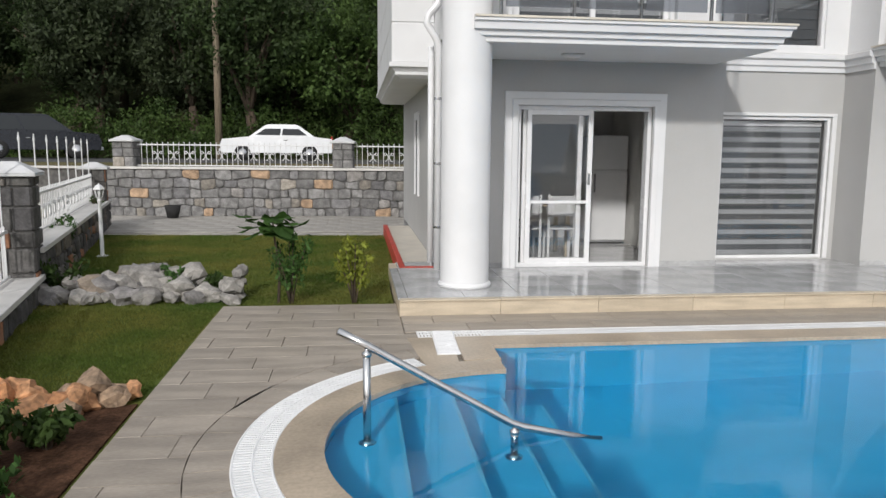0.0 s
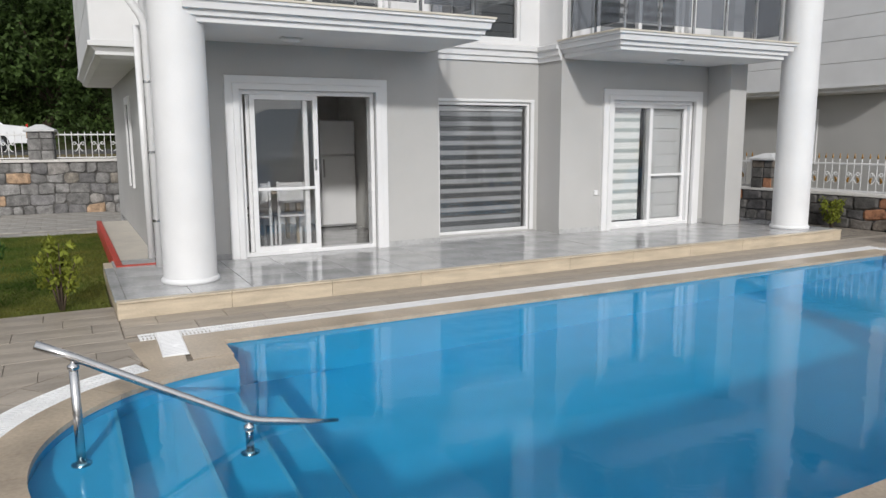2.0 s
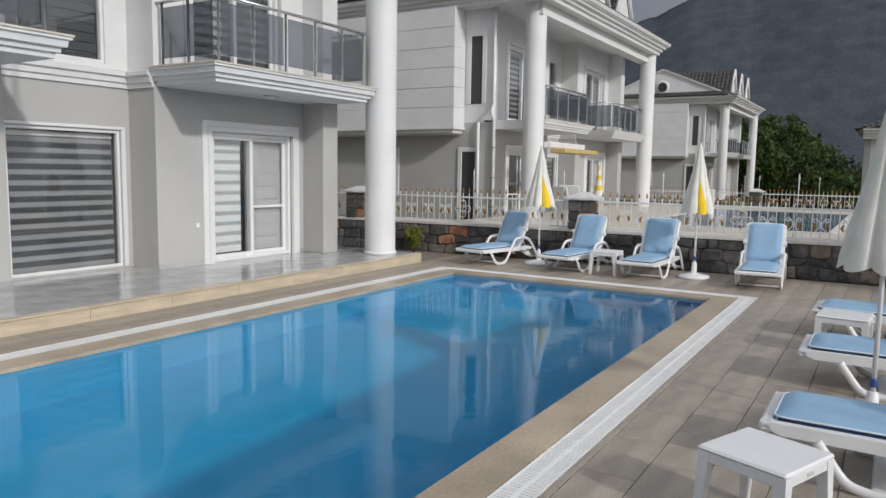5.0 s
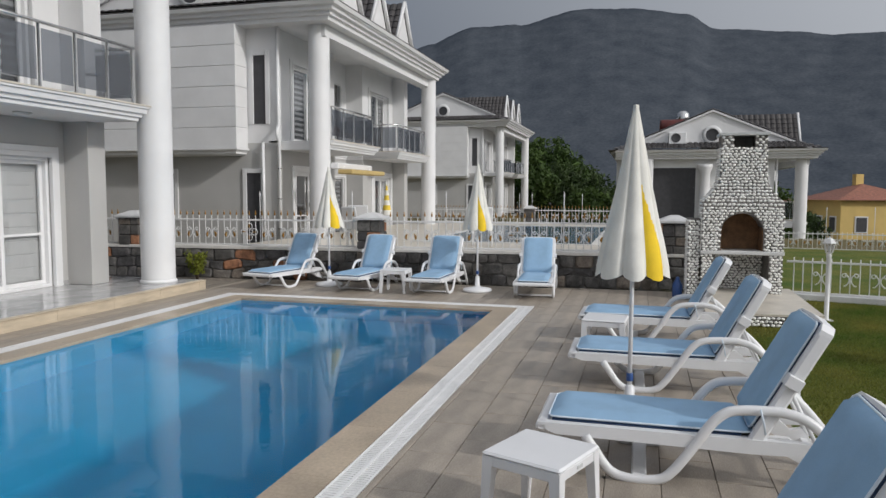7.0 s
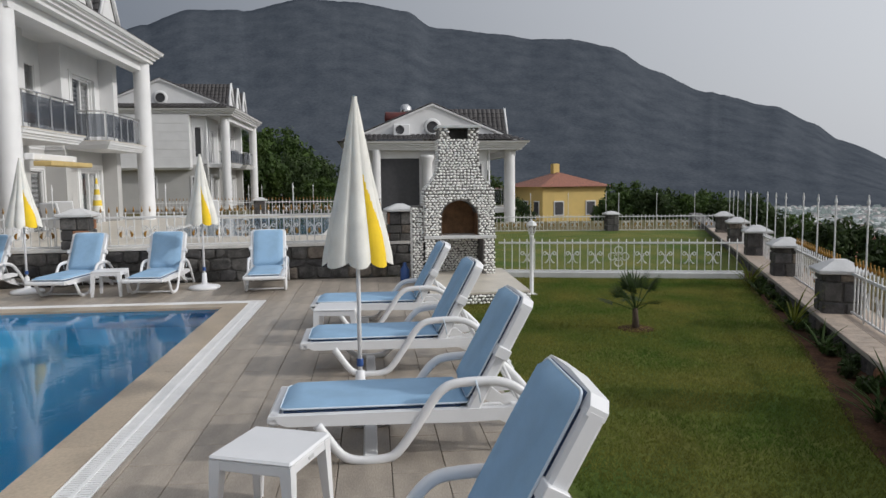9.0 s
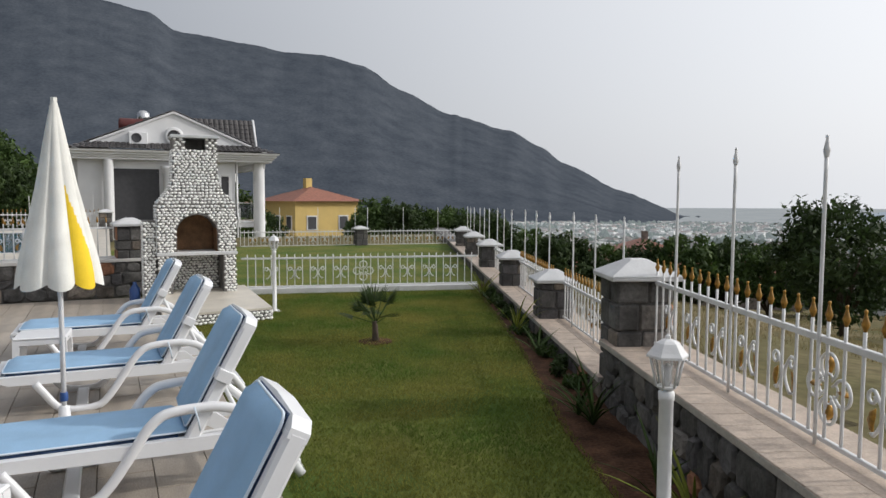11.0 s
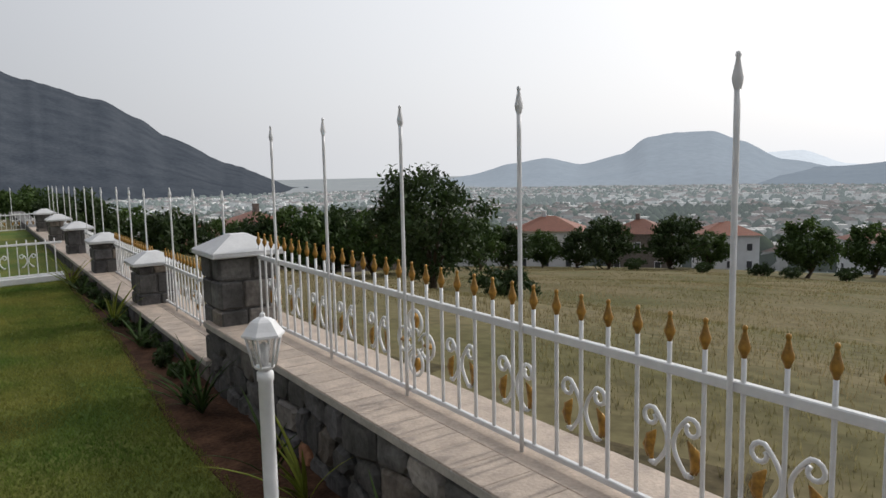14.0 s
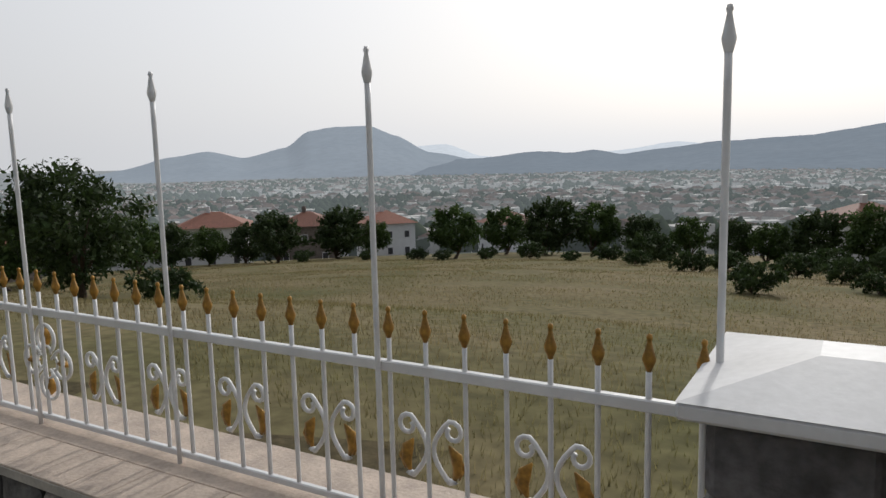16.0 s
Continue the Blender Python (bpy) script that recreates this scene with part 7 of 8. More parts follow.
def tree(name, label, m, h, r, mat, sd, clumps=70, per=46, size=0.12, trunk_h=None, group="", squash=0.8, multi=1):
    """Tapered trunk, forking limbs, and a crown of leaf clumps on their ends with gaps between."""
    rng = random.Random(sd)
    t = thing(name, label, "tree", m, group)
    th = trunk_h or h * 0.3
    wood = Geo()
    ends = []
    for q in range(multi):
        base = Vector((rng.uniform(-0.1, 0.1) * q, rng.uniform(-0.1, 0.1) * q, 0))
        top = base + Vector((rng.uniform(-0.1, 0.1) * h, rng.uniform(-0.1, 0.1) * h, th))
        rad = 0.028 * h / math.sqrt(multi)
        wood.tube([base - Vector((0, 0, 0.3)), base, base.lerp(top, 0.5) + Vector((rng.uniform(-0.05, 0.05), rng.uniform(-0.05, 0.05), 0)), top], [rad * 1.3, rad * 1.15, rad, rad * 0.8], 8)
        for k in range(6):
            a = 2 * math.pi * (k + rng.random() * 0.7) / 6
            el = rng.uniform(0.3, 1.2)
            L = rng.uniform(0.5, 0.95)
            e = Vector((math.cos(a) * r * L * math.cos(el), math.sin(a) * r * L * math.cos(el), th + (h - th) * (0.25 + 0.6 * math.sin(el) * L)))
            mid = top.lerp(e, 0.5) + Vector((0, 0, 0.05 * h))
            wood.tube([top, mid, e], [rad * 0.55, rad * 0.35, rad * 0.12], 6)
            ends.append(e)
    part("trunk", wood, M_BARK, t, "brown bark")
    g = Geo()
    cz = th + (h - th) * 0.45
    for k in range(clumps):
        if k < len(ends):
            c = ends[k]
        else:
            d = Vector((rng.gauss(0, 1), rng.gauss(0, 1), rng.gauss(0, 1))).normalized() * rng.uniform(0.35, 1.0) ** 0.6
            lump = 0.8 + 0.35 * noise.noise((d.x * 2 + sd, d.y * 2, d.z * 2))
            c = Vector((d.x * r * lump, d.y * r * lump, cz + d.z * (h - th) * 0.52 * lump))
            c.z = max(c.z, th * 0.55)
        leaves(g, c, r * rng.uniform(0.13, 0.24), per, size, rng, squash)
    part("crown", g, mat, t, "uneven leafy crown")
    return t


wood_tpl = [tree("tree", "dark evergreen tree on the wooded slope", pose(-14, 39, ground_z(-14, 39)), 8.0, 3.4, M_LEAF, 1, 150, 84, 0.105, 1.6, "trees on the wooded slope"),
            tree("tree", "bushy green tree on the wooded slope", pose(-8, 40, ground_z(-8, 40)), 6.8, 3.2, M_LEAF2, 2, 150, 84, 0.105, 1.0, "trees on the wooded slope"),
            tree("tree", "grey-green tree on the wooded slope", pose(-3, 39, ground_z(-3, 39)), 7.4, 3.0, M_LEAF5, 3, 150, 84, 0.105, 1.5, "trees on the wooded slope")]
rng = random.Random(21)
for row, (y0, n, x0, x1) in enumerate(((37, 9, -36, 8), (42, 11, -40, 12), (48, 12, -46, 14), (55, 12, -50, 16), (64, 12, -58, 18), (75, 12, -66, 20))):
    for i in range(n):
        x = x0 + (x1 - x0) * (i + rng.uniform(0.2, 0.8)) / n
        y = y0 + rng.uniform(-2, 2)
        s = rng.uniform(0.85, 1.3)
        c = copy_thing(wood_tpl[rng.randrange(3)], pose(x, y, ground_z(x, y) - 0.2, 0, 0, rng.uniform(0, 360)) @ Matrix.Scale(s, 4))
# undergrowth along the road
g = Geo()
for i in range(1100):
    x, y = rng.uniform(-30, 8), rng.uniform(33.6, 37.5)
    tall = 1.5 + 1.6 * noise.noise((x * 0.35, y * 0.35, 4))
    leaves(g, Vector((x, y, ground_z(x, y) + 0.1 + rng.random() * max(0.5, tall))), rng.uniform(0.4, 0.8), 34, 0.1, rng)
tagged(part("undergrowth", g, M_LEAF2), "tangled green undergrowth beside the road", "bushes", kind="stuff")

# trees beyond the south wall
x, y = 17.6, -24.6
big = tree("tree", "large dense green tree beyond the boundary wall", pose(x, y, ground_z(x, y) - 0.3), 5.6, 3.0, M_LEAF, 31, 150, 52, 0.13, 0.9, "trees below the wall")
rng = random.Random(33)
mid_tpl = [tree("tree", "round green tree at the edge of the field", pose(*along(158, 82)), 6.5, 3.5, M_LEAF, 41, 115, 44, 0.22, 0.3, "trees at the edge of the field"),
           tree("tree", "spreading tree at the edge of the field", pose(*along(172, 80)), 6.8, 3.4, M_LEAF2, 42, 110, 44, 0.22, 0.55, "trees at the edge of the field"),
           tree("bush", "low dark bush in the field", pose(*along(187, 58)), 2.6, 2.2, M_LEAF, 43, 46, 36, 0.18, 0.3, "bushes in the field", multi=3)]
for az, d, k, s in ((97.4, 46.4, 0, 0.5), (100, 52, 1, 0.65), (109.5, 54, 1, 0.66), (112, 54, 0, 0.7), (114.5, 55, 1, 0.66), (117, 55, 0, 0.7), (150.5, 84, 0, 0.9), (153, 88, 1, 0.8), (156, 90, 0, 0.9), (163, 86, 0, 1.1), (165.5, 92, 1, 0.8), (176, 98, 1, 1.1), (179.5, 88, 0, 1.25), (183, 90, 1, 1.1), (186.5, 88, 0, 0.8), (190, 82, 1, 0.75), (193, 74, 0, 0.75), (195.5, 72, 1, 0.7), (198.5, 70, 0, 0.9), (202, 66, 1, 0.9), (205, 62, 0, 0.9),
                    (143, 60, 0, 0.9), (140, 54, 1, 0.9), (137, 58, 0, 1.0), (134, 56, 1, 1.0), (131, 58, 0, 0.95), (128, 60, 1, 0.9), (125, 58, 0, 1.0), (122, 62, 1, 1.0), (119, 60, 0, 1.0), (116, 64, 1, 0.95), (113, 66, 0, 0.9), (110, 60, 1, 0.9), (148, 70, 1, 0.9), (101, 56, 0, 0.75), (98.5, 44, 1, 0.75), (96.5, 46, 0, 0.7), (99.5, 70, 0, 1.0), (84, 70, 0, 1.1), (81, 66, 1, 1.1), (86.5, 58, 1, 0.8), (88, 75, 0, 1.2), (79, 80, 0, 1.5), (83, 95, 1, 1.6), (86, 100, 0, 1.5), (91, 95, 1, 1.2), (76, 90, 1, 1.6)):
    x, y, z = along(az, d)
    copy_thing(mid_tpl[k], pose(x, y, z - 0.2, 0, 0, rng.uniform(0, 360)) @ Matrix.Scale(s, 4))
for az, d, s in ((190, 44, 0.6), (197, 40, 0.6), (192.5, 47, 0.6), (186, 50, 0.5), (181, 55, 0.4), (150, 20, 0.45), (194, 26, 0.5), (200, 36, 0.55), (178, 72, 0.8), (169, 76, 0.6), (160, 74, 0.6), (202, 30, 0.4), (174.5, 74, 0.6), (184, 66, 0.7), (188, 62, 0.8), (199, 50, 0.7), (203, 48, 0.8), (171, 70, 0.5), (165, 74, 0.5)):
    x, y, z = along(az, d)
    copy_thing(mid_tpl[2], pose(x, y, z - 0.1, 0, 0, rng.uniform(0, 360)) @ Matrix.Scale(s, 4))

# dry grass of the field
rng = np.random.default_rng(5)
N = 200000
out = rng.random(N) ** 1.5 * 62 + 1.2
al = (rng.random(N) - 0.5) * (30 + out * 2.6) + 4
px = WALL_P.x + WALL_D.x * al - WALL_N.x * (out + 0.45)
py = WALL_P.y + WALL_D.y * al - WALL_N.y * (out + 0.45)
keepers = np.array([noise.noise((float(a) * 0.22, float(b) * 0.22, 7)) for a, b in zip(px, py)]) > -0.25
px, py, out = px[keepers], py[keepers], out[keepers]
pz = np.array([ground_z(float(a), float(b)) for a, b in zip(px, py)])
hgt = (0.03 + 0.06 * rng.random(len(px))) * (1 + out * 0.008)
ang = rng.random(len(px)) * 6.283
wd = 0.006 + 0.0005 * out
lean = (rng.random((len(px), 2)) - 0.5) * hgt[:, None] * 0.9
v = np.zeros((len(px), 3, 3))
v[:, 0] = np.stack([px - np.cos(ang) * wd, py - np.sin(ang) * wd, pz - 0.02], 1)
v[:, 1] = np.stack([px + np.cos(ang) * wd, py + np.sin(ang) * wd, pz - 0.02], 1)
v[:, 2] = np.stack([px + lean[:, 0], py + lean[:, 1], pz + hgt], 1)


def blades(name, v, mat, label):
    n = len(v)
    me = bpy.data.meshes.new(name)
    me.from_pydata(v.reshape(-1, 3).tolist(), [], np.arange(3 * n).reshape(-1, 3).tolist())
    me.materials.append(mat)
    return tagged(new(name, me), label, "grass", kind="stuff")


def see_through(m):
    """Lets light pass through thin blades."""
    n, l = m.node_tree.nodes, m.node_tree.links
    p = n["Principled BSDF"]
    tr, mx = n.new("ShaderNodeBsdfTranslucent"), n.new("ShaderNodeMixShader")
    mx.inputs["Fac"].default_value = 0.6
    l.new(p.inputs["Base Color"].links[0].from_socket, tr.inputs["Color"])
    l.new(p.outputs[0], mx.inputs[1]), l.new(tr.outputs[0], mx.inputs[2]), l.new(mx.outputs[0], n["Material Output"].inputs["Surface"])
    return m


M_STRAW = material("dry_grass", (0.23, 0.185, 0.105), 0.9, vary=0.2, scale=0.25, bump=0, color2=(0.15, 0.14, 0.06), spread=0.3, spec=0.1)
M_BLADE = material("grass_blades", (0.24, 0.225, 0.058), 0.8, vary=0.22, scale=0.9, bump=0, color2=(0.085, 0.15, 0.027), spread=0.3, spec=0.15)
see_through(M_STRAW), see_through(M_BLADE)
for m_ in (M_LEAF, M_LEAF2, M_LEAF3, M_LEAF4, M_LEAF5):
    see_through(m_).node_tree.nodes["Mix Shader"].inputs["Fac"].default_value = 0.3
blades("field_grass", v, M_STRAW, "dry straw-coloured grass of the field")


def lawn_blades(poly, n, sd, h0=0.015, h1=0.035):
    rng = np.random.default_rng(sd)
    xs, ys = [p[0] for p in poly], [p[1] for p in poly]
    px, py = rng.uniform(min(xs), max(xs), n), rng.uniform(min(ys), max(ys), n)
    ok = np.ones(n, bool)
    ok[:] = False
    for (xa, ya), (xb, yb) in zip(poly, poly[1:] + poly[:1]):
        if ya != yb:
            ok ^= ((ya > py) != (yb > py)) & (px < (xb - xa) * (py - ya) / (yb - ya) + xa)
    px, py = px[ok], py[ok]
    n = len(px)
    h = rng.uniform(h0, h1, n)
    a = rng.uniform(0, 6.283, n)
    w = rng.uniform(0.003, 0.006, n)
    ln = rng.uniform(-1, 1, (n, 2)) * h[:, None] * 0.9
    v = np.zeros((n, 3, 3))
    z = np.full(n, -0.037)
    v[:, 0] = np.stack([px - np.cos(a) * w, py - np.sin(a) * w, z], 1)
    v[:, 1] = np.stack([px + np.cos(a) * w, py + np.sin(a) * w, z], 1)
    v[:, 2] = np.stack([px + ln[:, 0], py + ln[:, 1], z + h], 1)
    return v


blades("lawn_grass", np.concatenate([lawn_blades([(1.6, -1.3), wall_pt(-0.8, 0.4), wall_pt(3.0, 0.45), wall_pt(6.0, 0.3), wall_pt(11.3, 0.25), (13.0, -2.6), (10.3, -2.5), (10.2, -1.26)], 330000, 8)]), M_BLADE, "short green and yellowish lawn grass")
blades("lawn_grass", np.concatenate([lawn_blades([(-3.0, 4.9), (-1.46, 5.0), (-1.46, 7.84), (-3.4, 7.84)], 40000, 9), lawn_blades([(-3.4, 7.85), (0.4, 7.85), (0.4, 9.2), (1.0, 9.2), (1.0, 14.4), (-5.0, 14.8)], 110000, 10, 0.02, 0.04)]), M_BLADE, "short green lawn grass beside the house")


# ---- rocks ----
M_ROCK = material("grey_white_rock", (0.26, 0.245, 0.225), 0.9, vary=0.2, scale=6, bump=0.7, fine=30, spread=0.25, tint=[(0, (1, 1, 1)), (0.6, (0.8, 0.8, 0.84)), (0.85, (1.1, 0.95, 0.8))])
M_OROCK = material("orange_rock", (0.42, 0.2, 0.09), 0.9, vary=0.25, scale=7, bump=0.9, fine=30, spread=0.25, tint=[(0, (1, 1, 1)), (0.55, (1.1, 1.2, 1.3)), (0.85, (0.75, 1.1, 1.6))])


def rock(m, s, mat, sd, label, group):
    bm = bmesh.new()
    bmesh.ops.create_icosphere(bm, subdivisions=2, radius=1.0)
    for v in bm.verts:
        n1 = noise.noise(v.co * 1.1 + Vector((sd * 3.1, 0, 0))) + 0.5 * noise.noise(v.co * 2.6 + Vector((0, sd, 0)))
        v.co *= 1 + 0.5 * n1 + 0.12 * noise.noise(v.co * 5.5 + Vector((0, 0, sd)))
        v.co = Vector((v.co.x * s[0], v.co.y * s[1], v.co.z * s[2]))
    me = bpy.data.meshes.new("rock")
    bm.to_mesh(me)
    bm.free()
    me.materials.append(mat)
    ob = new("rock", me)
    ob.matrix_basis = m
    return tagged(ob, label, "rock", group)


rng = random.Random(8)
for i in range(64):                                   # grey heap on the lawn
    t = rng.random()
    x = -3.5 + 2.25 * t + rng.uniform(-0.08, 0.08)
    lay = rng.choice((0, 0, 1, 2)) if t > 0.4 else rng.choice((0, 0, 1))
    y = 8.02 + 0.25 * lay + rng.uniform(0, 0.5 - 0.1 * lay)
    r = rng.uniform(0.07, 0.16)
    rock(pose(x, y, 0.03 + 0.1 * lay, rng.uniform(-20, 20), rng.uniform(-20, 20), rng.uniform(0, 360)), (r * rng.uniform(1.0, 1.5), r, r * rng.uniform(0.65, 0.9)), M_ROCK, i + 1, "rough grey-white rock heaped on the lawn", "grey rock heap")
for i in range(26):                                   # orange row along the soil bed
    t = rng.random()
    x = -2.9 + 1.42 * t + rng.uniform(-0.03, 0.03)
    y = 4.45 + 0.42 * t + rng.uniform(-0.12, 0.14)
    r = rng.uniform(0.06, 0.125)
    rock(pose(x, y, 0.03 + rng.choice((0, 0, 0.08)), rng.uniform(-25, 25), rng.uniform(-25, 25), rng.uniform(0, 360)), (r * rng.uniform(1.0, 1.35), r, r * rng.uniform(0.8, 1.1)), M_OROCK, i + 100, "rough orange-brown rock at the edge of the bed", "orange rock row")


# ---- shrubs and small plants ----
def shrub(name, label, m, h, r, mat, sd, stems=7, per=26, size=0.035, narrow=False):
    rng = random.Random(sd)
    t = thing(name, label, "shrub", m)
    g = Geo()
    for k in range(stems):
        a = 2 * math.pi * (k + rng.random()) / stems
        e = Vector((math.cos(a) * r * rng.uniform(0.3, 0.9), math.sin(a) * r * rng.uniform(0.3, 0.9), h * rng.uniform(0.65, 1.0)))
        st = Geo().tube([(0, 0, -0.05), e * 0.4 + Vector((0, 0, 0.05)), e], [0.012, 0.009, 0.004], 5)
        part("stem", st, M_BARK, t)
        for q in range(5):
            leaves(g, e * (0.45 + 0.55 * q / 4) + Vector((rng.uniform(-0.04, 0.04), rng.uniform(-0.04, 0.04), 0)), r * 0.3, per // 2, size, rng, 0.9, 0.8)
    part("foliage", g, mat, t)
    return t


def strap_plant(name, label, m, n, length, mat, sd, width=0.02, droop=0.6, rise=1.2):
    """A tuft of long arching leaves."""
    rng = random.Random(sd)
    t = thing(name, label, "plant", m)
    for k in range(n):
        a, L, el = rng.uniform(0, 6.283), length * rng.uniform(0.6, 1.1), rise * rng.uniform(0.6, 1.15)
        pts = []
        for q in range(6):
            f = q / 5
            rr = L * f * math.cos(el - droop * f)
            pts.append((math.cos(a) * rr, math.sin(a) * rr, L * f * math.sin(max(0.05, el - droop * f * 0.7))))
        g = Geo().tube(pts, [width * w for w in (0.5, 0.9, 1.0, 0.8, 0.5, 0.1)], 4, flat=0.15, up=(0, 0, 1))
        part("leaf", g, mat, t)
    return t


# young fig tree with lobed leaves
fig = thing("fig_sapling", "young fig tree with broad dark green leaves on the lawn", "sapling", pose(-0.86, 8.05, -0.035))
part("stem", Geo().tube([(0, 0, 0), (0.02, 0, 0.4), (-0.03, 0, 0.75), (-0.05, 0.0, 1.0)], [0.018, 0.015, 0.012, 0.006], 6), M_BARK, fig)
rng = random.Random(17)
for k in range(30):
    a, z = rng.uniform(0, 6.283), rng.uniform(0.74, 1.02)
    rr = rng.uniform(0.03, 0.22)
    tilt = rng.uniform(-0.5, 0.7)
    pm = pose(math.cos(a) * rr - 0.04, math.sin(a) * rr, z, 0, math.degrees(tilt), math.degrees(a))
    s = rng.uniform(0.1, 0.15)
    pts = [(0, 0, 0)]
    for q in range(15):
        t = -2.5 + 5.0 * q / 14
        lob = 1 - 0.38 * abs(math.sin(t * 1.57))
        pts.append((s * (0.7 + lob * math.cos(t)), s * lob * math.sin(t) * 1.05, 0.012 * math.cos(3 * t)))
    part("leaf", Geo().add(pts, [(0, q, q + 1) for q in range(1, 15)], False, pm), M_LEAF4, fig)
shrub("shrub", "small green shrub beside the fig sapling", pose(-0.72, 8.05, -0.035), 0.75, 0.3, M_LEAF4, 51, 8, 36, 0.032)
shrub("shrub", "upright shrub with bright yellow-green leaves on the lawn", pose(-0.02, 8.0, -0.035), 0.78, 0.24, M_LEAF3, 52, 8, 40, 0.034)
shrub("shrub", "yellow-green shrub before the low wall", pose(12.35, 8.2, -0.035), 0.55, 0.25, M_LEAF3, 53, 8, 36, 0.035)
shrub("shrub", "thin green shrub against the retaining wall", pose(-5.2, 15.3, -0.035), 0.75, 0.18, M_LEAF2, 54, 6, 30, 0.035)
for i, (x, y, h, r) in enumerate(((-3.35, 8.7, 0.4, 0.3), (-2.1, 8.5, 0.35, 0.15), (-1.6, 8.4, 0.3, 0.2), (-4.2, 10.9, 0.8, 0.25), (-2.0, 3.9, 0.35, 0.25), (-2.6, 3.6, 0.3, 0.25), (-1.75, 4.15, 0.22, 0.2), (-1.85, 3.5, 0.18, 0.2), (-2.2, 3.2, 0.25, 0.25), (-1.6, 3.2, 0.15, 0.15))):
    shrub("low_plant", "low leafy plant in the garden bed", pose(x, y, -0.03), h, r, M_LEAF4 if i % 2 else M_LEAF2, 60 + i, 6, 30, 0.04)

# palm
palm = thing("palm", "small fan palm on the lawn", "palm", pose(8.2, -3.22, -0.035))
part("trunk", Geo().tube([(0, 0, 0), (0.01, 0, 0.12), (0, 0.01, 0.25)], [0.045, 0.035, 0.03], 8), M_BARK, palm)
rng = random.Random(27)
for k in range(15):
    a, el = rng.uniform(0, 6.283), rng.uniform(0.25, 1.4)
    stem_e = Vector((math.cos(a) * math.cos(el), math.sin(a) * math.cos(el), math.sin(el))) * rng.uniform(0.2, 0.3) + Vector((0, 0, 0.22))
    fr_ = part("frond_stem", Geo().tube([(0, 0, 0.22), stem_e], 0.006, 5), M_LEAF2, palm)
    g = Geo()
    d = (stem_e - Vector((0, 0, 0.22))).normalized()
    sd_ = d.cross(Vector((0, 0, 1))).normalized()
    upv = sd_.cross(d)
    for q in range(13):
        t = -1.5 + 3.0 * q / 12
        L = 0.24 * (1 - 0.18 * abs(t))
        e = stem_e + (d * math.cos(t) + sd_ * math.sin(t)) * L - upv * 0.02
        w = (sd_ * math.cos(t) - d * math.sin(t)) * 0.012
        md = stem_e.lerp(e, 0.55)
        g.add([stem_e, md - w, e, md + w], [(0, 1, 2), (0, 2, 3)])
    part("frond", g, M_LEAF, palm)
part("soil_ring", Geo().lathe([(0.22, 0.0), (0.2, 0.012), (0.0, 0.015)], 16), M_SOIL, palm, "ring of bare soil")
for i, (u, off, n, L, mt) in enumerate(((1.35, 0.22, 12, 0.55, M_LEAF3), (1.75, 0.25, 10, 0.5, M_LEAF2), (3.15, 0.25, 14, 0.6, M_LEAF2), (3.4, 0.3, 10, 0.45, M_LEAF4), (5.6, 0.2, 9, 0.4, M_LEAF2), (6.75, 0.25, 12, 0.65, M_LEAF3), (9.3, 0.25, 10, 0.4, M_LEAF2), (10.1, 0.3, 14, 0.6, M_LEAF3), (0.4, 0.25, 10, 0.45, M_LEAF2))):
    x, y = wall_pt(u, off)
    strap_plant("yucca", "tuft of long narrow leaves beside the boundary wall", pose(x, y, -0.03), n, L, mt, 80 + i, 0.017, 0.5, 1.35)
for i in range(16):
    x, y = wall_pt(4.2 + i * 0.42, 0.13 + 0.06 * math.sin(i * 2.3))
    shrub("ground_cover", "low creeping plant along the boundary wall", pose(x, y, -0.03), 0.11, 0.13, M_LEAF if i % 3 else M_LEAF2, 120 + i, 5, 22, 0.03)

# ---- road things, north ----
structure("road", Geo().box((-60, 24.0, 1.0), (40, 33.0, 1.225)), M_ROAD, "narrow asphalt road above the retaining wall", "road")
up = thing("utility_pole", "tall weathered wooden utility pole beside the road", "pole", pose(-6.0, 33.3, 1.2))
M_WOODP = material("weathered_wood", (0.2, 0.16, 0.11), 0.9, vary=0.2, scale=4, bump=0.6, streak=(5, 5, 0.5))
part("shaft", Geo().tube([(0, 0, 0), (0.02, 0, 4), (0, 0, 9)], [0.17, 0.15, 0.12], 10), M_WOODP, up)
M_CARW = material("white_car_paint", (0.75, 0.76, 0.77), 0.25, vary=0.03, scale=2, bump=0)
M_CARB = material("dark_car_paint", (0.012, 0.014, 0.02), 0.2, vary=0.1, bump=0)
M_TYRE = material("tyre", (0.02, 0.02, 0.02), 0.9, vary=0.1)
M_CARGLASS = material("car_glass", (0.015, 0.018, 0.02), 0.08, vary=0.02, bump=0)
M_TAIL = material("red_lens", (0.5, 0.02, 0.02), 0.25, vary=0.05)


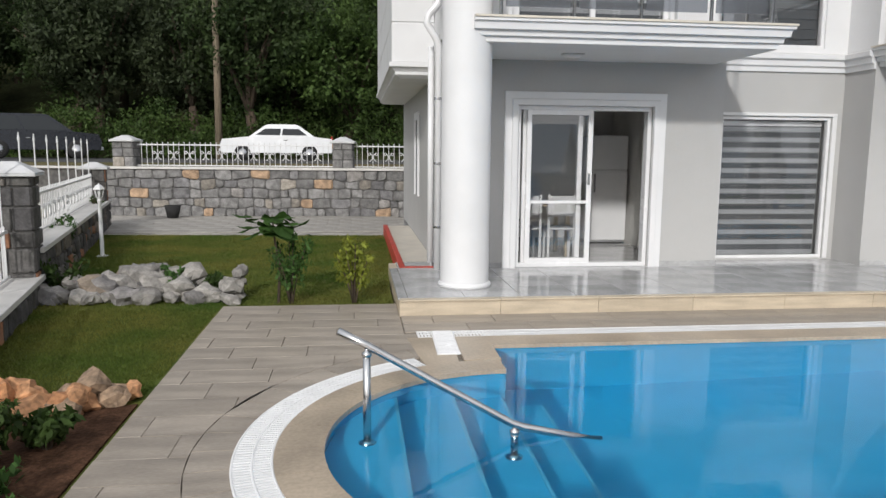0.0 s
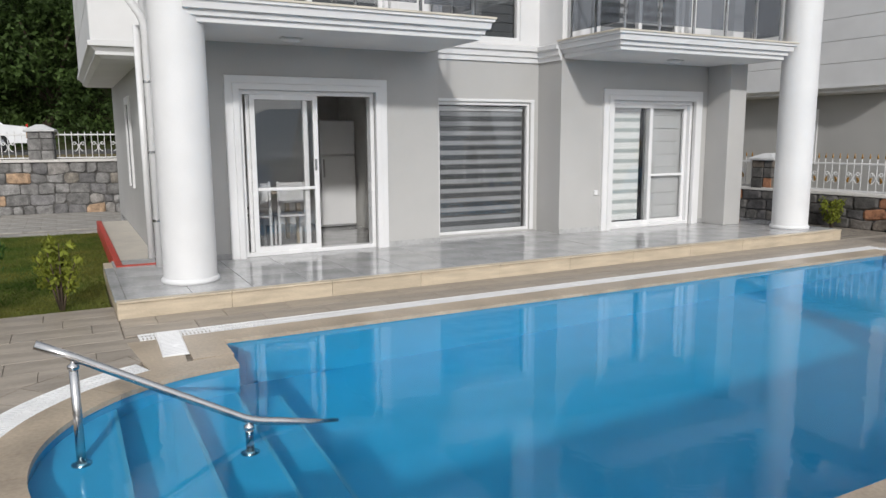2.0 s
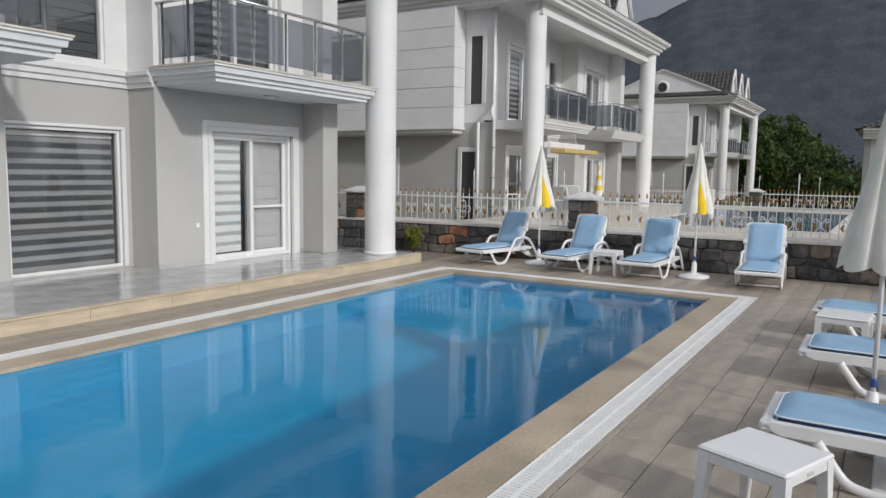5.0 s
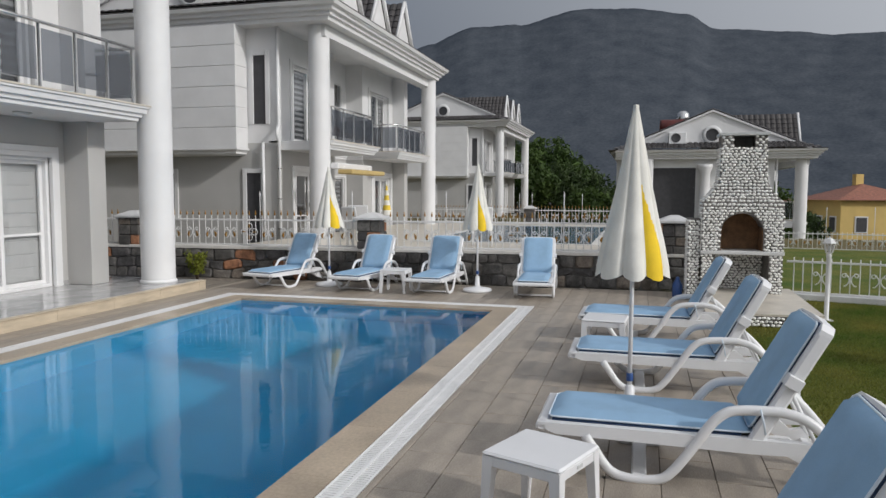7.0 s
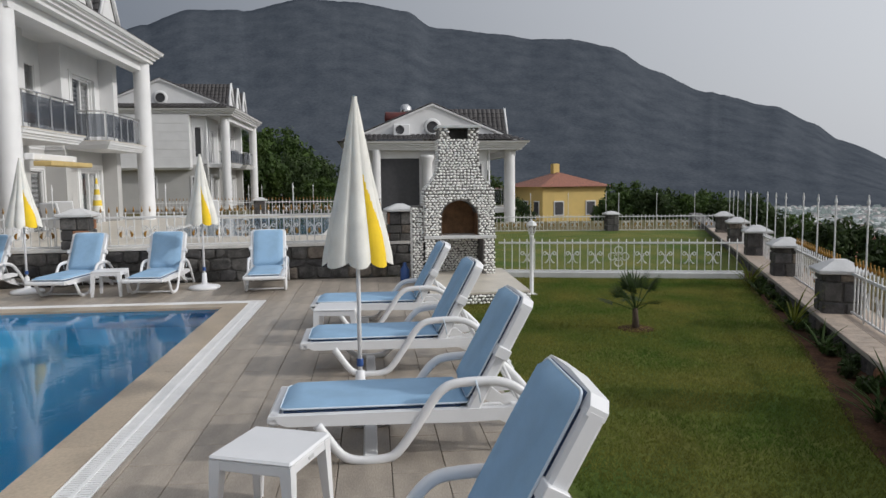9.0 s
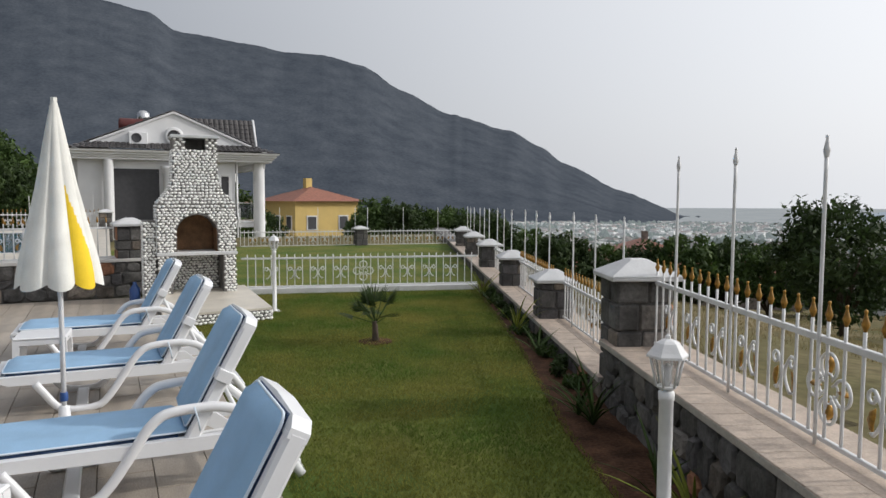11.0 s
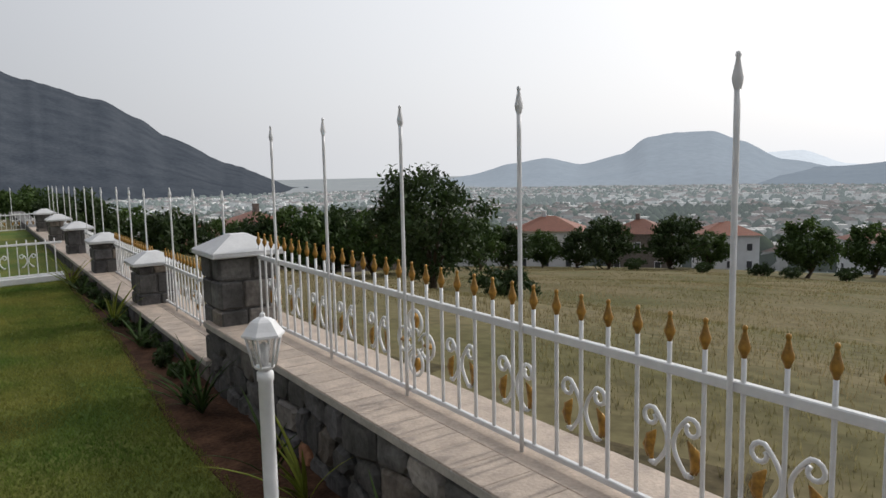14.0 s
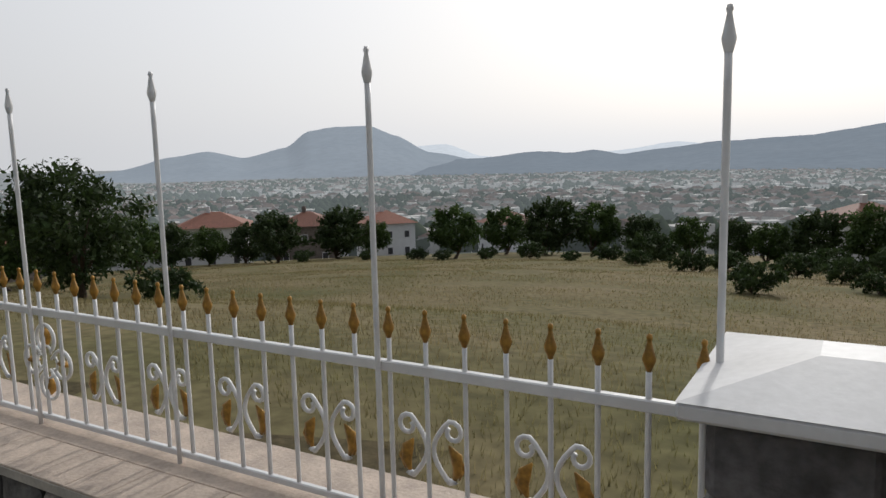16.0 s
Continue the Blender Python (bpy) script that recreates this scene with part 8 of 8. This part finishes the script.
def car(name, label, m, L, W, lower, cabin, mat, wheels, wr=0.3):
    """A parked car along its own x (front towards -x); side profiles in x, z with a narrower cabin."""
    c = thing(name, label, "car", m)

    def shell(prof, w0, w1, top):
        n = len(prof)
        zmax = max(z for _, z in prof)
        zmin = min(z for _, z in prof)
        vs = []
        for sg in (-1, 1):
            for x, z in prof:
                w = w0 + (w1 - w0) * (z - zmin) / (zmax - zmin)
                vs.append((x, sg * w / 2, z))
        return Geo().add(vs, [tuple(range(n)), tuple(range(n, 2 * n))[::-1]] + [(i, n + i, n + (i + 1) % n, (i + 1) % n) for i in range(n)])

    part("body", shell(lower, W, W * 0.96, True), mat, c)
    part("cabin", shell(cabin, W * 0.94, W * 0.76, True), mat, c)
    xs = [x for x, z in cabin]
    z0, z1 = min(z for x, z in cabin), max(z for x, z in cabin)
    tops = [x for x, z in cabin if z > z1 - 0.06]
    for sg in (-1, 1):
        a, b = min(xs) + 0.25, max(xs) - 0.3
        ta, tb_ = min(tops) + 0.1, max(tops) - 0.1
        mid_ = (a + b) / 2
        for (p0, p1, q0, q1) in ((a, mid_ - 0.05, ta, (ta + tb_) / 2 - 0.04), (mid_ + 0.02, b, (ta + tb_) / 2 + 0.03, tb_)):
            yb, yt = sg * W * 0.472, sg * W * 0.392
            part("side_window", Geo().add([(p0, yb, z0 + 0.07), (p1, yb, z0 + 0.07), (q1, yt, z1 - 0.09), (q0, yt, z1 - 0.09)], [(0, 1, 2, 3)]), M_CARGLASS, c)
        for x in wheels:
            w_ = part("wheel", Geo().lathe([(wr * 0.6, -0.09), (wr, -0.085), (wr * 1.02, 0), (wr, 0.085), (wr * 0.6, 0.09)], 20, m=pose(x, sg * (W / 2 - 0.08), wr, 90, 0, 0)), M_TYRE, c)
            part("hub", Geo().lathe([(0, -0.1), (wr * 0.55, -0.095), (wr * 0.58, 0.0), (wr * 0.55, 0.095), (0, 0.1)], 16, m=pose(x, sg * (W / 2 - 0.08), wr, 90, 0, 0)), M_STEEL, w_)
        part("tail_light", Geo().box((L / 2 - 0.03, sg * W * 0.38 - 0.12, 0.72), (L / 2 + 0.015, sg * W * 0.38 + 0.12, 0.95), c=0.01), M_TAIL, c)
        part("headlight", Geo().box((-L / 2 - 0.015, sg * W * 0.36 - 0.14, 0.58), (-L / 2 + 0.03, sg * W * 0.36 + 0.14, 0.74), c=0.01), M_LAMPGLASS, c)
        part("door_handle", Geo().box((0.25, sg * W * 0.485 - 0.02, 0.78), (0.4, sg * W * 0.485 + 0.02, 0.81), c=0.006), M_STEEL, c)
    for sg in (-1, 1):
        part("bumper", Geo().box((sg * L / 2 - 0.07, -W * 0.46, 0.34), (sg * L / 2 + 0.07, W * 0.46, 0.47), c=0.03), M_SHUTTER, c)
    return c


car("car", "old white saloon car parked on the road", pose(-3.05, 29.6, 1.225, 0, 0, 3), 4.25, 1.65, [(-2.1, 0.3), (2.1, 0.3), (2.12, 0.85), (1.4, 0.93), (-0.95, 0.93), (-2.05, 0.82), (-2.12, 0.6)], [(-1.05, 0.92), (1.45, 0.92), (0.85, 1.36), (0.7, 1.4), (-0.3, 1.4), (-0.42, 1.37)], M_CARW, (-1.3, 1.25))
car("car", "dark blue sport utility car parked on the road", pose(-12.6, 30.8, 1.225, 0, 0, 205), 4.5, 1.82, [(-2.2, 0.35), (2.2, 0.35), (2.25, 1.05), (-1.1, 1.08), (-2.15, 0.98), (-2.25, 0.7)], [(-1.25, 1.06), (2.22, 1.04), (2.0, 1.62), (1.8, 1.72), (-0.2, 1.74), (-0.4, 1.7)], M_CARB, (-1.35, 1.35), 0.36)

# small things by the house
tray = thing("plant_saucer", "red plastic plant saucer on the lawn", "saucer", pose(11.6, 8.65, -0.035))
part("rim", Geo().lathe([(0.13, 0), (0.17, 0.05), (0.16, 0.05), (0.12, 0.01)], 16), M_RED, tray)
pot = thing("plant_pot", "black plastic plant pot on the path", "pot", pose(-4.4, 18.1, -0.0))
part("pot_wall", Geo().lathe([(0.13, 0), (0.2, 0.3), (0.18, 0.3), (0.12, 0.04), (0, 0.04)], 14), M_TYRE, pot)
blue = thing("blue_bottle", "dark blue plastic container beside the barbecue", "container", pose(12.4, -0.72, 0.0))
part("body", Geo().lathe([(0.07, 0), (0.08, 0.02), (0.08, 0.22), (0.03, 0.3), (0.03, 0.34)], 12), M_BLUEPL, blue)


# ---- deck tiles, coping, terrace tiles: piece by piece ----
deck = thing("pool_deck", "beige-grey ceramic tile deck round the pool", "deck", kind="structure")
bed = Geo()
ZB0, ZB1 = -0.25, -0.012
bed.box((PX0, -1.22, ZB0), (13.2, PY0 - GW1 - 0.002, ZB1)).box((PX0, PY0 - GW0, ZB0), (PX1, PY0 - 0.01, ZB1)).box((PX1 + 0.01, PY0 - GW0, ZB0), (PX1 + GW0, PY1 + GW0, ZB1))
bed.box((PX1 + GW1, PY0 - GW1, ZB0), (12.95, 7.25, ZB1)).box((PX0, PY1 + 0.01, ZB0), (PX1, PY1 + GW0, ZB1)).box((PX0, PY1 + GW1, ZB0), (PX1 + GW1, 7.3, ZB1))
bed.box((11.1, 7.25, ZB0), (12.7, 9.0, ZB1))
inner_, outer_ = [], []
for i in range(41):
    a = radians(90 + 180 * i / 40)
    c_, s_ = math.cos(a), math.sin(a)
    ts = [t for t in ((-1.42 - PC[0]) / c_ if c_ < -1e-6 else 1e9, ((7.8 if s_ > 0 else -1.22) - PC[1]) / s_ if abs(s_) > 1e-6 else 1e9)]
    t = min(ts)
    ri = PR + 0.48
    inner_.append((PC[0] + ri * c_, PC[1] + ri * s_)), outer_.append((PC[0] + t * c_, PC[1] + t * s_))
nn_ = len(inner_)
bed.add([(*p, ZB1) for p in inner_ + outer_] + [(*p, ZB0) for p in outer_], [(i, i + 1, nn_ + i + 1, nn_ + i) for i in range(nn_ - 1)] + [(nn_ + i, nn_ + i + 1, 2 * nn_ + i + 1, 2 * nn_ + i) for i in range(nn_ - 1)])
bed.add([(-1.42, -1.22, ZB1), (outer_[-1][0], -1.22, ZB1), (outer_[30][0], outer_[30][1], ZB1)], [(0, 1, 2)])
part("tile_bed", bed, M_JOINT, deck, "dark tile joints")
corner_in = [(PC[0] + (PR + 0.27) * math.cos(radians(t)), PC[1] + (PR + 0.27) * math.sin(radians(t))) for t in range(90, 114, 2)]
part("corner_bed", Geo().prism([(PX0, PY1 + GW0), (0.5, PY1 + GW0), (0.5, 5.5)] + corner_in[::-1], ZB0, ZB1 - 0.002), M_JOINT, deck)
TW, TH, JT = 0.62, 0.32, 0.005
SHARED = {}


def tile(x0, y0, x1, y1, parent, mat, z=0.0, t=0.02, name="tile", c=0.003):
    key = (round(x1 - x0, 3), round(y1 - y0, 3), mat.name, t)
    if key not in SHARED:
        w, h = (x1 - x0 - JT) / 2, (y1 - y0 - JT) / 2
        SHARED[key] = Geo().box((-w, -h, -t), (w, h, 0), c=c).mesh(name)
        SHARED[key].materials.append(mat)
    return part(name, SHARED[key], mat, parent, m=pose((x0 + x1) / 2, (y0 + y1) / 2, z + random.uniform(-0.0008, 0.0008), random.uniform(-0.08, 0.08), random.uniform(-0.08, 0.08), 0))


def tiled(x0, x1, y0, y1, parent, mat, w=TW, h=TH, z=0.0, shift=0.5, t=0.02, keep=None):
    j = 0
    y = y0
    while y < y1 - 0.02:
        yb = min(y1, y + h)
        x = x0 - w * shift * (j % 2)
        while x < x1 - 0.01:
            a, b = max(x0, x), min(x1, x + w)
            if b - a > 0.03 and (keep is None or keep(a, y, b, yb)):
                tile(a, y, b, yb, parent, mat, z, t)
            x += w
        y, j = yb, j + 1


south_deck = thing("deck_south", "beige-grey wood-look ceramic tiles beside the pool", "deck", kind="structure")
tiled(1.15, 13.1, -1.22, PY0 - GW1, south_deck, M_DECK)
east_deck = thing("deck_east", "beige-grey wood-look ceramic tiles beside the pool", "deck", kind="structure")
tiled(PX1 + GW1, 12.72, PY0 - GW1, 7.2, east_deck, M_DECK)
tiled(12.72, 13.0, PY0 - GW1, 5.0, east_deck, M_DECK)
north_deck = thing("deck_north", "beige-grey wood-look ceramic tiles beside the pool", "deck", kind="structure")
tiled(0.45, PX1 + GW1, PY1 + GW1, TY0, north_deck, M_DECK, h=0.33)
west_deck = thing("deck_west", "beige-grey wood-look ceramic tiles round the rounded pool end", "deck", kind="structure")
RING = PR + 0.48
RING2 = RING + 0.24
n_w = 22
for i in range(n_w):                                  # curved border tiles
    a, b = radians(95 + 170 * i / n_w), radians(95 + 170 * (i + 1) / n_w - 0.25)
    q = [(PC[0] + r * math.cos(t), PC[1] + r * math.sin(t)) for r, t in ((RING + 0.008, a), (RING2, a), (RING2, b), (RING + 0.008, b))]
    part("border_tile", Geo().prism(q, -0.02, 0.0), M_DECK, west_deck)
y, j = -1.22, 0
while y < 7.79:
    yb = min(7.8, y + TH)
    x = -1.42 - TW * 0.37 * (j % 3)
    while x < 1.15:
        a, b = max(-1.42, x), min(1.15, x + TW)
        x += TW
        if b - a < 0.04 or (y > PY1 + GW1 - 0.1 and b > 0.46):
            b = min(b, 0.44)
            if b - a < 0.04:
                continue
        pts = []
        cs = [(a + JT / 2, y + JT / 2), (b - JT / 2, y + JT / 2), (b - JT / 2, yb - JT / 2), (a + JT / 2, yb - JT / 2)]
        for (xa, ya), (xb, yc) in zip(cs, cs[1:] + cs[:1]):
            pts += [(xa + (xb - xa) * k / 6, ya + (yc - ya) * k / 6) for k in range(6)]
        R3 = RING2 + 0.004
        d = [math.hypot(px - PC[0], py - PC[1]) for px, py in pts]
        if max(d) < R3 + 0.02:
            continue
        if min(d) >= R3:
            tile(a, y, b, yb, west_deck, M_DECK)
        else:
            pts = [(px, py) if e >= R3 else (PC[0] + (px - PC[0]) * R3 / e, PC[1] + (py - PC[1]) * R3 / e) for (px, py), e in zip(pts, d)]
            part("tile", Geo().prism(pts, -0.02, 0.0), M_DECK, west_deck)
    y, j = yb, j + 1

coping = thing("pool_coping", "smooth beige stone coping round the pool", "coping", kind="structure")


def slab_piece(q, z0=-0.03, z1=0.004):
    return part("coping_stone", Geo().prism(q, z0, z1), M_COPING, coping)


def coping_run(a, b, out, n):
    a, b, out = Vector(a), Vector(b), Vector(out)
    for i in range(n):
        p, q = a + (b - a) * (i / n), a + (b - a) * ((i + 1) / n)
        p = p + (b - a).normalized() * 0.0015
        pts = [p - out.normalized() * 0.02, q - out.normalized() * 0.02, q + out, p + out]
        area = sum(pts[k].x * pts[(k + 1) % 4].y - pts[(k + 1) % 4].x * pts[k].y for k in range(4))
        slab_piece([tuple(v) for v in (pts if area > 0 else pts[::-1])])


CO = GW0 - 0.005
coping_run((PX0 - CO, PY1), (PX1 + CO, PY1), (0, CO), 10)
coping_run((PX1, PY1 - 0.021), (PX1, PY0 + 0.021), (CO, 0), 4)
coping_run((PX0, PY0), (PX1 + CO, PY0), (0, -CO), 10)
coping_run((PX0, 5.582), (PX0, PY1 - 0.021), (-CO, 0), 1)
coping_run((PX0, PY0 + 0.021), (PX0, 2.348), (-CO, 0), 1)
for i in range(14):
    a, b = radians(90 + 180 * i / 14), radians(90 + 180 * (i + 1) / 14 - 0.1)
    q = []
    for r, t0, t1 in ((PR - 0.015, b, a), (PR + 0.262, a, b)):
        q += [(PC[0] + r * math.cos(t0 + (t1 - t0) * k / 4), PC[1] + r * math.sin(t0 + (t1 - t0) * k / 4)) for k in range(5)]
    slab_piece(q[::-1])
part("corner_stone", Geo().prism([(PX0 - CO - 0.003, PY1 + CO), (0.45, PY1 + CO), (0.52, 5.62)] + [(PC[0] + (PR + 0.265) * math.cos(radians(t)), PC[1] + (PR + 0.265) * math.sin(radians(t))) for t in range(112, 100, -2)], -0.14, 0.002), M_COPING, coping)

terr = thing("terrace_paving", "polished grey marble tiles with a beige stone edge", "paving", kind="structure")
k = TX0
while k < TX1 - 0.01:
    e = min(TX1, k + 1.05)
    part("riser_stone", Geo().box((k + 0.0015, TY0, -0.02), (e - 0.0015, TY0 + 0.028, TZ - 0.024), c=0.002), M_TRAV, terr)
    part("edge_stone", Geo().box((k + 0.0015, TY0 - 0.015, TZ - 0.022), (e - 0.0015, TY0 + 0.09, TZ), c=0.006), M_TRAV, terr)
    k = e
part("edge_stone", Geo().box((TX0 - 0.012, TY0 + 0.092, TZ - 0.022), (TX0 + 0.09, 9.2, TZ), c=0.005), M_MARBLE, terr)
tiled(TX0 + 0.09, TX1, TY0 + 0.092, 9.72, terr, M_MARBLE, w=0.6, h=0.6, z=TZ, shift=0.0, t=0.02)
path = thing("path_paving", "irregular grey stone paving along the retaining wall", "paving", kind="structure")
tiled(-5.6, 1.0, 15.0, 18.6, path, M_PATH, w=0.55, h=0.4, z=-0.006)
